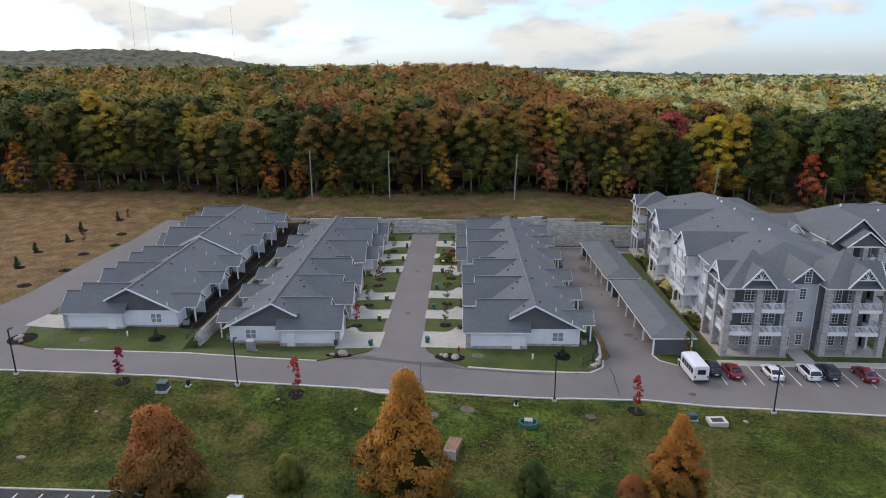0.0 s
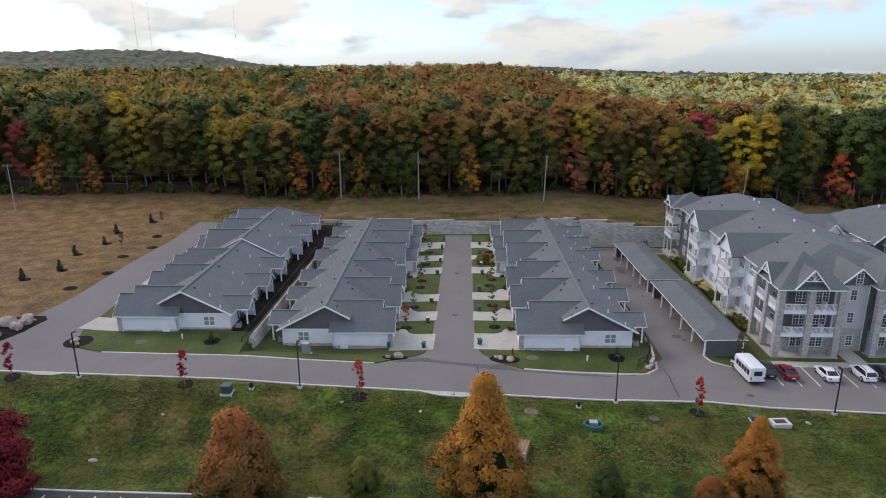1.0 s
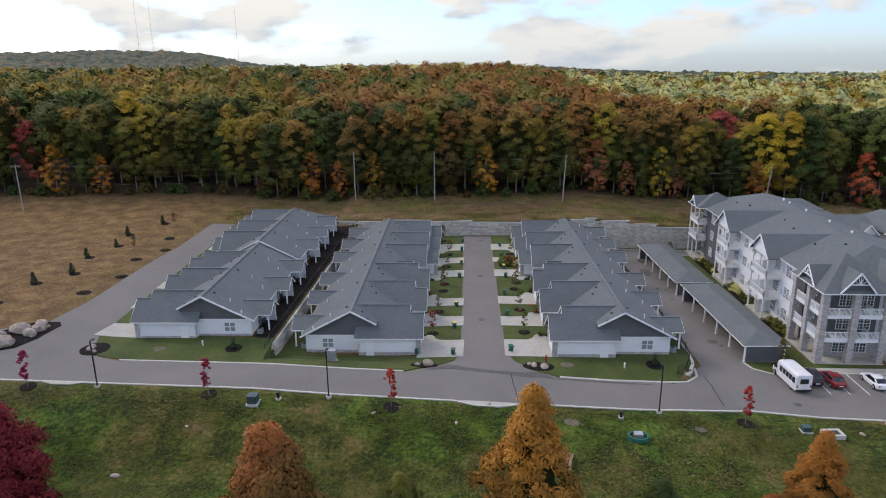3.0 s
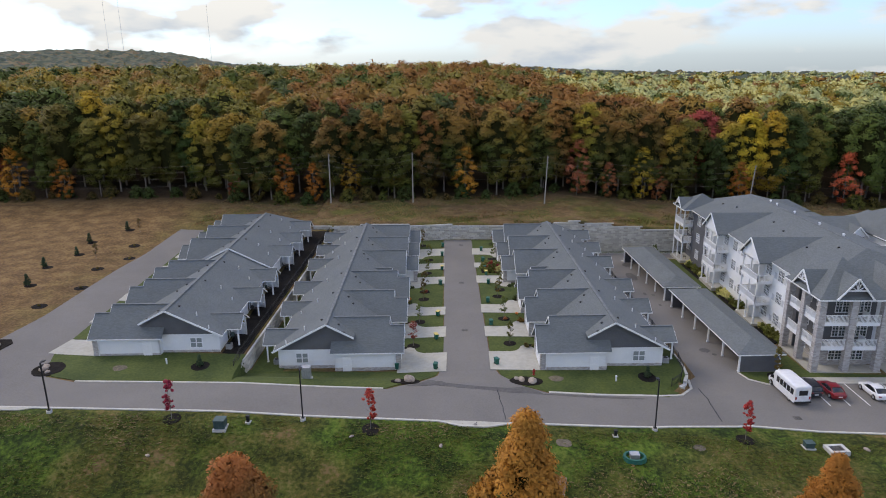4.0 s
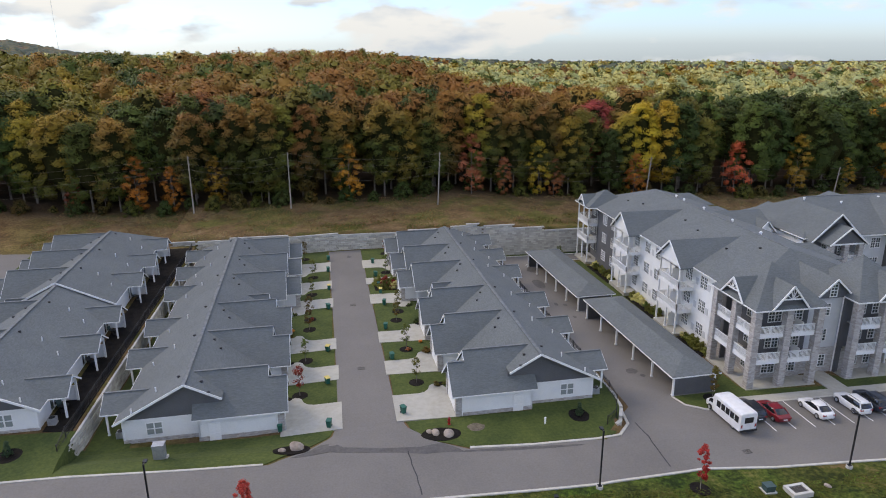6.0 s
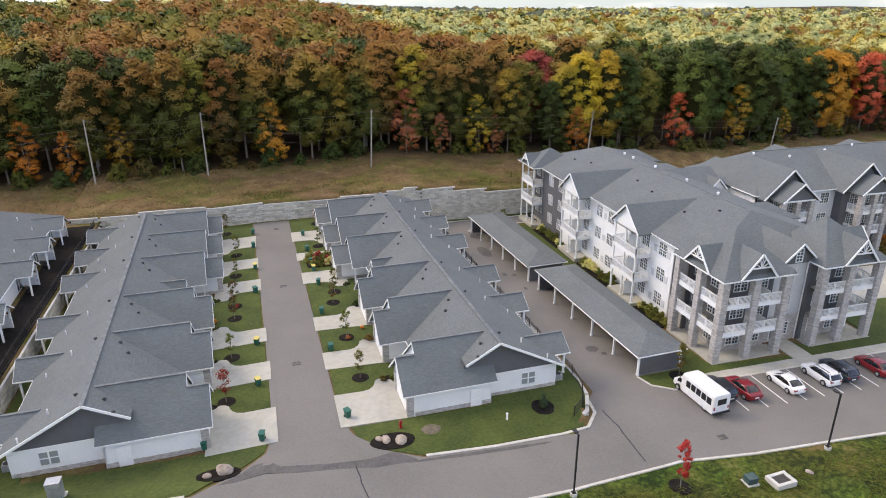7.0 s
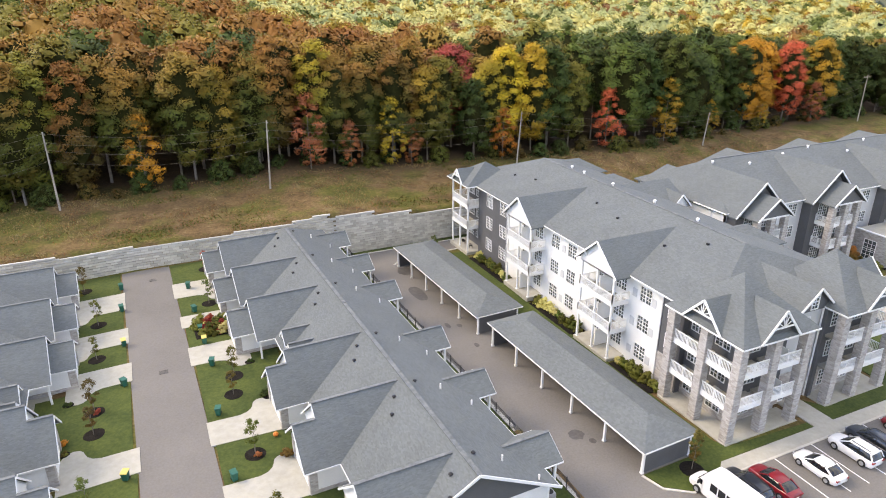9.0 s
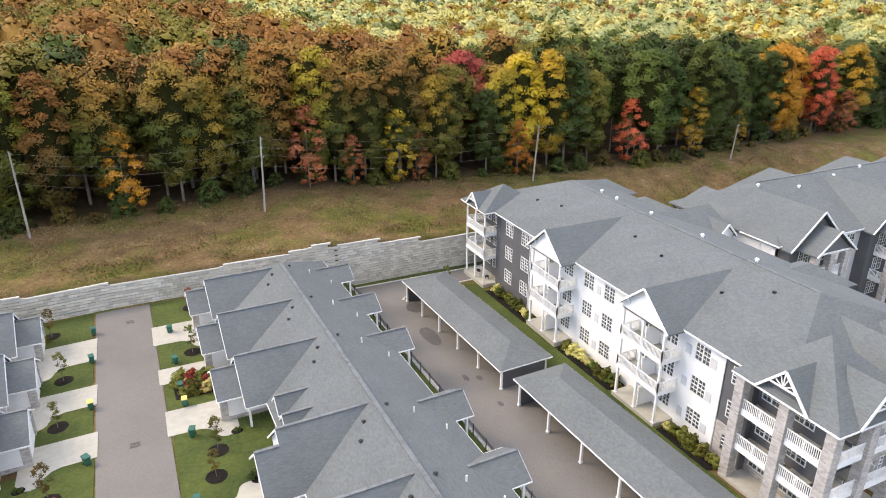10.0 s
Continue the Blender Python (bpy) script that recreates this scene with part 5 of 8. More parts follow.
def corner_tower(t, u0, u1, v0, v1, posts_s, posts_w, posts_e, flip):
    """A corner of the house with stone posts and wrapped balconies; u0..u1 and v0..v1 are the post lines."""
    din = 1.9
    wu0 = u0 + (din if posts_w else 0)
    wu1 = u1 - (din if posts_e else 0)
    wv = v0 + din
    # inner walls, stone below and charcoal above
    su = [wu0 + (wu1 - wu0) * f for f in (0.30, 0.74)]
    cut = [(c - wu0 - 0.875, c - wu0 + 0.875, f + 0.9, f + 2.65) for c in su for f in FL]
    for name, z0, z1, mat in (("ground_floor_wall", -0.5, 3.3, M_STONE), ("upper_wall", 3.3, EV, M_GREY)):
        wall_part(t, name, (wu0, wv), (wu1, wv), z0, z1, mat, [h for h in cut if h[2] >= z0 and h[3] <= z1])
    for c in su:
        for f in FL:
            window_in(t, "s", c, wv, f + 0.9)
    sides = (("w", wu0, posts_w), ("e", wu1, posts_e))
    for face, wu, pst in sides:
        vv = [wv + (v1 - wv) * f for f in (0.28, 0.76)]
        a, b = ((wu, v1), (wu, wv + 0.25)) if face == "w" else ((wu, wv + 0.25), (wu, v1))
        def cutw(c):
            q = (v1 - c) if face == "w" else (c - wv - 0.25)
            return [(q - 0.875, q + 0.875, f + 0.9, f + 2.65) for f in FL]
        cut = [h for c in vv for h in cutw(c)] if pst else []
        for name, z0, z1, mat in (("ground_floor_wall", -0.5, 3.3, M_STONE), ("upper_wall", 3.3, EV, M_GREY)):
            wall_part(t, name, a, b, z0, z1, mat, [h for h in cut if h[2] >= z0 and h[3] <= z1])
        if pst:
            for c in vv:
                for f in FL:
                    window_in(t, face, wu, c, f + 0.9)
    # stone posts
    done = set()
    for u in posts_s:
        done.add((u, v0))
    for v in posts_w or ():
        done.add((u0, v))
    for v in posts_e or ():
        done.add((u1, v))
    for u, v in sorted(done):
        post(t, u, v, EV, 0.45, M_STONE)
    # terrace slab and balconies between the posts
    bm = bmesh.new()
    bx(bm, u0 - 0.6, u1 + 0.6, v0 - 0.6, wv, -0.5, 0.1)
    if posts_w:
        bx(bm, u0 - 0.6, wu0, wv, v1 + 0.3, -0.5, 0.1)
    if posts_e:
        bx(bm, wu1, u1 + 0.6, wv, v1 + 0.3, -0.5, 0.1)
    part("terrace", bm, M_CONC, t)
    for f in FL[1:]:
        for a, b in zip(posts_s, posts_s[1:]):
            balcony(t, a + 0.35, b - 0.35, v0 - 0.1, wv, f, "s")
        if posts_w:
            for a, b in zip(posts_w, posts_w[1:]):
                balcony(t, u0 - 0.1, wu0, a + 0.35, b - 0.35, f, "w")
        if posts_e:
            for a, b in zip(posts_e, posts_e[1:]):
                balcony(t, wu1, u1 + 0.1, a + 0.35, b - 0.35, f, "e")
    # white partition between neighbouring balconies
    for f in FL[1:]:
        bm = bmesh.new()
        m = posts_s[len(posts_s) // 2]
        bx(bm, m + 2.5, m + 2.58, v0 + 0.3, wv, f + 0.1, f + 1.25)
        part("privacy_screen", bm, M_TRIM, t)
    # pyramid roof with its gables
    e0, e1, g0, g1 = u0 - 0.75, u1 + 0.75, v0 - 0.75, v1 + 0.75
    pk = ((u0 + u1) / 2 + (0.3 if posts_w else -0.3), v0 + 5.0, EV + 4.35)
    bmc = bmesh.new()
    bx(bmc, e0 + 0.2, e1 - 0.2, g0 + 0.2, wv + 0.1, EV - 0.12, EV - 0.02)
    if posts_w:
        bx(bmc, e0 + 0.2, wu0, wv + 0.1, g1, EV - 0.12, EV - 0.02)
    part("soffit", bmc, M_TRIM, t)
    cs = [(e0, g0, EV), (e1, g0, EV), (e1, g1, EV), (e0, g1, EV)]
    for a, b in zip(cs, cs[1:] + cs[:1]):
        plate_roof(t, [a, b, pk])
    eave_line(t, [cs[3], cs[0], cs[1], cs[2]])
    um = (u0 + u1) / 2 - (0.4 if posts_w else -0.4)
    for s in (-1, 1):
        plate_roof(t, [(um + s * 2.5, g0 - 0.1, EV), (um + s * 2.5, g0 + 1.2, EV), (um, g0 + 3.6, EV + 3.0), (um, g0 - 0.1, EV + 3.0)], "gable_roof", 0.16)
    gable_front(t, um, 2.5, EV - 0.05, EV + 2.95, "x", g0 - 0.12, -1)
    bm = bmesh.new()
    extrude_y(bm, [(um - 2.3, EV), (um + 2.3, EV), (um, EV + 2.7)], g0 + 0.45, g0 + 0.6)
    part("gable_wall", bm, M_GREY, t)
    if posts_w or posts_e:
        vm, uu, out = v0 + 4.4, (e0 if posts_w else e1), (-1 if posts_w else 1)
        for s in (-1, 1):
            plate_roof(t, [(uu + out * 0.1, vm + s * 2.5, EV), (uu - out * 1.2, vm + s * 2.5, EV), (uu - out * 3.6, vm, EV + 2.7), (uu + out * 0.1, vm, EV + 2.7)], "gable_roof", 0.16)
        gable_front(t, vm, 2.5, EV - 0.05, EV + 2.65, "y", uu + out * 0.12, out)
        bm = bmesh.new()
        extrude_x(bm, [(vm - 2.3, EV), (vm + 2.3, EV), (vm, EV + 2.4)], uu - out * 0.45, uu - out * 0.6)
        part("gable_wall", bm, M_GREY, t)


def white_bay(t, vc, wall_u, out_u):
    """Three stacked balconies on white posts under a white gable."""
    half = 3.1
    for f in FL[1:]:
        balcony(t, out_u, wall_u, vc - half, vc + half, f, "wns", 0.45)
    for v in (vc - half + 0.1, vc, vc + half - 0.1):
        post(t, out_u + 0.12, v, EV + 0.2, 0.11, M_TRIM, 0.15)
    bm = bmesh.new()
    bx(bm, out_u - 0.2, wall_u, vc - half - 0.2, vc + half + 0.2, -0.5, 0.08)
    part("terrace", bm, M_CONC, t)
    for f in FL:
        bm = bmesh.new()
        bx(bm, out_u + 0.5, wall_u, vc - 0.06, vc + 0.06, f, f + 2.2)
        part("privacy_screen", bm, M_TRIM, t)
    # closed gable with a low vent truss
    bm = bmesh.new()
    extrude_x(bm, [(vc - half - 0.2, EV - 0.5), (vc + half + 0.2, EV - 0.5), (vc + half + 0.2, EV + 0.1), (vc, EV + 2.95), (vc - half - 0.2, EV + 0.1)], out_u, out_u + 0.2)
    part("gable_wall", bm, M_WHITE, t)
    bm = bmesh.new()
    bx(bm, out_u, wall_u + 0.2, vc - half, vc + half, EV - 0.5, EV - 0.35)
    part("soffit", bm, M_TRIM, t)
    dormer_x(t, out_u - 0.45, wall_u + 9.0, vc, half + 0.75, EV - 0.15, EV + 3.1, -1)
    for k in (-1, 1):
        bm = bmesh.new()
        beam(bm, (out_u - 0.40, vc + k * 2.2, EV + 1.05), (out_u - 0.02, vc + k * 2.2, EV + 0.45), 0.14, 0.14)
        part("gable_bracket", bm, M_TRIM, t)


def apartment_west():
    t = thing("apartment_house", 36.8, 93.9, 1.95, 0, "three-storey white and charcoal apartment house with stone posts and balconies", "apartment house", "apartment houses")
    wu = 1.3
    V1 = 60.9
    # west wall in bands
    bands = ((8.6, 11.7, M_GREY, (10.3,)), (11.7, 45.2, M_WHITE, (14.4, 28.5, 32.3, 18.6, 21.9, 36.4, 39.7)), (45.2, 54.6, M_GREY, (46.6, 50.9)))
    for v0, v1, mat, cs in bands:
        small = (10.3,)
        hs = []
        for c in cs:
            w, h = (0.85, 1.6) if c in small else (1.75, 1.75)
            hs += [(v1 - c - w / 2, v1 - c + w / 2, f + 0.95, f + 0.95 + h) for f in FL]
            for f in FL:
                window_in(t, "w", wu, c, f + 0.95, W_APT_S if c in small else W_APT)
        if mat is M_GREY and v0 < 10:
            wall_part(t, "stone_wall", (wu - 0.06, v1), (wu - 0.06, v0), -0.5, 3.6, M_STONE, [h for h in hs if h[3] < 3.6])
            wall_part(t, "west_wall", (wu, v1), (wu, v0), 3.6, EV, mat, [h for h in hs if h[2] > 3.6])
        else:
            wall_part(t, "west_wall", (wu, v1), (wu, v0), -1.6, EV, mat, hs)
    # grilles of the wall units
    for c in (16.2, 30.4, 13.0):
        for f in FL:
            bm = bmesh.new()
            bx(bm, wu - 0.05, wu, c - 0.35, c + 0.35, f + 1.0, f + 2.0)
            part("wall_grille", bm, M_PALE, t)
    for v in (11.7, 45.2):
        bm = bmesh.new()
        tube(bm, (wu - 0.1, v, -0.8), (wu - 0.1, v, EV), 0.07, 0.07, 6)
        part("downspout", bm, M_TRIM, t)
    wall_part(t, "north_wall", (22.5, V1 - 0.3), (wu + 1.0, V1 - 0.3), -1.8, EV, M_GREY)
    wall_part(t, "east_wall", (22.5, 3.0), (22.5, V1 - 0.3), -1.2, EV, M_WHITE)
    # recess in the front with entrance and dormer
    cut = [(3.3 - 0.43, 3.3 + 0.43, f + 0.95, f + 2.55) for f in FL[1:]]
    wall_part(t, "entrance_wall", (8.4, 2.4), (14.5, 2.4), -0.5, 3.6, M_STONE, [(1.4, 2.4, 0.0, 2.3), (3.175, 4.025, 0.9, 2.5)])
    wall_part(t, "recess_wall", (8.4, 2.5), (14.5, 2.5), 3.6, EV + 0.3, M_PALE, cut)
    window_in(t, "s", 12.0, 2.4, 0.9, W_APT_S)
    for f in FL[1:]:
        window_in(t, "s", 11.7, 2.5, f + 0.95, W_APT_S)
    bm = bmesh.new()
    bx(bm, 9.85, 10.75, 2.46, 2.54, 0.0, 2.28)
    d = part("entrance_door", bm, M_TRIM, t)
    bm = bmesh.new()
    bx(bm, 10.0, 10.6, 2.435, 2.46, 0.35, 2.1)
    part("pane", bm, M_GLASS, d)
    bm = bmesh.new()
    bx(bm, 13.8, 14.3, 1.9, 2.38, 0, EV)
    part("charcoal_return_wall", bm, M_GREY, t)
    bm = bmesh.new()
    tube(bm, (13.7, 2.3, 0), (13.7, 2.3, EV), 0.09, 0.09, 6)
    part("downspout", bm, M_TRIM, t)
    bm = bmesh.new()
    extrude_y(bm, [(9.6, EV - 0.2), (14.4, EV - 0.2), (14.4, EV + 0.3), (12.0, EV + 2.3), (9.6, EV + 0.3)], 2.2, 2.4)
    part("dormer_wall", bm, M_GREY, t)
    window_in(t, "s", 12.0, 2.15, EV + 0.05, W_APT_S)
    dormer_y(t, 1.7, 10.0, 12.0, 2.9, EV - 0.1, EV + 2.5, -1)
    # towers
    corner_tower(t, 0.0, 8.6, 0.0, 8.6, (0.0, 4.3, 8.6), (0.0, 4.2, 8.6), (), 1)
    corner_tower(t, 14.4, 22.7, 0.4, 8.6, (14.4, 18.3, 22.7), (), (0.4, 4.4, 8.6), -1)
    wall_part(t, "tower_return_wall", (2.2, 8.62), (1.2, 8.62), -0.5, EV, M_GREY)
    # white bays
    white_bay(t, 20.2, wu, -1.1)
    white_bay(t, 38.0, wu, -1.1)
    # north-west tower with thin white posts
    for f in FL[1:]:
        balcony(t, -0.6, wu + 1.0, 54.8, 60.6, f, "wsn", 0.45)
    for v in (54.9, 57.7, 60.5):
        post(t, -0.5, v, EV, 0.11, M_TRIM)
    wall_part(t, "tower_wall", (wu + 1.0, V1 - 0.3), (wu + 1.0, 54.6), -1.8, EV, M_GREY, [(V1 - 0.3 - c - 0.875, V1 - 0.3 - c + 0.875, f + 0.9, f + 2.65) for c in (56.4, 59.0) for f in FL])
    for c in (56.4, 59.0):
        for f in FL:
            window_in(t, "w", wu + 1.0, c, f + 0.9)
    bm = bmesh.new()
    bx(bm, -0.9, wu + 1.0, 54.4, 60.8, -1.8, -0.6)
    part("terrace", bm, M_CONC, t)
    e0, e1, g0, g1 = -1.1, 8.5, 54.0, 61.6
    pk = (3.6, 57.0, EV + 3.0)
    cs = [(e0, g0, EV), (e1, g0, EV), (e1, g1, EV), (e0, g1, EV)]
    for a, b in zip(cs, cs[1:] + cs[:1]):
        plate_roof(t, [a, b, pk])
    eave_line(t, [cs[2], cs[3], cs[0], cs[1]])
    for s in (-1, 1):
        plate_roof(t, [(e0 - 0.1, 57.8 + s * 1.9, EV), (e0 + 1.0, 57.8 + s * 1.9, EV), (e0 + 3.0, 57.8, EV + 2.1), (e0 - 0.1, 57.8, EV + 2.1)], "gable_roof", 0.16)
    gable_front(t, 57.8, 1.9, EV - 0.05, EV + 2.05, "y", e0 - 0.12, -1)
    # the long roof
    RU, RZ, v0, v1 = 12.0, EV + 3.7, 4.6, V1 + 0.6
    w0, w1 = 0.55, 23.4
    plate_roof(t, [(w0, v0, EV), (w0, v1, EV), (RU, v1 - 9.0, RZ), (RU, v0 + 7.0, RZ)])
    plate_roof(t, [(w1, v1, EV), (w1, v0, EV), (RU, v0 + 7.0, RZ), (RU, v1 - 9.0, RZ)])
    plate_roof(t, [(w1, v0, EV), (w0, v0, EV), (RU, v0 + 7.0, RZ)], "roof_hip")
    plate_roof(t, [(w0, v1, EV), (w1, v1, EV), (RU, v1 - 9.0, RZ)], "roof_hip")
    eave_line(t, [(w0, 9.0, EV), (w0, v1, EV), (w1, v1, EV), (w1, v0, EV)])
    bm = bmesh.new()
    beam(bm, (RU, v0 + 7.0, RZ), (RU, v1 - 9.0, RZ), 0.34, 0.06)
    part("ridge_cap", bm, M_RIDGE, t)
    # gables of the far side, over the ridge
    for vc, end, z1 in ((56.4, 21.6, 1.75), (47.5, 22.8, 0.95), (20.0, 22.0, 1.6)):
        hip_x(t, 16.0, end, 25.2, vc, 3.6, EV - 0.1, EV + z1)
    # vents
    for u, v in ((6.5, 18.0), (7.2, 27.5), (8.0, 33.0), (5.0, 40.0), (7.0, 47.0), (6.0, 51.5), (9.5, 14.5)):
        z = EV + (u - w0) / (RU - w0) * (RZ - EV)
        bm = bmesh.new()
        bx(bm, u - 0.13, u + 0.13, v - 0.13, v + 0.13, z - 0.05, z + 0.2)
        part("roof_vent", bm, M_BLACK, t)
    for u, v in ((13.2, 20.0), (13.5, 28.0), (13.3, 36.5), (13.0, 43.0), (13.6, 47.0)):
        z = EV + (w1 - u) / (w1 - RU) * (RZ - EV)
        bm = bmesh.new()
        tube(bm, (u, v, z - 0.1), (u, v, z + 0.3), 0.15, 0.15, 10)
        tube(bm, (u, v, z + 0.3), (u, v, z + 0.46), 0.26, 0.16, 10)
        part("exhaust_cap", bm, M_PIPE, t)
    return t


apartment_west()


def apartment_east():
    """A second house across a court, running east, with gabled balcony bays to the south."""
    t = thing("apartment_house", 62.5, 123.0, 1.6, 0, "long grey-roofed apartment house with gabled stone balcony bays", "apartment house", "apartment houses")
    E = 10.75
    L, D = 70.0, 22.0
    cx = (0.0, 13.4, 16.3, 29.4, 33.2)
    cut = [(c - 0.875, c + 0.875, f + 0.95, f + 2.7) for c in cx for f in FL]
    W, N = 2.4, 18.6
    cut = [(a - W, b - W, c, d) for a, b, c, d in cut if a > W + 0.1]
    wall_part(t, "south_wall", (W, 0), (L, 0), -0.8, E, M_PALE, cut)
    for c in cx[1:]:
        for f in FL:
            window_in(t, "s", c, 0, f + 0.95)
    wall_part(t, "west_wall", (W, N), (W, 0), -0.8, E, M_WHITE)
    bm = bmesh.new()
    tube(bm, (W - 0.1, 2.6, -0.8), (W - 0.1, 2.6, E), 0.07, 0.07, 6)
    part("downspout", bm, M_TRIM, t)
    wall_part(t, "north_wall", (L, N), (W, N), -0.8, E, M_WHITE)
    wall_part(t, "east_wall", (L, 0), (L, N), -0.8, E, M_WHITE)
    R = E + 4.4
    plate_roof(t, [(1.7, -0.7, E), (L + 0.7, -0.7, E), (L - 9, D / 2, R), (9.5, D / 2, R)])
    plate_roof(t, [(L + 0.7, N + 0.7, E), (1.7, N + 0.7, E), (9.5, D / 2, R), (L - 9, D / 2, R)])
    plate_roof(t, [(1.7, N + 0.7, E), (1.7, -0.7, E), (9.5, D / 2, R)], "roof_hip")
    plate_roof(t, [(L + 0.7, -0.7, E), (L + 0.7, N + 0.7, E), (L - 9, D / 2, R)], "roof_hip")
    eave_line(t, [(1.7, 5.6, E), (1.7, -0.7, E), (L + 0.7, -0.7, E), (L + 0.7, N + 0.7, E)], 0.2)
    bm = bmesh.new()
    beam(bm, (9.5, D / 2, R), (L - 9, D / 2, R), 0.34, 0.06)
    part("ridge_cap", bm, M_RIDGE, t)
    for k, c in enumerate((7.0, 22.6, 40.0, 55.0)):
        # wide charcoal bay, then a smaller stone-posted balcony stack before it
        half = 4.2
        wall_part(t, "bay_wall", (c - half, -1.6), (c + half, -1.6), -0.6, E, M_GREY, [(half + q - 0.875, half + q + 0.875, f + 0.9, f + 2.65) for q in (-1.6, 1.6) for f in FL])
        wall_part(t, "bay_side_wall", (c - half, 0), (c - half, -1.35), -0.6, E, M_GREY)
        wall_part(t, "bay_side_wall", (c + half, -1.35), (c + half, 0), -0.6, E, M_GREY)
        for q in (-1.6, 1.6):
            for f in FL:
                window_in(t, "s", c + q, -1.6, f + 0.9)
        bm = bmesh.new()
        extrude_y(bm, [(c - half, E - 0.1), (c + half, E - 0.1), (c, E + 4.0)], -1.6, -1.4)
        part("gable_wall", bm, M_GREY, t)
        dormer_y(t, -2.3, 9.5, c, half + 0.8, E - 0.3, E + 4.4, -1)
        for s in (-1, 0, 1):
            post(t, c + s * 2.7, -4.0, E - 0.1, 0.42, M_STONE)
        for f in FL[1:]:
            balcony(t, c - 2.8, c + 2.8, -4.0, -1.6, f, "swe")
        dormer_y(t, -4.9, -1.6, c, 3.6, E - 0.2, E + 2.7, -1)
        bm = bmesh.new()
        extrude_y(bm, [(c - 3.0, E - 0.1), (c + 3.0, E - 0.1), (c, E + 2.2)], -4.4, -4.25)
        part("bay_gable_wall", bm, M_GREY, t)
        bm = bmesh.new()
        bx(bm, c - 3.0, c + 3.0, -4.45, -4.2, E - 0.35, E - 0.1)
        part("header_beam", bm, M_TRIM, t)
    # gables beyond the ridge
    for c in (19.9, 37.5, 54.0):
        hip_y(t, D / 2 + 1, 17.4, N + 2.4, c, 5.2, E - 0.1, E + 3.75)
    # lower gable at the back corner over a white wall
    for s in (-1, 1):
        plate_roof(t, [(8.3 + s * 5.9, N + 0.5, E - 0.6), (8.3 + s * 5.9, 12.5, E - 0.6), (8.3, 12.5, E + 1.75), (8.3, N + 0.5, E + 1.75)], "gable_roof", 0.18)
    bm = bmesh.new()
    extrude_y(bm, [(2.6, E - 0.8), (14.0, E - 0.8), (8.3, E + 1.5)], N - 0.1, N + 0.1)
    part("gable_wall", bm, M_WHITE, t)
    for u, v in ((9.0, 10.0), (15.5, 8.5), (24, 9.5), (31.0, 10.4), (38, 8.0), (45, 10.2)):
        z = E + v / (D / 2) * (R - E)
        bm = bmesh.new()
        tube(bm, (u, v, z - 0.1), (u, v, z + 0.3), 0.15, 0.15, 10)
        tube(bm, (u, v, z + 0.3), (u, v, z + 0.46), 0.26, 0.16, 10)
        part("exhaust_cap", bm, M_PIPE, t)
    # low stone pavilion in front, with a roof terrace behind a white coping
    px0, py0, pz = 29.6, -8.0, 4.7
    wall_part(t, "pavilion_wall", (px0, py0), (46, py0), -0.6, pz, M_STONE, [(c - 0.98 - px0, c + 0.98 - px0, 0.5, 3.6) for c in (32.6, 37.4, 42.2)], 0.3)
    wall_part(t, "pavilion_wall", (px0, -1.65), (px0, py0 + 0.3), -0.6, pz, M_STONE, [(2.2, 4.16, 0.5, 3.6)], 0.3)
    for x, y, r in ((32.6, py0, 0), (37.4, py0, 0), (42.2, py0, 0), (px0, -4.83, -90)):
        set_window(W_TALL, t, x, y, 0.5, r)
    bm = bmesh.new()
    bx(bm, px0 + 0.3, 46.0, py0 + 0.3, -1.65, pz - 0.5, pz - 0.3)
    part("terrace_floor", bm, M_CONC, t)
    bm = bmesh.new()
    for a in ((px0 - 0.08, 46.1, py0 - 0.08, py0 + 0.34), (px0 - 0.08, px0 + 0.34, py0 + 0.34, -1.65)):
        bx(bm, *a, pz, pz + 0.14)
    part("coping", bm, M_TRIM, t)
    return t


apartment_east()


def link_house():
    """The lower wing that joins the two apartment houses."""
    t = thing("link_wing", 58.0, 128.4, 1.6, 0, "lower grey-roofed wing joining two apartment houses", "building wing")
    E, R, D = 10.7, 13.3, 9.6
    wall_part(t, "south_wall", (1.4, 0.4), (4.7, 0.4), -0.5, E, M_GREY, [(0.7, 1.55, 7.9, 9.5), (1.85, 2.7, 7.9, 9.5)])
    for c in (2.525, 3.675):
        window_in(t, "s", c, 0.4, 7.9, W_APT_S)
    wall_part(t, "north_wall", (4.7, D), (1.4, D), -0.5, E, M_WHITE)
    plate_roof(t, [(-4.0, -0.3, E), (4.9, -0.3, E), (4.9, D / 2, R), (-4.0, D / 2, R)])
    plate_roof(t, [(4.9, D + 0.5, E), (-4.0, D + 0.5, E), (-4.0, D / 2, R), (4.9, D / 2, R)])
    eave_line(t, [(2.0, -0.3, E), (4.9, -0.3, E)])
    bm = bmesh.new()
    extrude_x(bm, [(0.4, E - 4.0), (D, E - 4.0), (D, E), (D / 2, R - 0.2), (0.4, E)], 4.6, 4.75)
    part("end_gable", bm, M_WHITE, t)
    dormer_y(t, -0.7, 4.0, 3.1, 1.75, E - 0.1, E + 1.75, -1)
    bm = bmesh.new()
    extrude_y(bm, [(1.6, E - 0.1), (4.6, E - 0.1), (3.1, E + 1.5)], -0.35, -0.2)
    part("gable_wall", bm, M_WHITE, t)
    return t


link_house()


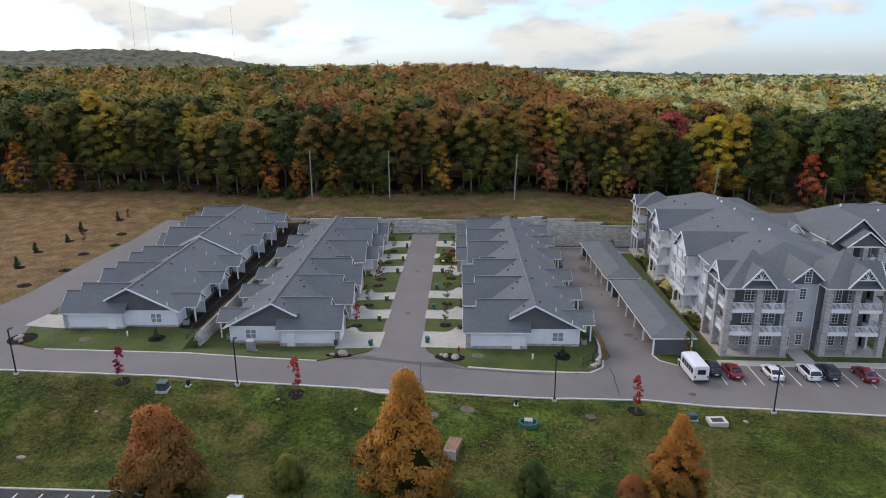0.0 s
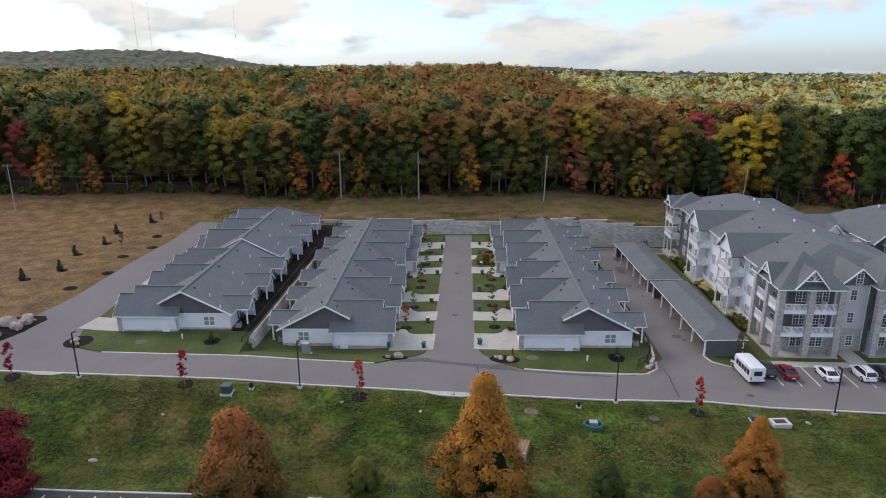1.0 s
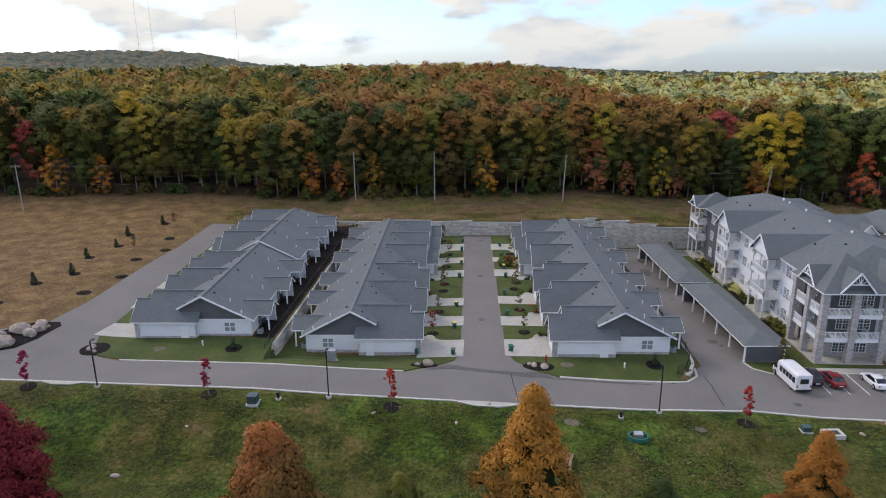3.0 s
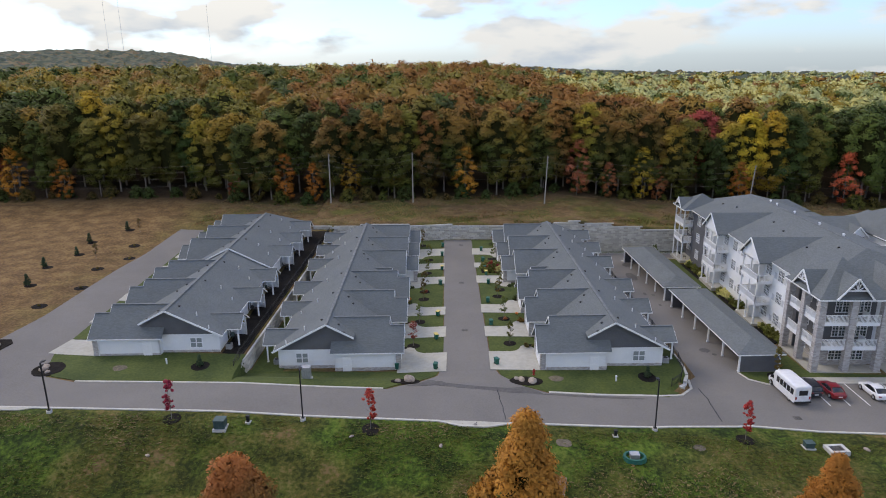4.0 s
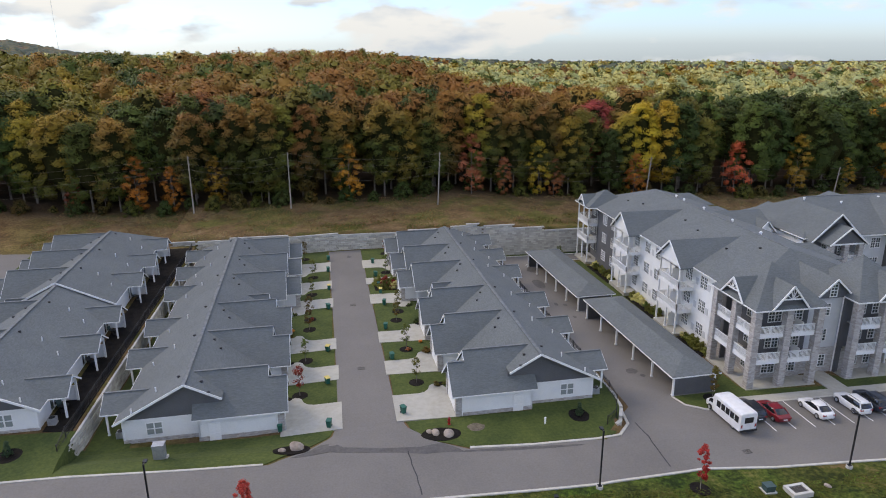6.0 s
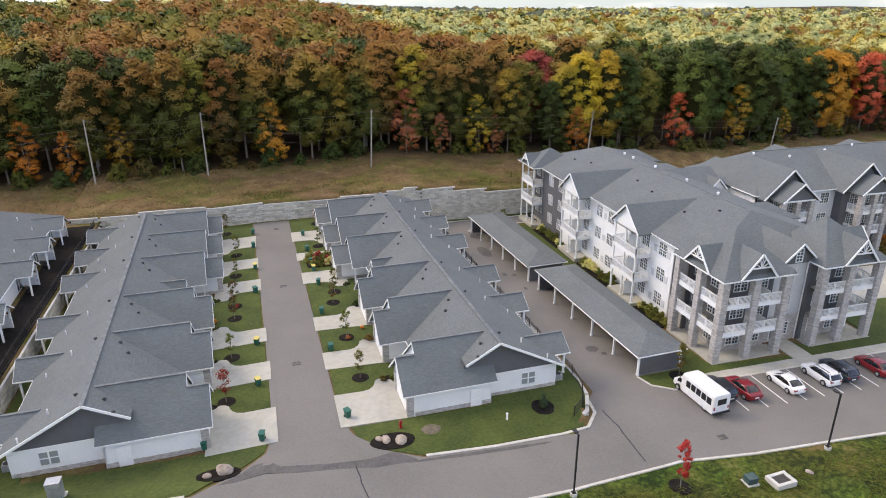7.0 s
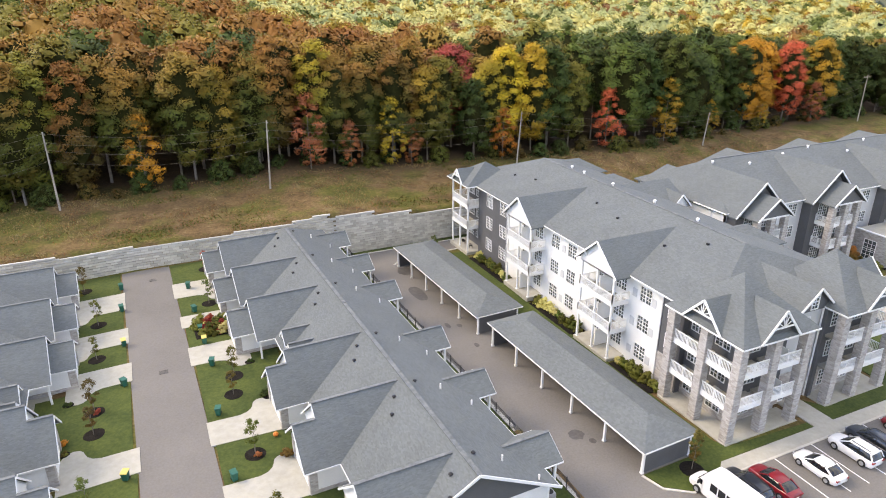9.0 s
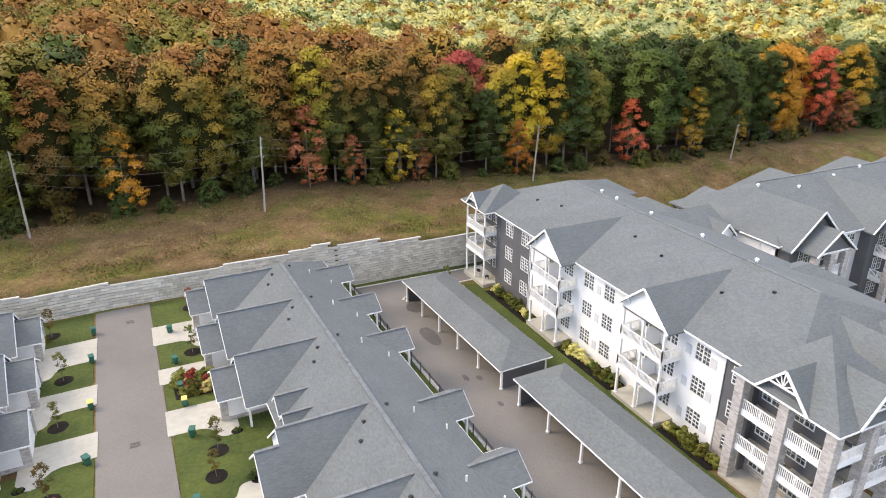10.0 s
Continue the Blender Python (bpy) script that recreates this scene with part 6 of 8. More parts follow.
# ---------- carports ----------
def carport(x0, x1, y0, y1, z, zn):
    t = thing("carport", x0, y0, z, 2.6, "open carport with a grey shingle hip roof on white posts", "carport", "carports")
    w, d = x1 - x0, y1 - y0
    E, R = 2.75, 3.85
    a, b, c, e = (-0.4, -0.4, E), (w + 0.4, -0.4, E), (w + 0.4, d + 0.4, E), (-0.4, d + 0.4, E)
    r0, r1 = (w / 2, 3.0, R), (w / 2, d - 3.0, R)
    for pts in ([a, b, r0], [b, c, r1, r0], [c, e, r1], [e, a, r0, r1]):
        plate_roof(t, pts, "roof_slope", 0.14)
    eave_line(t, [a, b, c, e, a], 0.15)
    bm = bmesh.new()
    bx(bm, 0, w, 0, d, E - 0.24, E - 0.16)
    part("ceiling", bm, M_POLE, t, "bare timber ceiling")
    n = 6
    for k in range(n):
        v = 0.12 + (d - 0.24) * k / (n - 1)
        for u in (0.12, w - 0.12):
            bm = bmesh.new()
            bx(bm, u - 0.11, u + 0.11, v - 0.11, v + 0.11, -0.5 - (z - zn), E - 0.2)
            bx(bm, u - 0.16, u + 0.16, v - 0.16, v + 0.16, -0.5 - (z - zn), 0.12 - (z - zn) * v / d)
            part("post", bm, M_TRIM, t)
    for v in (0.05, d - 0.2):
        bm = bmesh.new()
        bx(bm, 0.23, w - 0.23, v, v + 0.15, -0.7, E - 0.2)
        part("end_panel", bm, M_GREY, t)
    bm = bmesh.new()
    bx(bm, w - 0.1, w + 0.02, 0.23, d - 0.23, -0.7, E - 0.2)
    part("back_panel", bm, M_GREY, t)
    return t


carport(26.4, 32.3, 93.6, 120.0, 2.0, 1.6)
carport(25.0, 31.1, 123.3, 148.8, 1.45, 1.0)


# ---------- vehicles ----------
def wheel(parent, x, y, r, w=0.22):
    bm = bmesh.new()
    tube(bm, (x - w / 2, y, r), (x + w / 2, y, r), r, r, 16)
    tyre = part("wheel", bm, M_RUBBER, parent)
    bm = bmesh.new()
    s = 1 if x > 0 else -1
    tube(bm, (x + s * (w / 2 - 0.02), y, r), (x + s * (w / 2 + 0.02), y, r), r * 0.62, r * 0.58, 12)
    part("rim", bm, M_STEEL, tyre, "grey alloy rim")


def loft(bm, stations):
    """Skins rings of (y, list of (x, z)) into one body."""
    rings = [[bm.verts.new((x, y, z)) for x, z in prof] for y, prof in stations]
    n = len(rings[0])
    for a, b in zip(rings, rings[1:]):
        for i in range(n):
            bm.faces.new((a[i], a[(i + 1) % n], b[(i + 1) % n], b[i]))
    bm.faces.new(rings[0][::-1])
    bm.faces.new(rings[-1])


def smooth_part(ob, angle=35):
    for p in ob.data.polygons:
        p.use_smooth = True
    ob.data.set_sharp_from_angle(angle=radians(angle))
    return ob


def car(x, y, rz, mat, label, suv=False, L=4.6, W=1.78):
    """Nose towards +y. The lower body, the glazed cabin and the roof are lofted apart."""
    t = thing("car", x, y, ground_z(x, y) + 0.055, rz, label, "car", "parked cars")
    h, f = W / 2, L / 2
    belt, roof = (1.08, 1.70) if suv else (0.95, 1.45)
    hood = 1.02 if suv else 0.86

    def ring(w, z0, z1):
        return [(-w * 0.90, z0), (w * 0.90, z0), (w * 0.98, z0 + 0.14), (w, z0 + (z1 - z0) * 0.5), (w * 0.985, z1 - 0.16), (w * 0.93, z1 - 0.04), (w * 0.80, z1),
                (-w * 0.80, z1), (-w * 0.93, z1 - 0.04), (-w * 0.985, z1 - 0.16), (-w, z0 + (z1 - z0) * 0.5), (-w * 0.98, z0 + 0.14)]
    tail = belt + (0.0 if suv else 0.06)
    bm = bmesh.new()
    loft(bm, [(-f, ring(h * 0.74, 0.45, tail - 0.20)), (-f + 0.07, ring(h * 0.86, 0.34, tail - 0.07)), (-f + 0.22, ring(h * 0.94, 0.27, tail)), (-f + 0.6, ring(h * 0.99, 0.22, tail + 0.01)), (-f + 1.3, ring(h, 0.2, belt)), (0.0, ring(h, 0.19, belt - 0.02)),
              (f - 1.6, ring(h, 0.2, belt - 0.02)), (f - 1.15, ring(h * 0.995, 0.21, hood + 0.04)), (f - 0.7, ring(h * 0.97, 0.22, hood)), (f - 0.35, ring(h * 0.92, 0.24, hood - 0.07)), (f - 0.12, ring(h * 0.82, 0.29, hood - 0.17)), (f, ring(h * 0.64, 0.36, hood - 0.27))])
    smooth_part(part("body", bm, mat, t), 50)
    back = -f + (0.10 if suv else 0.42)
    front = f - 1.12
    ra, rb = back + (0.42 if suv else 0.95), front - 0.95

    def cab(w0, w1, z1):
        return [(-h * w0, belt - 0.05), (h * w0, belt - 0.05), (h * (w0 * 0.35 + w1 * 0.65), belt + (z1 - belt) * 0.75), (h * w1 * 0.9, z1), (-h * w1 * 0.9, z1), (-h * (w0 * 0.35 + w1 * 0.65), belt + (z1 - belt) * 0.75)]
    bm = bmesh.new()
    loft(bm, [(back, cab(0.84, 0.80, belt + 0.02)), ((back + ra) / 2, cab(0.90, 0.77, belt + (roof - belt) * 0.60)), (ra, cab(0.93, 0.75, roof - 0.05)), ((ra + rb) / 2, cab(0.94, 0.76, roof - 0.02)), (rb, cab(0.93, 0.75, roof - 0.06)),
              ((front + rb) / 2, cab(0.90, 0.78, belt + (roof - belt) * 0.52)), (front, cab(0.84, 0.80, belt + 0.0))])
    smooth_part(part("glazing", bm, M_CARGLASS, t, "dark tinted car windows"), 30)
    bm = bmesh.new()

    def lid(w, z):
        return [(-h * w, z - 0.10), (h * w, z - 0.10), (h * w * 0.96, z - 0.03), (h * w * 0.7, z + 0.02), (-h * w * 0.7, z + 0.02), (-h * w * 0.96, z - 0.03)]
    loft(bm, [(ra - 0.12, lid(0.72, roof - 0.07)), (ra + 0.25, lid(0.77, roof - 0.01)), ((ra + rb) / 2, lid(0.78, roof + 0.01)), (rb - 0.2, lid(0.77, roof - 0.01)), (rb + 0.1, lid(0.72, roof - 0.07))])
    smooth_part(part("roof", bm, mat, t), 40)
    for s in (-1, 1):
        for yy, zz, y2, w in ((ra, roof - 0.06, back + 0.05, 0.20), (rb, roof - 0.06, front - 0.02, 0.09)):
            bm = bmesh.new()
            beam(bm, (s * h * 0.76, yy, zz), (s * h * 0.88, y2, belt - 0.02), 0.07, w)
            part("pillar", bm, mat, t)
        bm = bmesh.new()
        beam(bm, (s * h * 0.78, (ra + rb) / 2, roof - 0.05), (s * h * 0.955, (ra + rb) / 2, belt - 0.02), 0.05, 0.09)
        part("pillar", bm, M_BLACK, t)
        if suv:
            bm = bmesh.new()
            beam(bm, (s * h * 0.62, ra + 0.1, roof + 0.07), (s * h * 0.62, rb - 0.1, roof + 0.07), 0.04, 0.05)
            part("roof_rail", bm, M_BLACK, t)
    r = 0.37 if suv else 0.34
    for s in (-1, 1):
        for yy in (-f + 0.95, f - 0.92):
            wheel(t, s * (h - 0.07), yy, r)
        bm = bmesh.new()
        bx(bm, s * h * 0.48, s * h * 0.88, -f + 0.0, -f + 0.2, tail - 0.30, tail - 0.13)
        part("tail_light", bm, M_TAIL, t, "red tail light")
        bm = bmesh.new()
        bx(bm, s * h * 0.45, s * h * 0.80, f - 0.3, f - 0.05, hood - 0.28, hood - 0.16)
        part("headlight", bm, M_STEEL, t)
        bm = bmesh.new()
        ball(bm, (s * (h + 0.07), front - 0.45, belt + 0.06), 0.11, 1.0, 0.6, 0.7)
        part("mirror", bm, mat, t)
    bm = bmesh.new()
    bx(bm, -0.26, 0.26, -f - 0.02, -f + 0.1, 0.55, 0.69)
    part("number_plate", bm, M_TRIM, t, "pale number plate")
    return t


car(33.2, 88.1, 1, M_CARBLACK, "black car parked beside a white shuttle bus", True)
car(35.9, 87.5, 1, M_CARRED, "red sedan parked beside a black car")
car(41.3, 87.2, 1, M_CARWHITE, "white sedan parked with free bays on both sides")
car(46.3, 87.4, 1, M_CARWHITE, "white sport utility car with roof rails", True)
car(49.0, 87.6, -1, M_CARBLUE, "dark blue estate car parked beside a white one", True)
car(-24.2, 54.9, 0, M_CARWHITE, "white car parked below the grassy bank", True)
car(53.9, 87.3, 0, M_CARRED, "red sedan parked near the lawn")


def shuttle_bus(x, y, rz):
    t = thing("shuttle_bus", x, y, ground_z(x, y) + 0.055, rz, "white shuttle bus with dark windows parked by the kerb", "bus")
    bm = bmesh.new()
    def ring(w, z0, z1):
        return [(-w, z0), (w, z0), (w, z1 - 0.25), (w * 0.9, z1 - 0.05), (w * 0.6, z1), (-w * 0.6, z1), (-w * 0.9, z1 - 0.05), (-w, z1 - 0.25)]
    loft(bm, [(-3.5, ring(1.1, 0.45, 2.75)), (-3.4, ring(1.15, 0.4, 2.85)), (1.3, ring(1.15, 0.4, 2.85)), (1.9, ring(1.1, 0.4, 2.75)), (2.2, ring(0.98, 0.4, 2.35))])
    part("body", bm, M_CARWHITE, t)
    bm = bmesh.new()
    loft(bm, [(2.0, ring(0.98, 0.35, 2.2)), (2.45, ring(0.97, 0.35, 1.95)), (2.9, ring(0.97, 0.35, 1.3)), (3.5, ring(0.92, 0.38, 1.15)), (3.75, ring(0.8, 0.45, 0.95))])
    part("bonnet", bm, M_CARWHITE, t)
    bm = bmesh.new()
    beam(bm, (-0.0, 2.44, 2.02), (0.0, 2.86, 1.36), 1.6, 0.08)
    part("windscreen", bm, M_CARGLASS, t)
    for s in (-1, 1):
        for k in range(5):
            bm = bmesh.new()
            y0 = -3.1 + k * 0.88
            bx(bm, s * 1.13, s * 1.165, y0, y0 + 0.74, 1.4, 2.25)
            part("side_window", bm, M_CARGLASS, t, "dark tinted window")
        bm = bmesh.new()
        bx(bm, s * 0.95, s * 1.0, 1.95, 2.55, 1.2, 1.75)
        part("door_window", bm, M_CARGLASS, t, "dark tinted window")
        for yy in (-2.1, 2.6):
            wheel(t, s * 0.98, yy, 0.4, 0.28)
        bm = bmesh.new()
        bx(bm, s * 0.85, s * 1.05, -3.53, -3.48, 0.9, 1.3)
        part("tail_light", bm, M_TAIL, t, "red tail light")
        bm = bmesh.new()
        bx(bm, s * 1.0, s * 1.35, 2.35, 2.45, 1.35, 1.75)
        part("mirror", bm, M_BLACK, t)
    bm = bmesh.new()
    bx(bm, -0.6, 0.6, -3.53, -3.48, 1.5, 2.25)
    part("rear_window", bm, M_CARGLASS, t, "dark tinted window")
    bm = bmesh.new()
    bx(bm, -1.15, 1.15, -3.7, -3.45, 0.42, 0.58)
    part("bumper", bm, M_RUBBER, t)
    return t


shuttle_bus(30.4, 87.5, 4).scale = (0.93, 0.93, 0.91)


# ---------- lamps, poles, boxes ----------
def street_lamp(x, y, rz):
    z = ground_z(x, y)
    t = thing("street_lamp", x, y, z, rz, "slim black street lamp on a concrete foot", "street lamp", "street lamps")
    bm = bmesh.new()
    tube(bm, (0, 0, -0.3), (0, 0, 0.28), 0.34, 0.32, 14)
    part("foot", bm, M_CAP, t)
    bm = bmesh.new()
    bx(bm, -0.065, 0.065, -0.065, 0.065, 0.28, 6.3)
    bx(bm, -0.18, 0.18, -0.18, 0.18, 0.28, 0.36)
    part("pole", bm, M_BLACK, t)
    bm = bmesh.new()
    bx(bm, -0.05, 0.05, 0.05, 0.35, 6.16, 6.26)
    bx(bm, -0.17, 0.17, 0.3, 0.8, 6.16, 6.28)
    part("head", bm, M_BLACK, t)
    bm = bmesh.new()
    bx(bm, -0.13, 0.13, 0.36, 0.75, 6.13, 6.16)
    part("lens", bm, M_PIPE, t)


for x, y in ((-59.8, 75.9), (-30.4, 75.5), (9.9, 76.4), (37.3, 76.8)):
    street_lamp(x, y, 0)


def utility_pole(x, y, h, arms, lean=0.0):
    z = ground_z(x, y)
    t = thing("utility_pole", x, y, z - 0.3, 0, "weathered wooden utility pole before the woods", "utility pole", "utility poles")
    bm = bmesh.new()
    tube(bm, (0, 0, 0), (lean, 0, h), 0.18, 0.11, 9)
    part("pole", bm, M_POLE, t)
    for k, a in enumerate(arms):
        bm = bmesh.new()
        if a > 0:
            beam(bm, (lean - a, 0, h - 0.6 - k * 1.4), (lean + a, 0, h - 0.6 - k * 1.4), 0.12, 0.14)
        for q in ((-a, -a * 0.5, a * 0.5, a) if a > 0 else (0.2,)):
            tube(bm, (lean + q, 0, h - 0.55 - k * 1.4), (lean + q, 0, h - 0.25 - k * 1.4), 0.06, 0.05, 6)
        part("crossarm" if a > 0 else "insulator", bm, M_POLE, t)
    return Vector((x + lean, y, z - 0.3 + h))


poles = [utility_pole(-129.5, 164.6, 12.5, (1.2, 0)), utility_pole(-45.2, 176.5, 13.2, (0, 0)), utility_pole(-24.0, 176.8, 13.2, (0, 0, 0)), utility_pole(9.5, 174.5, 12.6, (0, 0, 0), 0.5),
         utility_pole(62.0, 177.0, 11.4, (0, 0), 0.8), utility_pole(113.0, 175.5, 8.2, (0, 0), 0.8), utility_pole(173.0, 178.5, 13.0, (1.3, 0))]
for a, b in zip(poles, poles[1:]):
    for dz, sag in ((-0.3, 1.4), (-1.7, 1.5), (-2.9, 1.7), (-4.6, 1.9)):
        cu = bpy.data.curves.new("power_line", "CURVE")
        cu.dimensions, cu.bevel_depth, cu.bevel_resolution = "3D", 0.011, 0
        sp = cu.splines.new("POLY")
        sp.points.add(14)
        for i in range(15):
            f = i / 14
            p = a.lerp(b, f)
            sp.points[i].co = (p.x, p.y, p.z + dz - sag * 4 * f * (1 - f), 1)
        cu.materials.append(M_POLE)
        tagged(new("power_line", cu), "thin sagging power line between wooden poles", "power line", "power lines")


def cabinet_box(x, y, w, d, h, mat, label, name="utility_box", cat="utility box", rz=0):
    t = thing(name, x, y, ground_z(x, y), rz, label, cat)
    bm = bmesh.new()
    bx(bm, -w / 2 - 0.15, w / 2 + 0.15, -d / 2 - 0.15, d / 2 + 0.15, -0.3, 0.12)
    part("pad", bm, M_CAP, t)
    bm = bmesh.new()
    v = bx(bm, -w / 2, w / 2, -d / 2, d / 2, 0.12, h - 0.03)
    bx(bm, -w / 2 - 0.04, w / 2 + 0.04, -d / 2 - 0.04, d / 2 + 0.04, h - 0.12, h)
    part("cabinet", bm, mat, t)
    bm = bmesh.new()
    bx(bm, -w / 2 + 0.06, -0.02, -d / 2 - 0.02, -d / 2, 0.2, h - 0.2)
    bx(bm, 0.02, w / 2 - 0.06, -d / 2 - 0.02, -d / 2, 0.2, h - 0.2)
    part("door", bm, mat, t)


cabinet_box(-39.2, 73.6, 1.15, 1.1, 1.15, M_GREENBOX, "green enamelled transformer cabinet on a concrete pad")
cabinet_box(-32.4, 86.6, 1.1, 0.9, 1.8, M_STEEL, "pale grey electric cabinet on a concrete pad")
cabinet_box(26.6, 74.6, 0.95, 0.8, 0.75, M_GREENBOX, "small dark green cable cabinet in the grass")
cabinet_box(-36.4, 74.6, 0.3, 0.3, 0.9, M_BLACK, "small black service pedestal by the kerb")
cabinet_box(5.0, 74.8, 0.3, 0.3, 0.8, M_BLACK, "small black service pedestal by the kerb")


def drain_box(x, y):
    t = thing("drain_box", x, y, ground_z(x, y), 4, "square concrete drain box with an iron grate", "drain box")
    bm = bmesh.new()
    for a, b, c, d in ((-1.1, 1.1, -0.8, -0.5), (-1.1, 1.1, 0.5, 0.8), (-1.1, -0.75, -0.5, 0.5), (0.75, 1.1, -0.5, 0.5)):
        bx(bm, a, b, c, d, -0.6, 0.5)
    part("frame", bm, M_CAP, t)
    bm = bmesh.new()
    for k in range(9):
        bx(bm, -0.7 + k * 0.165, -0.64 + k * 0.165, -0.5, 0.5, 0.36, 0.44)
    bx(bm, -0.75, 0.75, -0.5, 0.5, 0.2, 0.24)
    part("grate", bm, M_STAIN, t)


drain_box(29.4, 74.0)


def meadow_inlet(x, y):
    t = thing("pond_inlet", x, y, ground_z(x, y), 0, "teal plastic inlet ring with a small hatch in the grass", "drain inlet")
    bm = bmesh.new()
    n = 16
    rings = [[bm.verts.new((math.cos(k * 2 * math.pi / n) * r * 1.2, math.sin(k * 2 * math.pi / n) * r, z)) for k in range(n)] for r, z in ((1.1, -0.1), (1.0, 0.35), (0.8, 0.35), (0.75, -0.1))]
    for a, b in zip(rings, rings[1:]):
        for k in range(n):
            bm.faces.new((a[k], a[(k + 1) % n], b[(k + 1) % n], b[k]))
    part("ring", bm, M_BIN, t)
    bm = bmesh.new()
    bx(bm, -0.5, 0.5, -0.3, 0.5, 0.0, 0.55)
    part("hatch", bm, M_STEEL, t)


meadow_inlet(6.3, 71.3)
tb = thing("timber_stack", -2.6, 66.6, ground_z(-2.6, 66.6), -14, "weathered red-brown timber box lying in the weeds", "timber stack")
for k in range(4):
    bm = bmesh.new()
    bx(bm, -0.75 + k * 0.38, -0.40 + k * 0.38, -1.5, 1.5, -0.2, 0.75)
    part("board", bm, M_WOOD, tb)
bm = bmesh.new()
bx(bm, -0.8, 0.8, -1.6, -1.5, -0.3, 0.85)
part("end_board", bm, M_CAP, tb)


def wheelie_bin(x, y, rz, lid=None, hue=M_BIN):
    t = thing("wheelie_bin", x, y, ground_z(x, y) + 0.13, rz, "green wheeled rubbish bin" + (" with a yellow lid" if lid else "") + " beside a driveway", "rubbish bin", "rubbish bins")
    t.matrix_basis = t.matrix_basis @ Matrix.Scale(0.8, 4)
    bm = bmesh.new()
    a = [bm.verts.new(p) for p in ((-0.26, -0.3, 0.05), (0.26, -0.3, 0.05), (0.26, 0.26, 0.05), (-0.26, 0.26, 0.05))]
    b = [bm.verts.new(p) for p in ((-0.33, -0.4, 1.02), (0.33, -0.4, 1.02), (0.33, 0.4, 1.02), (-0.33, 0.4, 1.02))]
    bm.faces.new(a[::-1])
    bm.faces.new(b)
    for i in range(4):
        bm.faces.new((a[i], a[(i + 1) % 4], b[(i + 1) % 4], b[i]))
    part("tub", bm, hue, t)
    bm = bmesh.new()
    slab(bm, [(-0.36, -0.44, 1.1), (0.36, -0.44, 1.1), (0.36, 0.46, 1.16), (-0.36, 0.46, 1.16)], 0.08)
    beam(bm, (-0.3, 0.5, 1.1), (0.3, 0.5, 1.1), 0.05, 0.05)
    part("lid", bm, lid or hue, t)
    for s in (-1, 1):
        bm = bmesh.new()
        tube(bm, (s * 0.26, 0.3, 0.13), (s * 0.34, 0.3, 0.13), 0.13, 0.13, 10)
        part("wheel", bm, M_RUBBER, t)


rb = random.Random(8)
for k, (y, lid) in enumerate(((92.0, None), (105.9, None), (116.0, None), (125.6, None), (131.0, M_YELLOW), (134.0, None), (139.8, None), (147.5, None))):
    wheelie_bin(-7.5 + rb.uniform(0, 0.6), y, rb.uniform(-30, 30), lid)
for k, (y, lid) in enumerate(((90.6, None), (100.6, M_YELLOW), (109.9, M_YELLOW), (125.4, None), (134.4, M_YELLOW), (144.0, None), (151.0, None))):
    wheelie_bin(-15.7 - rb.uniform(0, 0.5), y, rb.uniform(-30, 30), lid)
wheelie_bin(-21.0, 91.0, 0)
wheelie_bin(-64.5, 118.5, 20)
wheelie_bin(-63.3, 119.3, 5)


def white_marker(x, y):
    t = thing("cleanout_pipe", x, y, ground_z(x, y), 0, "short white plastic cleanout pipe in the lawn", "pipe", "cleanout pipes")
    bm = bmesh.new()
    tube(bm, (0, 0, -0.2), (0, 0, 0.75), 0.11, 0.11, 10)
    part("pipe", bm, M_PIPE, t)
    bm = bmesh.new()
    tube(bm, (0, 0, 0.75), (0, 0, 0.85), 0.14, 0.12, 10)
    part("cap", bm, M_PIPE, t)


for x, y in ((8.0, 87.6), (-51.3, 88.2)):
    white_marker(x, y)


def fire_hydrant(x, y):
    t = thing("fire_hydrant", x, y, ground_z(x, y) + 0.05, 20, "red fire hydrant on the lawn by the street", "fire hydrant")
    bm = bmesh.new()
    tube(bm, (0, 0, -0.1), (0, 0, 0.08), 0.2, 0.19, 12)
    tube(bm, (0, 0, 0.08), (0, 0, 0.72), 0.13, 0.12, 12)
    part("barrel", bm, M_TAIL, t)
    bm = bmesh.new()
    tube(bm, (0, 0, 0.72), (0, 0, 0.78), 0.17, 0.17, 12)
    tube(bm, (0, 0, 0.78), (0, 0, 0.95), 0.13, 0.05, 12)
    part("bonnet", bm, M_TAIL, t)
    for q in (-1, 1):
        bm = bmesh.new()
        tube(bm, (q * 0.1, 0, 0.55), (q * 0.24, 0, 0.55), 0.07, 0.07, 8)
        part("nozzle", bm, M_TAIL, t)


fire_hydrant(-2.6, 88.9)


def boulder(x, y, r, seed, parent_z=0.0):
    t = new("boulder")
    bm = bmesh.new()
    ball(bm, (0, 0, r * 0.35), r, 1.2, 0.9, 0.75, 2, 0.35, seed)
    bpy.data.objects.remove(t)
    ob = put("boulder", bm, M_ROCK)
    ob.matrix_basis = pose(x, y, ground_z(x, y) + 0.05 + parent_z, 0, 0, seed * 47)
    tagged(ob, "tan and grey boulder in a dark mulch bed", "boulder", "boulders")


def mulch_ring(x, y, r, seed=0, lift=0.115, sy=1.0):
    pts = [(x + r * math.cos(a) * (1 + 0.12 * noise.noise(Vector((seed, math.cos(a) * 2, math.sin(a) * 2)))), y + sy * r * math.sin(a) * (1 + 0.12 * noise.noise(Vector((seed + 5, math.cos(a) * 2, math.sin(a) * 2))))) for a in [k * math.pi / 8 for k in range(16)]]
    drape("mulch_bed", pts, M_MULCH, lift, "round bed of dark mulch", "mulch bed", kind="structure")


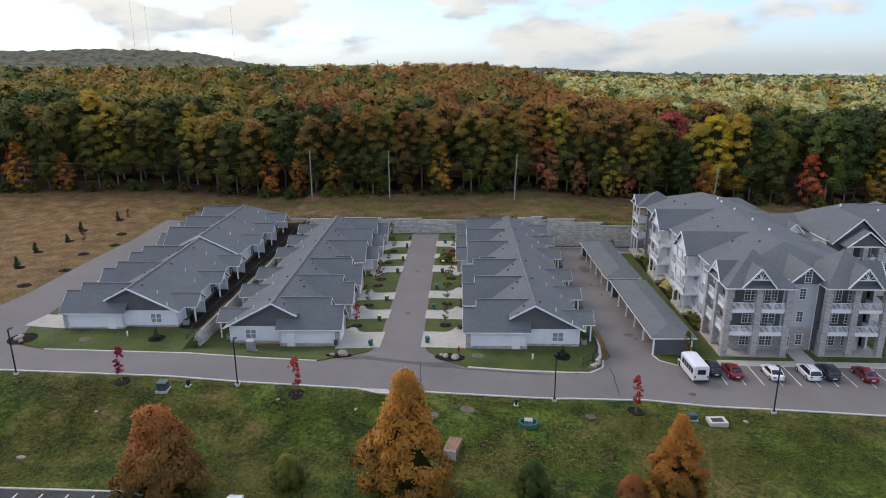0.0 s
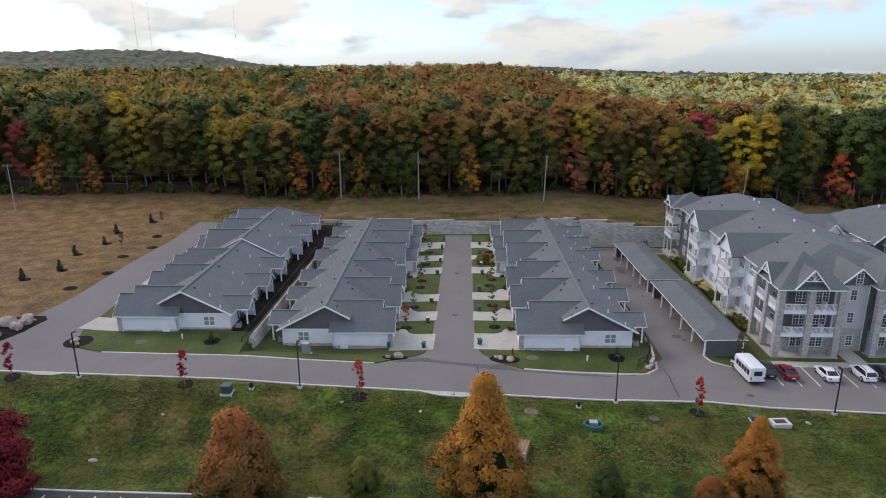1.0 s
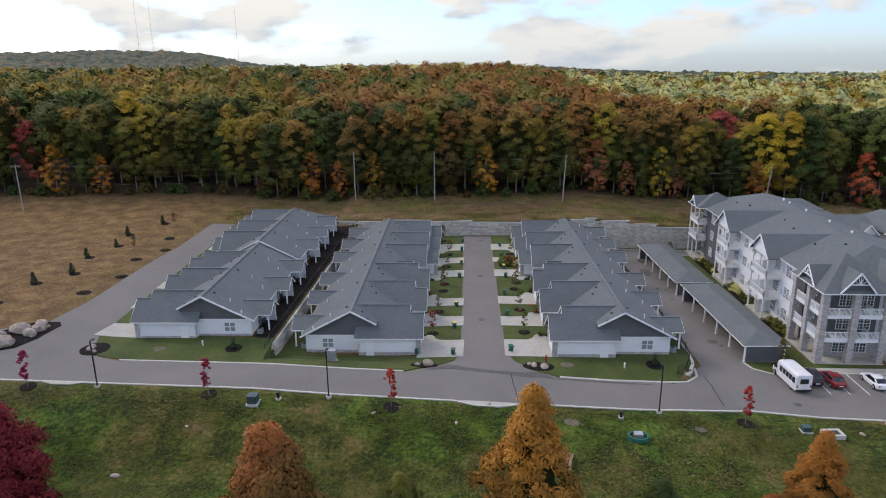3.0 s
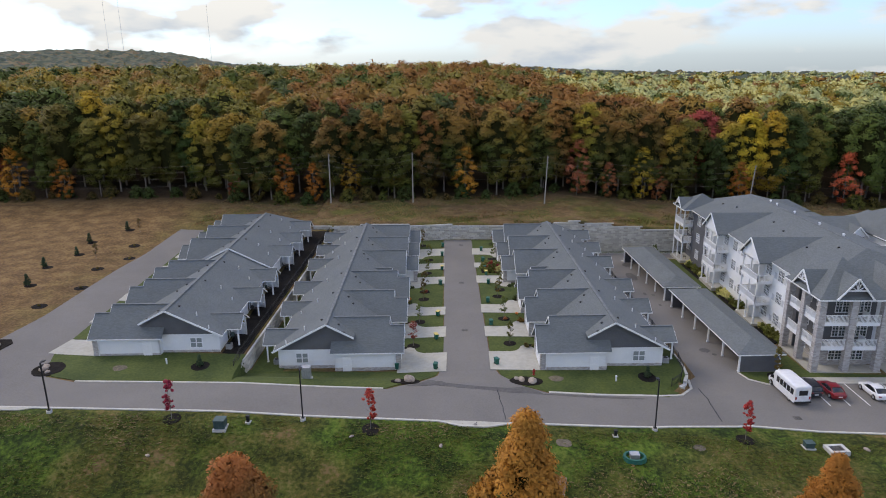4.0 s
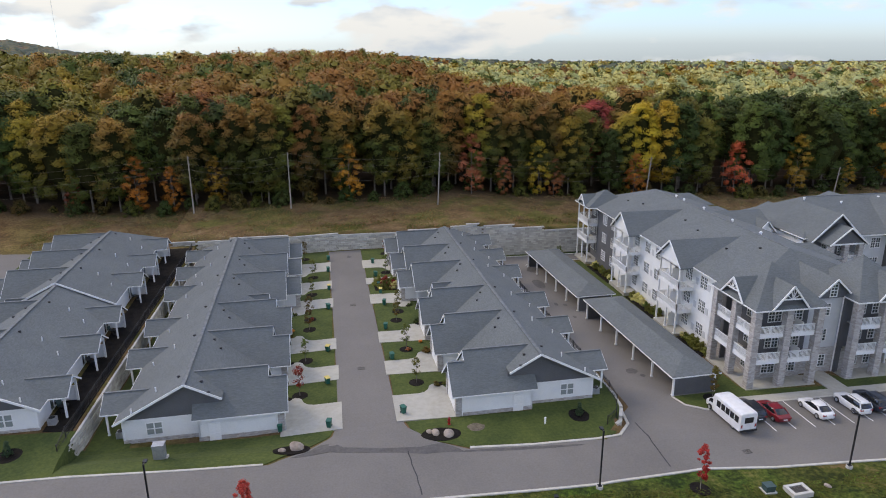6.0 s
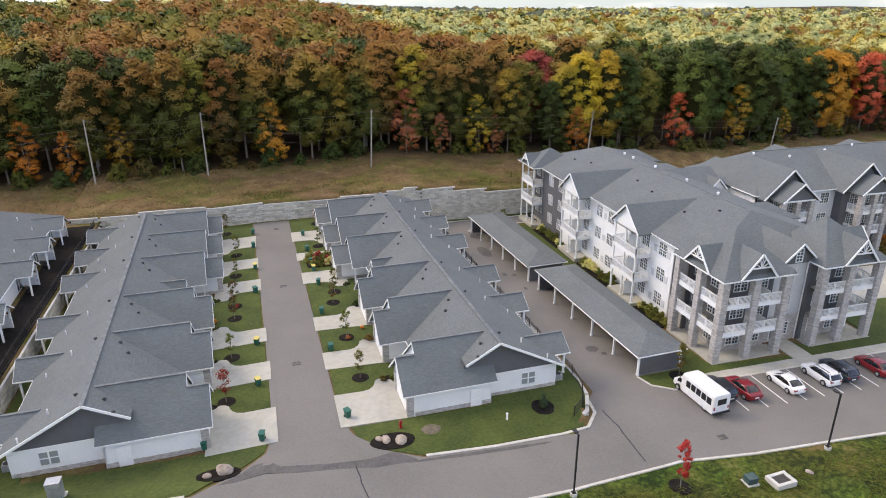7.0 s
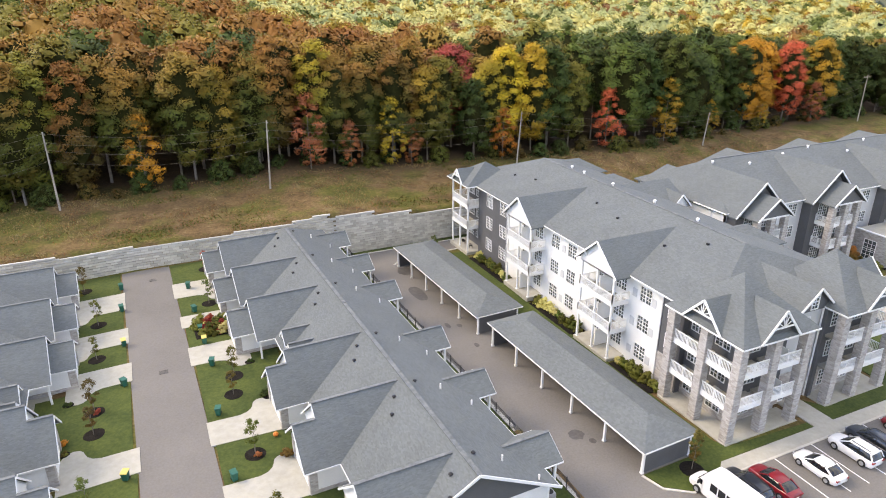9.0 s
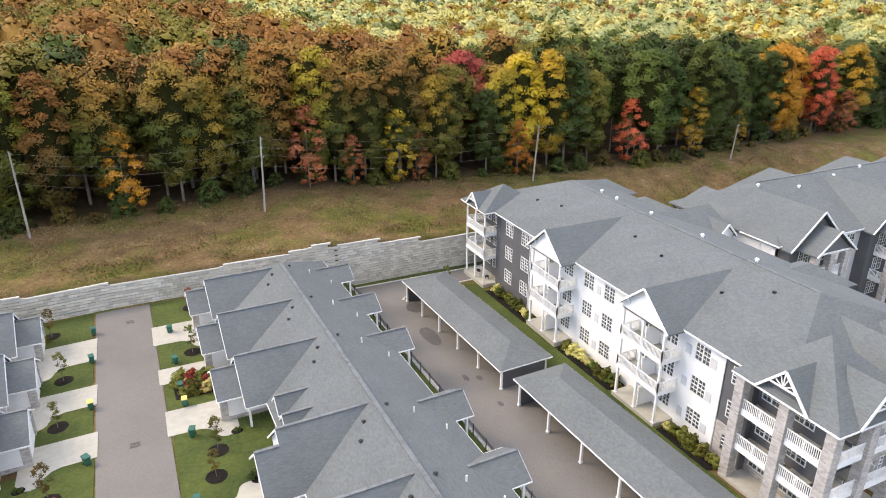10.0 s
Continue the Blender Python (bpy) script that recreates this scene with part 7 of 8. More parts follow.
for k, (x, y, r, sy) in enumerate(((-66.2, 86.6, 2.0, 1.0), (-19.5, 86.0, 1.9, 0.6), (-3.8, 87.0, 2.2, 0.6))):
    mulch_ring(x, y, r, k, 0.12, sy)
drape("mulch_bed", [(-82.5, 84.6), (-79.9, 84.8), (-77.6, 86.0), (-76.0, 89.0), (-75.3, 93.5), (-76.2, 94.6), (-79.5, 94.2), (-81.6, 91.6), (-83.2, 88.7), (-85.0, 86.8), (-85.0, 85.0)], M_MULCH, 0.14, "long bed of black mulch at the corner of the side street", "mulch bed")
for k, (x, y, r) in enumerate(((-66.9, 87.2, 0.42), (-66.7, 86.3, 0.5), (-65.8, 85.6, 0.36), (-19.0, 86.2, 0.75), (-20.4, 85.8, 0.35), (-3.0, 86.7, 0.6), (-4.4, 87.2, 0.45), (-5.0, 87.5, 0.35),
                               (-79.6, 90.6, 1.25), (-77.4, 91.4, 1.05), (-78.2, 93.2, 0.85), (-77.6, 89.7, 0.95), (-79.7, 86.6, 1.25), (-81.4, 88.4, 0.9), (-82.4, 86.4, 0.8), (-80.2, 88.4, 0.5), (-76.8, 92.6, 0.4))):
    boulder(x, y, r, k)
for k, (x, y, r) in enumerate(((-51.5, 63.5, 0.42), (-24.5, 73.0, 0.22), (-14.6, 72.0, 0.24), (33.0, 74.5, 0.3), (-46, 70, 0.22), (-5.5, 64.0, 0.18))):
    ob = bmesh.new()
    ball(ob, (0, 0, r * 0.2), r, 1.4, 0.8, 0.6, 2, 0.35, k + 20)
    o = put("field_stone", ob, M_ROCK)
    o.matrix_basis = pose(x, y, ground_z(x, y), 0, 0, k * 40)
    tagged(o, "pale stone lying in the weedy grass", "stone", "field stones")


# ---------- trees and shrubs ----------
def core_pull(p, core):
    q = p - core
    return 0.9 * q / np.maximum(1e-6, np.linalg.norm(q, axis=1, keepdims=True))


def leaf_cards(rng, centres, radii, per, size, core=None):
    """Leaf cards scattered over the outer part of clumps; returns vertices (n, 4, 3)."""
    n = len(centres)
    c = np.repeat(centres, per, axis=0)
    r = np.repeat(radii, per, axis=0)
    d = rng.normal(size=(n * per, 3))
    d /= np.linalg.norm(d, axis=1, keepdims=True)
    p = c + d * r * (rng.uniform(0.45, 1.05, (n * per, 1)))
    nrm = d + (0 if core is None else core_pull(p, core)) + rng.normal(scale=0.38, size=d.shape)
    nrm /= np.linalg.norm(nrm, axis=1, keepdims=True)
    a = np.cross(nrm, rng.normal(size=d.shape))
    a /= np.linalg.norm(a, axis=1, keepdims=True)
    b = np.cross(nrm, a)
    s = size * rng.uniform(0.55, 1.3, (n * per, 1))
    return np.stack([p - a * s, p - b * s * 0.6, p + a * s, p + b * s * 0.6], axis=1)


def crown_clumps(rng, n, h0, h1, radius, shape):
    """Clump centres inside a crown between the heights h0 and h1."""
    t = rng.uniform(0, 1, n)
    if shape == "cone":
        prof = np.where(t < 0.18, 0.55 + t * 2.3, 1.0 - 0.93 * np.clip((t - 0.18) / 0.82, 0, 1) ** 1.15)
    elif shape == "oval":
        prof = np.sqrt(np.clip(1 - (2 * t - 0.9) ** 2 / 1.25, 0.03, 1))
    else:
        prof = np.sqrt(np.clip(1 - (1.7 * t - 0.75) ** 2, 0.04, 1))
    ang = rng.uniform(0, 2 * np.pi, n)
    rr = np.sqrt(rng.uniform(0.12, 1, n)) * radius * prof
    lump = 1 + 0.22 * np.sin(ang * 3 + t * 7 + rng.uniform(0, 6)) + 0.12 * np.sin(ang * 5 - t * 11)
    return np.stack([np.cos(ang) * rr * lump, np.sin(ang) * rr * lump, h0 + t * (h1 - h0)], axis=1)


PHI = (1 + 5 ** 0.5) / 2
ICO_V = np.array([(s1 * 1.0, s2 * PHI, 0.0) for s1 in (-1, 1) for s2 in (-1, 1)] + [(0.0, s1 * 1.0, s2 * PHI) for s1 in (-1, 1) for s2 in (-1, 1)] + [(s2 * PHI, 0.0, s1 * 1.0) for s1 in (-1, 1) for s2 in (-1, 1)]) / math.hypot(1, PHI)
ICO_F = [(i, j, k) for i in range(12) for j in range(i + 1, 12) for k in range(j + 1, 12)
         if all(np.linalg.norm(ICO_V[a] - ICO_V[b]) < 1.1 for a, b in ((i, j), (j, k), (i, k)))]


def cores(rng, centres, radii):
    """Dense hearts of the clumps, so that no light falls through them: rough twenty-sided lumps."""
    n = len(centres)
    v = centres[:, None, :] + ICO_V[None] * radii[:, None, :] * rng.uniform(0.8, 1.15, (n, 12, 1))
    f = (np.array(ICO_F)[None] + 12 * np.arange(n)[:, None, None]).reshape(-1, 3)
    return v.reshape(-1, 3), f


def cards_mesh(name, quads, mats, core=None):
    me = bpy.data.meshes.new(name)
    v = quads.reshape(-1, 3)
    f = np.arange(len(v)).reshape(-1, 4).tolist()
    if core is not None:
        f += (core[1] + len(v)).tolist()
        v = np.concatenate([v, core[0]])
    me.from_pydata(v.tolist(), [], f)
    for m in mats:
        me.materials.append(m)
    return me


def make_crown(seed, h0, h1, radius, shape, clumps, per, size, clump_r, heart=0.6):
    rng = np.random.default_rng(seed)
    c = crown_clumps(rng, clumps, h0, h1, radius, shape)
    r = clump_r * rng.uniform(0.6, 1.25, (clumps, 1)) * np.array([[1, 1, 0.75]])
    return cards_mesh("crown", leaf_cards(rng, c, r, per, size, np.array([[0, 0, h0 + (h1 - h0) * 0.35]])), [LEAF["green"]], cores(rng, c, r * heart) if heart else None)


def crown_profile(shape, t):
    if shape == "cone":
        return np.where(t < 0.16, 0.62 + t * 2.3, 1.0 - 0.95 * np.clip((t - 0.16) / 0.84, 0, 1) ** 1.2)
    if shape == "oval":
        return np.sqrt(np.clip(1 - (2 * t - 0.95) ** 2 / 1.15, 0.03, 1))
    if shape == "broad":
        return np.minimum(1, 0.72 + 1.2 * t) * (1 - 0.82 * t ** 1.8)
    if shape == "dome":
        return np.sqrt(np.clip(1 - t ** 2, 0.01, 1))
    return np.sqrt(np.clip(1 - (1.75 * t - 0.75) ** 2, 0.02, 1))


def leaf_tris(rng, p, nrm, size):
    """Three-cornered leaves at the points p, facing roughly along nrm; returns vertices (n, 3, 3)."""
    nrm = nrm / np.maximum(1e-6, np.linalg.norm(nrm, axis=1, keepdims=True))
    a = np.cross(nrm, rng.normal(size=p.shape))
    a /= np.maximum(1e-6, np.linalg.norm(a, axis=1, keepdims=True))
    b = np.cross(nrm, a)
    s = size * rng.uniform(0.55, 1.35, (len(p), 1))
    return np.stack([p + a * s, p - a * s * 0.6 + b * s * 0.62, p - a * s * 0.6 - b * s * 0.62], axis=1)


def lobed(rng):
    """A radial swelling of the crown: boughs that reach out and gaps between them."""
    ph = rng.uniform(0, 6.28, 6)
    return lambda ang, t: 1 + 0.16 * np.sin(2 * ang + 5 * t + ph[0]) + 0.13 * np.sin(3 * ang - 9 * t + ph[1]) + 0.11 * np.sin(5 * ang + 14 * t + ph[2]) + 0.08 * np.sin(7 * ang - 19 * t + ph[3])


def bough_crown(rng, h0, h1, radius, shape, boughs, per, size, bough_r, grow, flat=0.72):
    """Leaves over the outer shells of rounded boughs that cover a lobed crown. Returns leaves (n, 3, 3), the
    direction that each one turns to the light, and the packed lumps (boughs, 12, 3) with theirs."""
    t = (np.arange(boughs) + rng.uniform(0, 1, boughs)) / boughs
    ang = np.arange(boughs) * 2.39996 + rng.uniform(-0.5, 0.5, boughs)
    rr = np.maximum(0, radius * crown_profile(shape, t) * grow(ang, t) * rng.uniform(0.66, 1.02, boughs) - 0.25 * bough_r)
    c = np.stack([np.cos(ang) * rr, np.sin(ang) * rr, h0 + t * (h1 - h0) - 0.3 * bough_r], axis=1)
    out = c - np.array([[0, 0, h0 + (h1 - h0) * 0.28]])
    out /= np.maximum(1e-6, np.linalg.norm(out, axis=1, keepdims=True))
    R = bough_r * rng.uniform(0.65, 1.4, (boughs, 1))
    count = np.maximum(4, (per * (R[:, 0] / bough_r) ** 1.6).astype(int))
    cc, oo, RR = np.repeat(c, count, 0), np.repeat(out, count, 0), np.repeat(R, count, 0)
    d = rng.normal(size=cc.shape)
    d /= np.maximum(1e-6, np.linalg.norm(d, axis=1, keepdims=True))
    axis = 0.75 * oo + np.array([[0, 0, 0.5]])
    axis /= np.linalg.norm(axis, axis=1, keepdims=True)
    side = np.sum(d * axis, axis=1, keepdims=True)
    d = d - np.where(side < -0.25, 2 * side, 0) * axis
    # twigs reach out in short tongues, so the shell of a bough is frayed
    fray = 1 + 0.22 * np.sin(d[:, :1] * 9 + RR * 7) * np.sin(d[:, 1:2] * 8 - RR * 5) * np.sin(d[:, 2:] * 10 + 1)
    p = cc + d * RR * fray * rng.uniform(0.6, 1.08, (len(d), 1)) * np.array([[1, 1, flat]])
    turn = 0.95 * d + 0.55 * oo + np.array([[0, 0, 0.22]])
    turn /= np.maximum(1e-6, np.linalg.norm(turn, axis=1, keepdims=True))
    leaves = leaf_tris(rng, p, turn + rng.normal(scale=0.42, size=p.shape), size)
    # each bough is filled with a rough lump of packed leaves
    lump = c[:, None, :] + ICO_V[None] * (R * 0.56)[:, None, :] * np.array([1, 1, flat]) * rng.uniform(0.72, 1.12, (boughs, 12, 1))
    lump_n = ICO_V[None] * 0.95 + 0.55 * out[:, None, :] + np.array([0, 0, 0.22])
    lump_n = lump_n / np.maximum(1e-6, np.linalg.norm(lump_n, axis=2, keepdims=True))
    return leaves, turn, lump, lump_n


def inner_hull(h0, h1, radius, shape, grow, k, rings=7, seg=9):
    """A closed hull well inside the leaves of a crown; in single trees its dark colour paints the inner shade."""
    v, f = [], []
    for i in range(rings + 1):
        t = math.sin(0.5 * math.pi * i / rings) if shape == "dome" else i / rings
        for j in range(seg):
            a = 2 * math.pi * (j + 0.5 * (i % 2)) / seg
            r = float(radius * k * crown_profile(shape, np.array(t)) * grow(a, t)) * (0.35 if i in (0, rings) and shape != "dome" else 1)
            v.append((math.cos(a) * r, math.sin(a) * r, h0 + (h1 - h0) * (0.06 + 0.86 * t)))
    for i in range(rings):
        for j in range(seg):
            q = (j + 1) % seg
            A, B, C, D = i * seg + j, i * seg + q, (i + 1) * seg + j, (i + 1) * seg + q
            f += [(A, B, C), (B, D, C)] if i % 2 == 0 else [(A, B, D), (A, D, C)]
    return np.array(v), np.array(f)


def tris_mesh(name, leaves, turns, lumps, lump_turns, mats, core, tone=None):
    """A crown out of leaves, packed lumps and a dark heart; a bough is shaded softly as a whole.
    tone: a material index for each leaf, lump and heart face, where a mesh holds many crowns."""
    n, m = len(leaves) * 3, len(lumps) * 12
    parts_v, parts_n = [leaves.reshape(-1, 3), lumps.reshape(-1, 3)], [np.repeat(turns, 3, axis=0), lump_turns.reshape(-1, 3)]
    ico = (np.array(ICO_F)[None] + 12 * np.arange(len(lumps))[:, None, None]).reshape(-1, 3) + n
    parts_f = [np.arange(n).reshape(-1, 3), ico]
    if core is not None:
        parts_v.append(core[0])
        parts_n.append(np.zeros((len(core[0]), 3)))
        parts_f.append(core[1] + n + m)
    v, nv, f = np.concatenate(parts_v), np.concatenate(parts_n), np.concatenate(parts_f)
    me = bpy.data.meshes.new(name)
    me.from_pydata(v.tolist(), [], f.tolist())
    me.polygons.foreach_set("use_smooth", np.ones(len(f), dtype=bool))
    for q in mats:
        me.materials.append(q)
    mi = np.zeros(len(f), dtype=np.int32)
    if tone is not None:
        mi[:] = tone
    elif core is not None and M_CROWN_SHADE in mats:
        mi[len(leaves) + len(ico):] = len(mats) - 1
    me.polygons.foreach_set("material_index", mi)
    me.normals_split_custom_set_from_vertices(nv.tolist())
    return me


def make_tree_crown(seed, h0, h1, radius, shape, boughs, per, size, bough_r, k=0.6):
    rng = np.random.default_rng(seed)
    grow = lobed(rng)
    return tris_mesh("crown", *bough_crown(rng, h0, h1, radius, shape, boughs, per, size, bough_r, grow), [LEAF["green"], M_CROWN_SHADE], inner_hull(h0, h1, radius, shape, grow, k) if k else None)


def make_trunk(seed, h, r, limbs, spread):
    rng = random.Random(seed)
    bm = bmesh.new()
    p = Vector((0, 0, -0.4))
    n = 5
    for k in range(n):
        q = Vector((rng.uniform(-0.12, 0.12) * k * 0.5, rng.uniform(-0.12, 0.12) * k * 0.5, h * (k + 1) / n))
        tube(bm, p, q, r * (1 - 0.8 * k / n), r * (1 - 0.8 * (k + 1) / n), 7, False)
        p = q
    for k in range(limbs):
        a, z = rng.uniform(0, 6.28), h * rng.uniform(0.35, 0.9)
        L = spread * rng.uniform(0.5, 1.0)
        m = Vector((math.cos(a) * L * 0.5, math.sin(a) * L * 0.5, z + L * 0.35))
        e = Vector((math.cos(a) * L, math.sin(a) * L, z + L * 0.6))
        tube(bm, (0, 0, z), m, r * 0.35, r * 0.22, 5, False)
        tube(bm, m, e, r * 0.22, r * 0.08, 5, False)
    me = bpy.data.meshes.new("trunk")
    bm.to_mesh(me)
    bm.free()
    me.materials.append(M_BARK)
    return me


def tree(kind, x, y, tone, scale=1.0, rz=0.0, label="", category="tree", group="", z=None, squash=1.0):
    crown, trunk = KINDS[kind]
    t = new("tree" if category == "tree" else category)
    t.matrix_basis = Matrix.LocRotScale((x, y, ground_z(x, y) if z is None else z), Euler((0, 0, rz)), (scale * squash, scale * squash, scale))
    tagged(t, label, category, group)
    if trunk:
        k = new("trunk", trunk)
        k.parent = t
    c = new("crown", crown)
    c.parent = t
    c.material_slots[0].link = "OBJECT"
    c.material_slots[0].material = LEAF[tone]
    return t


KINDS = {
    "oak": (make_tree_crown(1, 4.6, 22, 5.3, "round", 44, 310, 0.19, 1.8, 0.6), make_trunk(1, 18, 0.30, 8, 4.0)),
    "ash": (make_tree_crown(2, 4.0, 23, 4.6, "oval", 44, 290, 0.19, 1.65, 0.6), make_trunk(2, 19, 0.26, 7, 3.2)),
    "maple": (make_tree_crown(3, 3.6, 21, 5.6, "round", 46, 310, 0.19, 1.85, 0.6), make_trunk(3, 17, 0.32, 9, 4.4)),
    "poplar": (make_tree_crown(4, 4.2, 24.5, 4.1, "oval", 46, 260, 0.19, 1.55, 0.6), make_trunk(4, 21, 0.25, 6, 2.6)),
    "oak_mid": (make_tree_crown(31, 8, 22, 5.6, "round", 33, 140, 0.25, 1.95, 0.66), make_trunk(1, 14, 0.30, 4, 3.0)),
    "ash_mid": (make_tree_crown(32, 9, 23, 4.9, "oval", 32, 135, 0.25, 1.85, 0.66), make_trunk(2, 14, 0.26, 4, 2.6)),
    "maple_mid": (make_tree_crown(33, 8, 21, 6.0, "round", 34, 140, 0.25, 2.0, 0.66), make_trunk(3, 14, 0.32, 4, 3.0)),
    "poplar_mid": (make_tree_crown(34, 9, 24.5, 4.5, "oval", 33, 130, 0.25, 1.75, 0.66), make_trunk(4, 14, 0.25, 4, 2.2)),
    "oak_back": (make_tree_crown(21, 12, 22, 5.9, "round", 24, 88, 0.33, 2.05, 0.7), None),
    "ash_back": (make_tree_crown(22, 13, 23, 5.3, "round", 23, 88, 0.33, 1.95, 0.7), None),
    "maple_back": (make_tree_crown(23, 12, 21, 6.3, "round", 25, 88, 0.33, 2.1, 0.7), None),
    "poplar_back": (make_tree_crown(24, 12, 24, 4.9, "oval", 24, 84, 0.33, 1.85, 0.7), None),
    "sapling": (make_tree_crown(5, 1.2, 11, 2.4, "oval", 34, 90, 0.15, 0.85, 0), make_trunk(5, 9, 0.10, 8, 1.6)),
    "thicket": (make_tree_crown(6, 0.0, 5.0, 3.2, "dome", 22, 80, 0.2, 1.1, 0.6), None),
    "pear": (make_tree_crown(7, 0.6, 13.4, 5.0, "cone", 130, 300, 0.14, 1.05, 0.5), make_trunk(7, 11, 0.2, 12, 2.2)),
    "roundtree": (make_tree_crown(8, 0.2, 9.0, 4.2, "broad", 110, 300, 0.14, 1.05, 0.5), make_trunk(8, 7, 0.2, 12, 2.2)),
    "redmaple": (make_crown(9, 1.2, 4.6, 0.62, "oval", 44, 52, 0.075, 0.24, 0.5), make_trunk(9, 3.6, 0.05, 6, 0.6)),
    "young": (make_crown(10, 1.0, 3.5, 0.52, "oval", 22, 30, 0.085, 0.30, 0), make_trunk(10, 3.0, 0.045, 7, 0.7)),
    "shrub": (make_crown(11, 0.05, 0.95, 0.62, "round", 14, 26, 0.13, 0.3), None),
    "spruce": (make_crown(12, 0.15, 2.3, 0.62, "cone", 90, 24, 0.09, 0.18), make_trunk(12, 2.0, 0.05, 0, 0.1)),
}

# small mulch beds with shrubs where the walks meet the porches
bedm = random.Random(15)
for k, (x, y) in enumerate(mulch_spot):
    mulch_ring(x, y, 0.55, k + 60, 0.135, 0.8)
    for q in range(2):
        tree("shrub", x + bedm.uniform(-0.25, 0.25), y + bedm.uniform(-0.2, 0.2), bedm.choice(["dark", "shrub", "rust", "dark"]), bedm.uniform(0.35, 0.55), k + q, "low dark shrub in a small mulch bed by a porch", "shrub", "walk shrubs")

# bare, mulched spots in the lawns
for k, (x, y, r) in enumerate(((0.2, 87.9, 1.0), (-57.0, 87.0, 1.0), (-5.4, 71.8, 0.9), (-1.0, 73.2, 0.9), (14.0, 73.4, 0.7))):
    pts = [(x + r * math.cos(q) * (1 + 0.3 * noise.noise(Vector((k, q, 3)))), y + 0.75 * r * math.sin(q) * (1 + 0.3 * noise.noise(Vector((k, q, 9))))) for q in [i * math.pi / 7 for i in range(14)]]
    drape("bare_patch", pts, M_SOIL, 0.10 if y > 80 else 0.03, "bare patch of soil and dry stalks in the grass", "bare patch")

# street trees and planting
for x, y, s in ((-68.6, 75.6, 1.05), (-45.2, 74.9, 1.05), (-22.5, 74.2, 1.08), (19.9, 75.5, 1.05)):
    mulch_ring(x, y, 1.0, x, 0.06)
    tree("redmaple", x, y, "scarlet", s, x, "slim young tree with crimson leaves in a mulch ring", group="crimson street trees")
for k, (x, y, tone) in enumerate(((-5.0, 99.0, "olive"), (-5.2, 108.6, "green"), (-5.6, 119.0, "rust"), (-5.0, 122.5, "olive"), (-5.4, 141.6, "green"), (-4.6, 153.4, "red"),
                                  (-19.2, 98.4, "crimson"), (-18.8, 107.6, "green"), (-18.6, 118.0, "rust"), (-18.6, 121.8, "rust"), (-18.6, 132.6, "olive"), (-18.6, 141.4, "olive"), (-20.5, 152.8, "rust"))):
    mulch_ring(x, y, 0.95, k, 0.11)
    tree("young", x, y, tone, 1.0 + 0.15 * math.sin(k * 2.3), k, "young garden tree in a dark mulch ring", group="young garden trees")
    if k % 4 == 1:
        tree("shrub", x + 0.2, y - 0.3, "red", 0.6, k, "small red autumn flowers at the foot of a tree", "flowers")
tree("redmaple", 31.0, 92.2, "rust", 0.95, 3, "young tree with rusty leaves in a mulch ring by the carport")
mulch_ring(31.0, 92.2, 1.1, 3, 0.11)
for x, y in ((12.3, 88.6), (-46.6, 87.6)):
    mulch_ring(x, y, 1.2, x, 0.11)
    tree("spruce", x, y, "spruce", 0.75, x, "small dark spruce in a mulch ring", "conifer", "small spruces")
# a bed of mixed shrubs between two driveways
bedr = random.Random(5)
drape("flower_bed", [(-7.9, 132.3), (-3.4, 132.3), (-3.2, 135.6), (-8.0, 135.6)], M_MULCH, 0.13, "dense bed of shrubs and autumn flowers", "flower bed")
for k in range(26):
    tree("shrub", bedr.uniform(-7.6, -3.6), bedr.uniform(132.5, 135.3), bedr.choice(["shrub", "shrub", "green", "lime", "crimson", "red", "olive"]), bedr.uniform(0.7, 1.7), k, "leafy garden shrub in a crowded flower bed", "shrub", "flower bed shrubs")
# shrubs at the garages and porches
for k, y in enumerate((97.8, 107.3, 117.6, 133.6, 140.6, 151.8)):
    for side, xx in ((1, -2.6), (-1, -21.2)):
        tree("shrub", xx, y, bedr.choice(["dark", "shrub", "rust", "orange"]), bedr.uniform(0.7, 1.0), k, "low clipped shrub beside a cottage porch", "shrub", "porch shrubs")
# hedge of shrubs along the apartment house
k = 0
for a, b in ((103.5, 110.4), (118.2, 128.2), (136.0, 147.0)):
    y = a
    drape("mulch_bed", [(35.6, a), (37.9, a), (37.9, b), (35.6, b)], M_MULCH, 0.12, "mulch bed at the foot of the white wall", "mulch bed")
    while y < b:
        tree("shrub", 36.7 + bedr.uniform(-0.2, 0.4), y, bedr.choice(["shrub", "shrub", "lime", "olive", "green"]), bedr.uniform(0.95, 1.4), k, "bushy green and golden shrub along the white apartment wall", "shrub", "hedge shrubs")
        y += 1.05
        k += 1
# planting round the pavilion and along the forecourt
drape("mulch_bed", [(88.6, 119.5), (91.0, 116.0), (92.4, 112.6), (110, 111.8), (110, 114.8), (91.9, 114.9), (91.9, 121.0), (88.8, 121.0)], M_MULCH, 0.13, "mulch bed round the stone pavilion", "mulch bed")
for k in range(26):
    f = k / 25
    x, y = (90.6 - 0.3 * math.sin(f * 9), 120.0 - 20 * f) if f < 0.25 else (91.6 + (f - 0.25) * 22, 114.0 - 0.5 * math.sin(f * 23))
    tree("shrub", x, y, bedr.choice(["shrub", "dark", "lime", "olive", "rust", "green"]), bedr.uniform(0.8, 1.5), k, "rounded garden shrub before the stone pavilion", "shrub", "pavilion shrubs")
tree("roundtree", 89.6, 119.2, "turning_red", 0.3, 1.0, "dark red rounded bush beside the stone pavilion", "shrub")
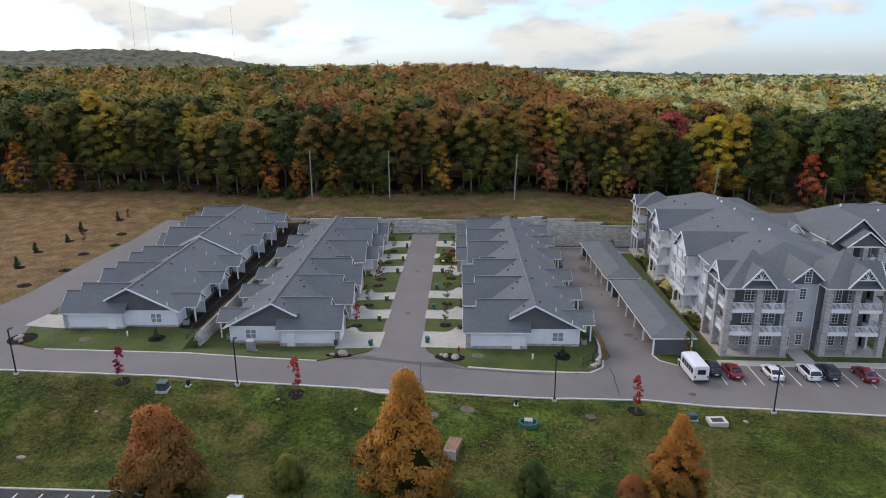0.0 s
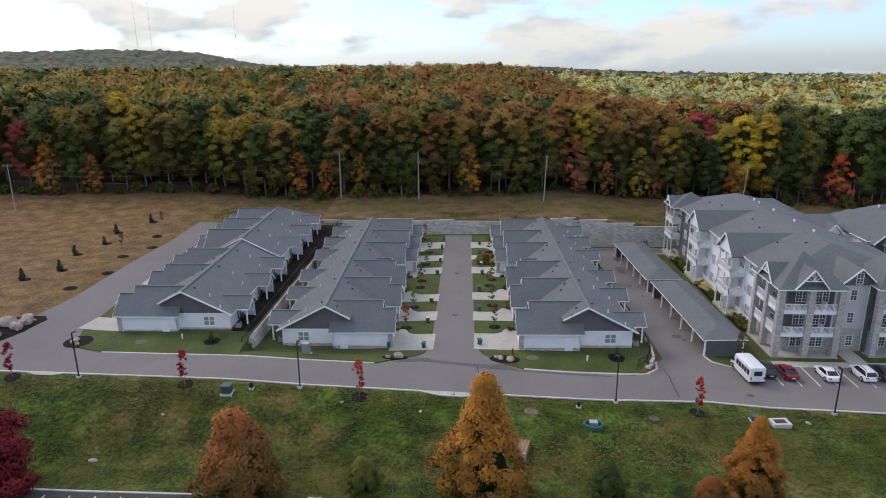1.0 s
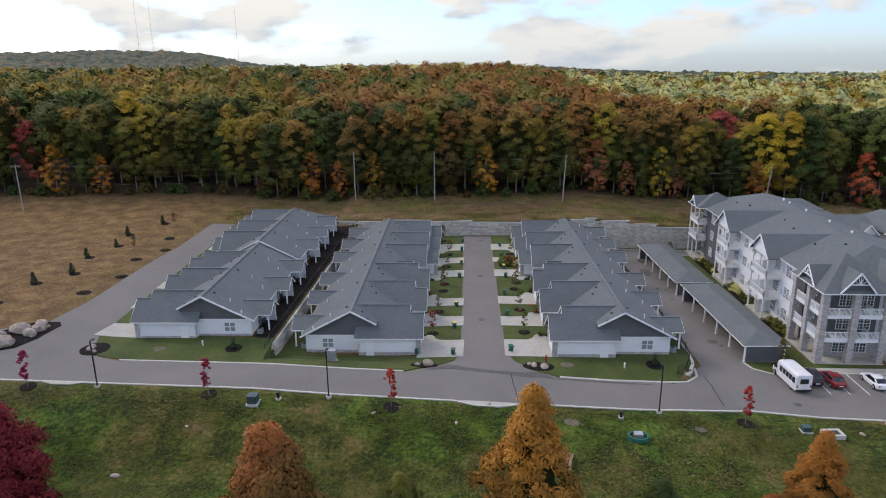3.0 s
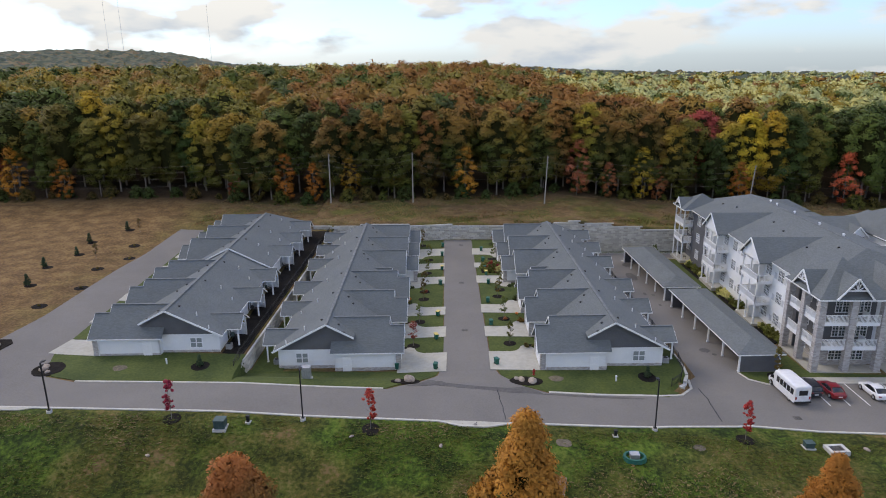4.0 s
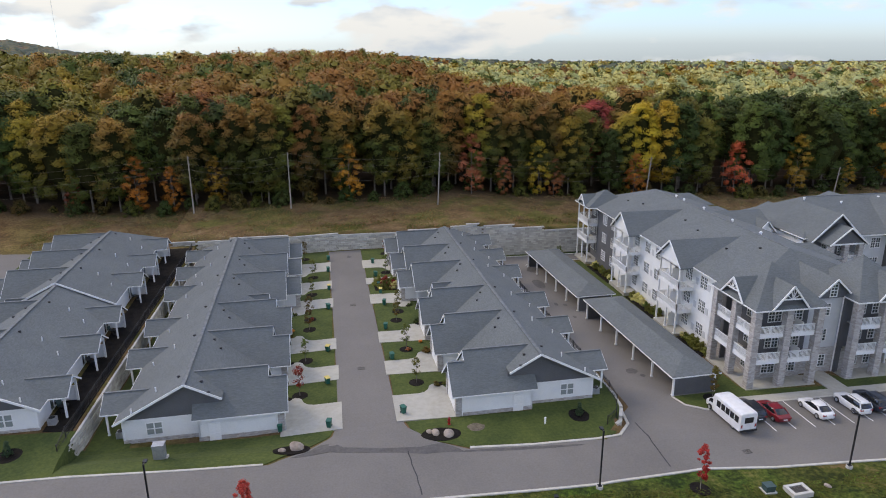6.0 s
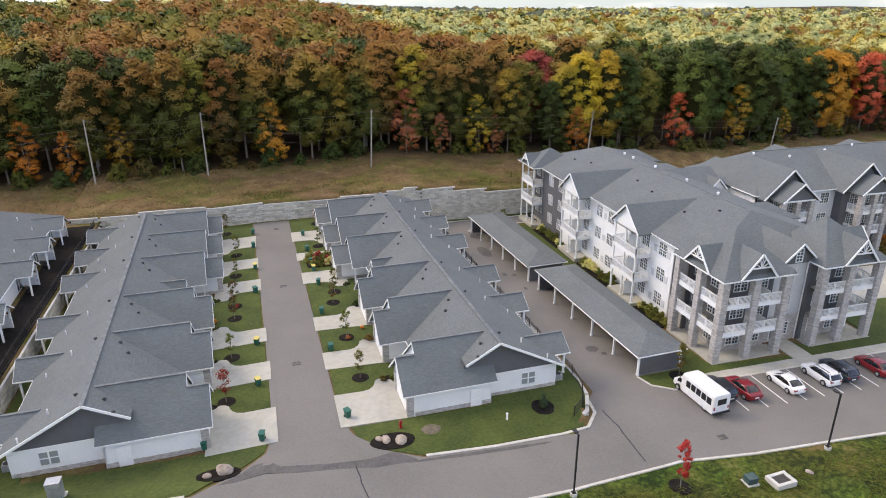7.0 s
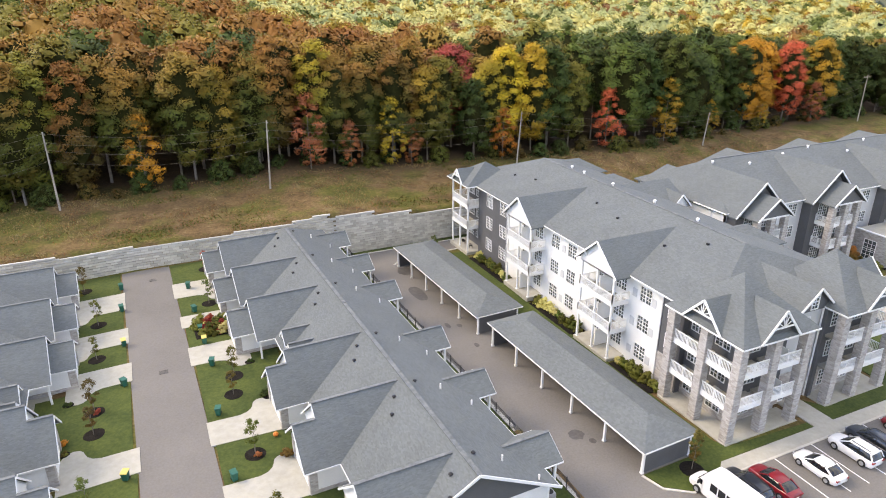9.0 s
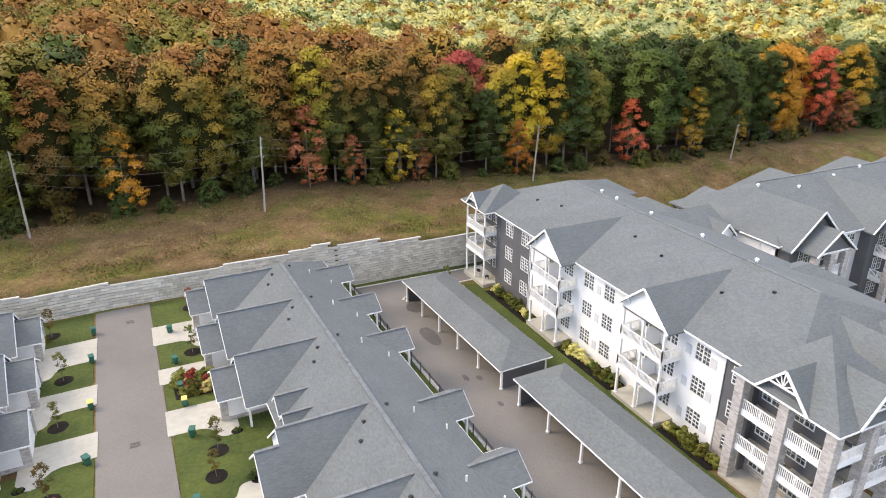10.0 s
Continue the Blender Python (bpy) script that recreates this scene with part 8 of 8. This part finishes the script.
for k in range(16):
    tree("shrub", 76.2 + 1.9 * k, 102.9 - 0.06 * k + bedr.uniform(-0.2, 0.2), bedr.choice(["shrub", "lime", "olive", "green"]), bedr.uniform(0.75, 1.05), k, "low green shrub along the pale forecourt", "shrub", "forecourt shrubs")
mulch_ring(71.5, 96.6, 1.3, 77, 0.11)
tree("young", 31.2, 151.0, "green", 1.0, 4, "young leafy tree on the grass by the carport", group="young garden trees")
# pumpkins on a porch
for k, (x, y) in enumerate(((-1.2, 120.2), (-0.9, 119.6), (-3.0, 110.4))):
    bm = bmesh.new()
    ball(bm, (0, 0, 0.22), 0.27, 1, 1, 0.8, 2)
    o = put("pumpkin", bm, M_ORANGE)
    o.matrix_basis = pose(x, y, ground_z(x, y) + 0.12)
    tagged(o, "orange pumpkin beside a cottage porch", "pumpkin", "pumpkins")

# meadow: rows of little spruces and mulch rings
for k, (x, y, s) in enumerate(((-91.2, 111.0, 0.95), (-87.8, 117.0, 0.95), (-91.2, 127.7, 0.9), (-91.3, 144.4, 0.95), (-87.5, 153.6, 0.9), (-89.7, 136.2, 0.75), (-91.5, 101.2, 0.9))):
    tree("spruce", x, y, "spruce", s, k, "little dark spruce planted in the dry meadow", "conifer", "meadow spruces")
    mulch_ring(x + 0.5, y, 1.0, k, 0.05)
for k, (x, y) in enumerate(((-80.1, 107.6), (-78.2, 116.6), (-81.0, 127.5), (-78.3, 134.7), (-81.2, 143.1))):
    mulch_ring(x, y, 1.15, k + 30, 0.05)
    tree("shrub", x, y, "rust", 0.45, k, "low bare brown shrub in a mulch ring", "shrub", "meadow shrubs")
for k, (x, y) in enumerate(((-84.6, 134.0), (-84.2, 152.5))):
    tree("young", x, y, "rust", 0.9, k, "thin rusty young tree in the dry meadow", group="meadow saplings")

# the four trees of the foreground
tree("roundtree", -32.5, 58.3, "turning_red", 1.06, 0.4, "rusty autumn tree on the grassy bank", group="bank trees", squash=0.96)
tree("pear", -6.9, 58.2, "pear", 1.05, 1.2, "tall orange autumn pear tree on the grassy bank", group="bank trees", squash=0.93)
tree("pear", 20.2, 58.9, "pear", 0.73, 2.2, "orange autumn pear tree on the grassy bank", group="bank trees", squash=0.82)
tree("roundtree", -60.0, 57.5, "crimson", 1.25, 2.9, "dark red autumn tree on the grassy bank", group="bank trees")
tree("roundtree", 15.6, 57.8, "turning_red", 0.42, 1.9, "low red autumn shrub on the grassy bank", "shrub")
tree("roundtree", 6.0, 60.0, "dark", 0.42, 0.9, "dark green bush on the grassy bank", "shrub")
tree("roundtree", -19.8, 60.0, "olive", 0.4, 0.9, "olive bush on the grassy bank", "shrub")

# ---------- woods ----------
wr = random.Random(21)
WORDS = {"green": "green", "dark": "dark green", "olive": "olive green", "rust": "rust brown", "orange": "orange", "yellow": "yellow", "red": "red", "crimson": "crimson", "lime": "pale green", "golden": "golden green", "brown": "red brown", "sage": "sage green", "turning": "rust-topped olive", "fire": "orange-red"}


def tone_at(x, y, r):
    q = noise.noise(Vector((x * 0.02, y * 0.03, 2.0))) + r.uniform(-0.3, 0.3)
    if x < -60:
        return r.choice(["olive", "golden", "turning", "green"]) if q > 0.0 else r.choice(["dark", "olive", "green", "golden"])
    if x < 20:
        return r.choice(["turning", "turning", "rust", "olive"]) if q > -0.1 else r.choice(["olive", "green", "dark", "turning"])
    if x < 60:
        return r.choice(["turning", "rust", "olive", "turning"]) if q > -0.05 else r.choice(["olive", "dark", "turning", "green"])
    return r.choice(["dark", "dark", "green"]) if q > -0.05 else r.choice(["olive", "green", "turning", "dark"])


# named trees of the forest edge: kind, x, y, tone, scale
NAMED = (("sapling", 19.0, 182.2, "red", 1.3), ("sapling", 27.5, 183.5, "red", 0.85), ("sapling", 36.5, 184.0, "yellow", 1.25), ("sapling", 40.5, 183.5, "red", 0.85),
                            ("sapling", -58.5, 183.0, "orange", 1.15), ("sapling", -66.0, 184.5, "rust", 1.1), ("sapling", -50.5, 182.5, "orange", 0.95), ("sapling", -41.0, 183.0, "yellow", 1.0), ("sapling", -31.0, 183.5, "olive", 1.45),
                            ("sapling", -10.5, 182.5, "orange", 1.2), ("sapling", -72.0, 183.5, "crimson", 0.7), ("poplar", 70.5, 185.5, "yellow", 0.96), ("ash", 64.5, 187.5, "yellow", 0.98), ("oak", 54.5, 194.0, "red", 1.02), ("maple", 56.0, 185.5, "dark", 0.78),
                            ("sapling", 61.0, 181.5, "orange", 1.0), ("sapling", 88.5, 181.4, "fire", 1.25), ("sapling", 106.0, 181.3, "yellow", 1.35), ("ash", 44.5, 184.5, "golden", 0.84),
                            ("ash", 136.0, 185.5, "orange", 0.98), ("ash", 151.0, 185.5, "fire", 0.92), ("ash", 164.0, 186.0, "yellow", 0.92), ("maple", 143.0, 189.0, "orange", 1.08), ("sapling", 122.0, 183.0, "yellow", 0.8),
                            ("sapling", 140.0, 183.0, "yellow", 0.7), ("ash", -110.0, 186.0, "olive", 0.9), ("sapling", -118.0, 183.0, "orange", 1.0), ("poplar", -112.0, 192, "yellow", 1.05), ("sapling", 158, 182, "red", 1.0), ("maple", -139.6, 187.0, "red", 0.82), ("sapling", -131.3, 182.5, "orange", 1.25), ("ash", 60.5, 186.5, "golden", 0.86))
for kind, x, y, tone, s in NAMED:
    tree(kind, x, y, tone, s, wr.uniform(0, 6), WORDS[tone] + " autumn tree at the edge of the woods", group="woodland edge trees")
for row, (y0, gap) in enumerate(((185.5, 5.6), (190.5, 5.6), (196.5, 6.0), (203.0, 6.4))):
    x = -176.0 + row * 2.3
    while x < 232:
        px_, py_ = x + wr.uniform(-1.6, 1.6), y0 + wr.uniform(-1.8, 1.8) + (2.5 * math.sin(x * 0.05))
        tone = tone_at(px_, py_, wr)
        if any(abs(px_ - q[1]) < (3.6 if q[0] != "sapling" else 1.5) and py_ < q[2] + 3.5 for q in NAMED):
            x += gap
            continue
        if row == 0 and wr.random() < 0.12:
            tone = wr.choice(["golden", "olive", "turning", "turning"])
        tree(wr.choice(["oak", "ash", "maple", "poplar"]) + ("", "_mid", "_back", "_back")[row], px_, py_, tone, wr.uniform(0.82, 1.05) + 0.03 * row, wr.uniform(0, 6), WORDS[tone] + " tree in the dense autumn woods", group="woodland trees")
        x += gap
x = -170.0
while x < 225:
    tree("thicket", x, 182.0 + wr.uniform(-1.2, 2.0) + 2.5 * math.sin(x * 0.05), wr.choice(["dark", "olive", "rust", "rust", "dark", "dark"]), wr.uniform(0.3, 0.75), wr.uniform(0, 6), "leafy undergrowth at the edge of the woods", "thicket", "woodland thickets")
    x += wr.uniform(3.6, 7.5)

# the woods behind, as one mass of crowns
rng = np.random.default_rng(3)
tris, turns, lumps, lump_turns, mats_i, lump_i, hull_v, hull_f, hull_i, n_v = [], [], [], [], [], [], [], [], [], 0


def far_tone(x, y, r):
    # past this line leaves are paler, with sunshine put into their colour
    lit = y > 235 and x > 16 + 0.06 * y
    q = noise.noise(Vector((x * 0.012, y * 0.012, 9.0))) + r.uniform(-0.28, 0.28)
    if not lit and y < 420:
        if x < -0.28 * y:
            return r.choice(["olive", "turning", "golden", "olive"]) if q > 0.0 else r.choice(["green", "olive", "dark", "olive"])
        if x < 60:
            return r.choice(["rust", "turning", "rust", "olive"]) if q > -0.05 else r.choice(["turning", "rust", "green", "olive"])
        return r.choice(["green", "dark", "olive"]) if q > -0.2 else r.choice(["olive", "golden", "green"])
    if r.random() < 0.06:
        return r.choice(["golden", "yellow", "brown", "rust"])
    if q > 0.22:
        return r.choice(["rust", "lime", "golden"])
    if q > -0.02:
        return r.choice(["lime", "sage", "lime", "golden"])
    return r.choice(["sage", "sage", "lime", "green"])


for (y0, y1, gap, boughs, per, size, crad) in ((209, 290, 8.4, 15, 58, 0.38, 5.6), (290, 430, 11.0, 14, 50, 0.58, 7.4), (430, 640, 14.5, 10, 26, 1.05, 9.5), (640, 1000, 20.0, 8, 12, 2.1, 12.5)):
    y = y0
    while y < y1:
        lo, hi = -40 - y * 0.69, 50 + y * 1.2
        x = lo
        while x < hi:
            X, Y = x + wr.uniform(-0.4, 0.4) * gap, y + wr.uniform(-0.4, 0.4) * gap
            top = ground_z(X, Y) + hills(X, Y) + wr.uniform(18.5, 25.5)
            cr = crad * wr.uniform(0.75, 1.3)
            deep = cr * 1.35
            grow = lobed(rng)
            at = np.array([X, Y, top - deep])
            q, qn, lu, ln = bough_crown(rng, 0.0, deep, cr, "dome", boughs, per, size, cr * 0.37, grow)
            tris.append(q + at)
            turns.append(qn)
            lumps.append(lu + at)
            lump_turns.append(ln)
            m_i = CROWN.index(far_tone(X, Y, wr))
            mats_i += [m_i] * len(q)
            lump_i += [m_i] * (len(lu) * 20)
            v, f = inner_hull(0.0, deep, cr, "dome", grow, 0.6, 3, 7)
            hull_v.append(v + at)
            hull_f.append(f + n_v)
            n_v += len(v)
            hull_i += [m_i] * len(f)
            x += gap
        y += gap * 0.92
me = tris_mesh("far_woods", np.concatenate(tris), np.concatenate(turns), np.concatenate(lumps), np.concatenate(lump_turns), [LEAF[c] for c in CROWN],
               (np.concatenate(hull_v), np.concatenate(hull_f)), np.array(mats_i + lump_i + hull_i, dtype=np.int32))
tagged(new("far_woods", me), "wide autumn woods stretching to the hills", "woods", kind="stuff")

# canopy of the far hills
M_FARHILL, _n, _l, _b = material("far_canopy", 0.95, 0, 0.1)
_pos = _n.new("ShaderNodeNewGeometry").outputs["Position"]
_v = _n.new("ShaderNodeTexVoronoi")
_v.inputs["Scale"].default_value = 0.055
_l.new(_pos, _v.inputs["Vector"])
_s = _n.new("ShaderNodeSeparateColor")
_l.new(_v.outputs["Color"], _s.inputs[0])
_f = mix_node(_n, _l, 0.35, _s.outputs[0], noise_node(_n, _l, 0.02, 5, 0.6, _pos).outputs["Fac"])
# muted grey tones put a little haze of distance into the canopy colour
_r = ramp_node(_n, _l, _f.outputs[0], [(0.15, (0.045, 0.060, 0.045)), (0.42, (0.080, 0.095, 0.062)), (0.62, (0.125, 0.125, 0.078)), (0.78, (0.17, 0.125, 0.062)), (0.9, (0.20, 0.10, 0.07))])
_l.new(_r.outputs[0], _b.inputs["Base Color"])
hv, hf = [], []
rows_r = [900 * (3600 / 900) ** (k / 70) for k in range(71)]
NA = 420
for r in rows_r:
    for j in range(NA + 1):
        a = radians(-48 + 122 * j / NA)
        x, y = r * math.sin(a), r * math.cos(a)
        z = ground_z(x, y) + hills(x, y) + (-6 if r < 901 else 17) + 9 * abs(noise.noise(Vector((x * 0.035, y * 0.035, 1)))) + 7 * noise.noise(Vector((x * 0.11, y * 0.11, 7)))
        hv.append((x, y, z))
for i in range(len(rows_r) - 1):
    for j in range(NA):
        a = i * (NA + 1) + j
        hf.append((a, a + 1, a + NA + 2, a + NA + 1))
me = bpy.data.meshes.new("far_hill_canopy")
me.from_pydata(hv, [], hf)
me.materials.append(M_FARHILL)
tagged(new("far_hill_canopy", me), "hazy wooded hills on the horizon", "wooded hills", kind="stuff")


# three thin radio masts on the far ridge
def mast(x, y, h):
    z = ground_z(x, y) + hills(x, y)
    t = thing("radio_mast", x, y, z, 0, "thin lattice radio mast far on the hill", "radio mast", "radio masts")
    bm = bmesh.new()
    for k in range(3):
        a = k * 2.094
        tube(bm, (math.cos(a) * 0.8, math.sin(a) * 0.8, 0), (math.cos(a) * 0.3, math.sin(a) * 0.3, h), 0.12, 0.08, 4)
    for i in range(24):
        z0 = h * i / 24
        beam(bm, (0.7, 0, z0), (-0.4, 0.5, z0 + h / 24), 0.06, 0.06)
        beam(bm, (-0.4, 0.5, z0), (-0.4, -0.5, z0 + h / 24), 0.1, 0.1)
    part("lattice", bm, M_STEEL, t)


for x, y, h in ((-1060, 2090, 175), (-1015, 2090, 195), (-790, 2200, 190)):
    mast(x, y, h)


# lower car park under the bank
drape("car_park", [(-120, 30), (-21.4, 30), (-21.4, 55.6), (-33.4, 57.0), (-36, 57.8), (-120, 58.6)], M_DARKASPH, 0.04, "dark asphalt car park below the bank", "car park")
strip("kerb", [(-120, 58.8), (-36, 58.0), (-33.2, 57.2), (-21.2, 55.8), (-21.2, 30)], 0.25, 0.13, M_KERB, "concrete kerb of the lower car park")
for k in range(14):
    xs = -36.6 - 2.75 * k
    drape("parking_line", [(xs - 0.07, 52.2), (xs + 0.07, 52.2), (xs + 0.07, 57.3), (xs - 0.07, 57.3)], M_PAINT, 0.052, "white painted parking line", "parking line")

# weeds and tall grass of the bank, as one mass of blades
rng = np.random.default_rng(12)
pts = []
while len(pts) < 70000:
    x, y = rng.uniform(-95, 62), rng.uniform(57, 75.6)
    n = noise.noise(Vector((x * 0.09, y * 0.16, 4))) + 0.5 * noise.noise(Vector((x * 0.3, y * 0.3, 8)))
    if n > rng.uniform(-0.35, 0.6):
        pts.append((x, y, ground_z(x, y)))
pts = np.array(pts)
n = len(pts)
ang = rng.uniform(0, 6.28, n)
hgt = rng.uniform(0.06, 0.17, n)[:, None]
wid = rng.uniform(0.03, 0.085, n)[:, None]
a = np.stack([np.cos(ang), np.sin(ang), np.zeros(n)], axis=1) * wid
up = np.stack([rng.normal(scale=1.9, size=n), rng.normal(scale=1.9, size=n), np.ones(n) * 0.7], axis=1) * hgt
quads = np.stack([pts - a * 0.6, pts + a * 0.6, pts + a + up, pts - a + up * 0.9], axis=1)
me = cards_mesh("bank_weeds", quads, [LEAF["weed"], LEAF["straw"], LEAF["clover"]])
tone = np.array([0 if noise.noise(Vector((p[0] * 0.05, p[1] * 0.1, 1))) < 0.22 else 1 for p in pts])
tone[rng.random(n) < 0.35] = 2
tone[(tone == 1) & (rng.random(n) < 0.6)] = 0
me.polygons.foreach_set("material_index", tone.astype(np.int32))
tagged(new("bank_weeds", me), "low weeds and rough grass on the bank", "weeds", kind="stuff")

# dry grass and green tufts on the slope before the woods
pts = []
while len(pts) < 32000:
    x, y = rng.uniform(-75, 130), rng.uniform(158.6, 183.5)
    n = noise.noise(Vector((x * 0.12, y * 0.2, 14))) + 0.6 * noise.noise(Vector((x * 0.4, y * 0.4, 18)))
    if n > rng.uniform(-0.3, 0.6):
        pts.append((x, y, ground_z(x, y)))
pts = np.array(pts)
n = len(pts)
ang = rng.uniform(0, 6.28, n)
hgt = rng.uniform(0.08, 0.26, n)[:, None]
wid = rng.uniform(0.03, 0.10, n)[:, None]
a = np.stack([np.cos(ang), np.sin(ang), np.zeros(n)], axis=1) * wid
up = np.stack([rng.normal(scale=0.8, size=n), rng.normal(scale=0.8, size=n), np.ones(n)], axis=1) * hgt
me = cards_mesh("slope_grass", np.stack([pts - a * 0.6, pts + a * 0.6, pts + a + up, pts - a + up * 0.9], axis=1), [LEAF["straw"], LEAF["weed"], LEAF["brown"]])
tone = np.array([1 if noise.noise(Vector((p[0] * 0.07, p[1] * 0.12, 21))) > 0.12 else 0 for p in pts])
tone[rng.random(n) < 0.2] = 2
me.polygons.foreach_set("material_index", tone.astype(np.int32))
tagged(new("slope_grass", me), "dry and green grass tufts on the slope before the woods", "grass", kind="stuff")

for o in (W_COT, W_APT, W_APT_S, W_TALL):
    bury(o)
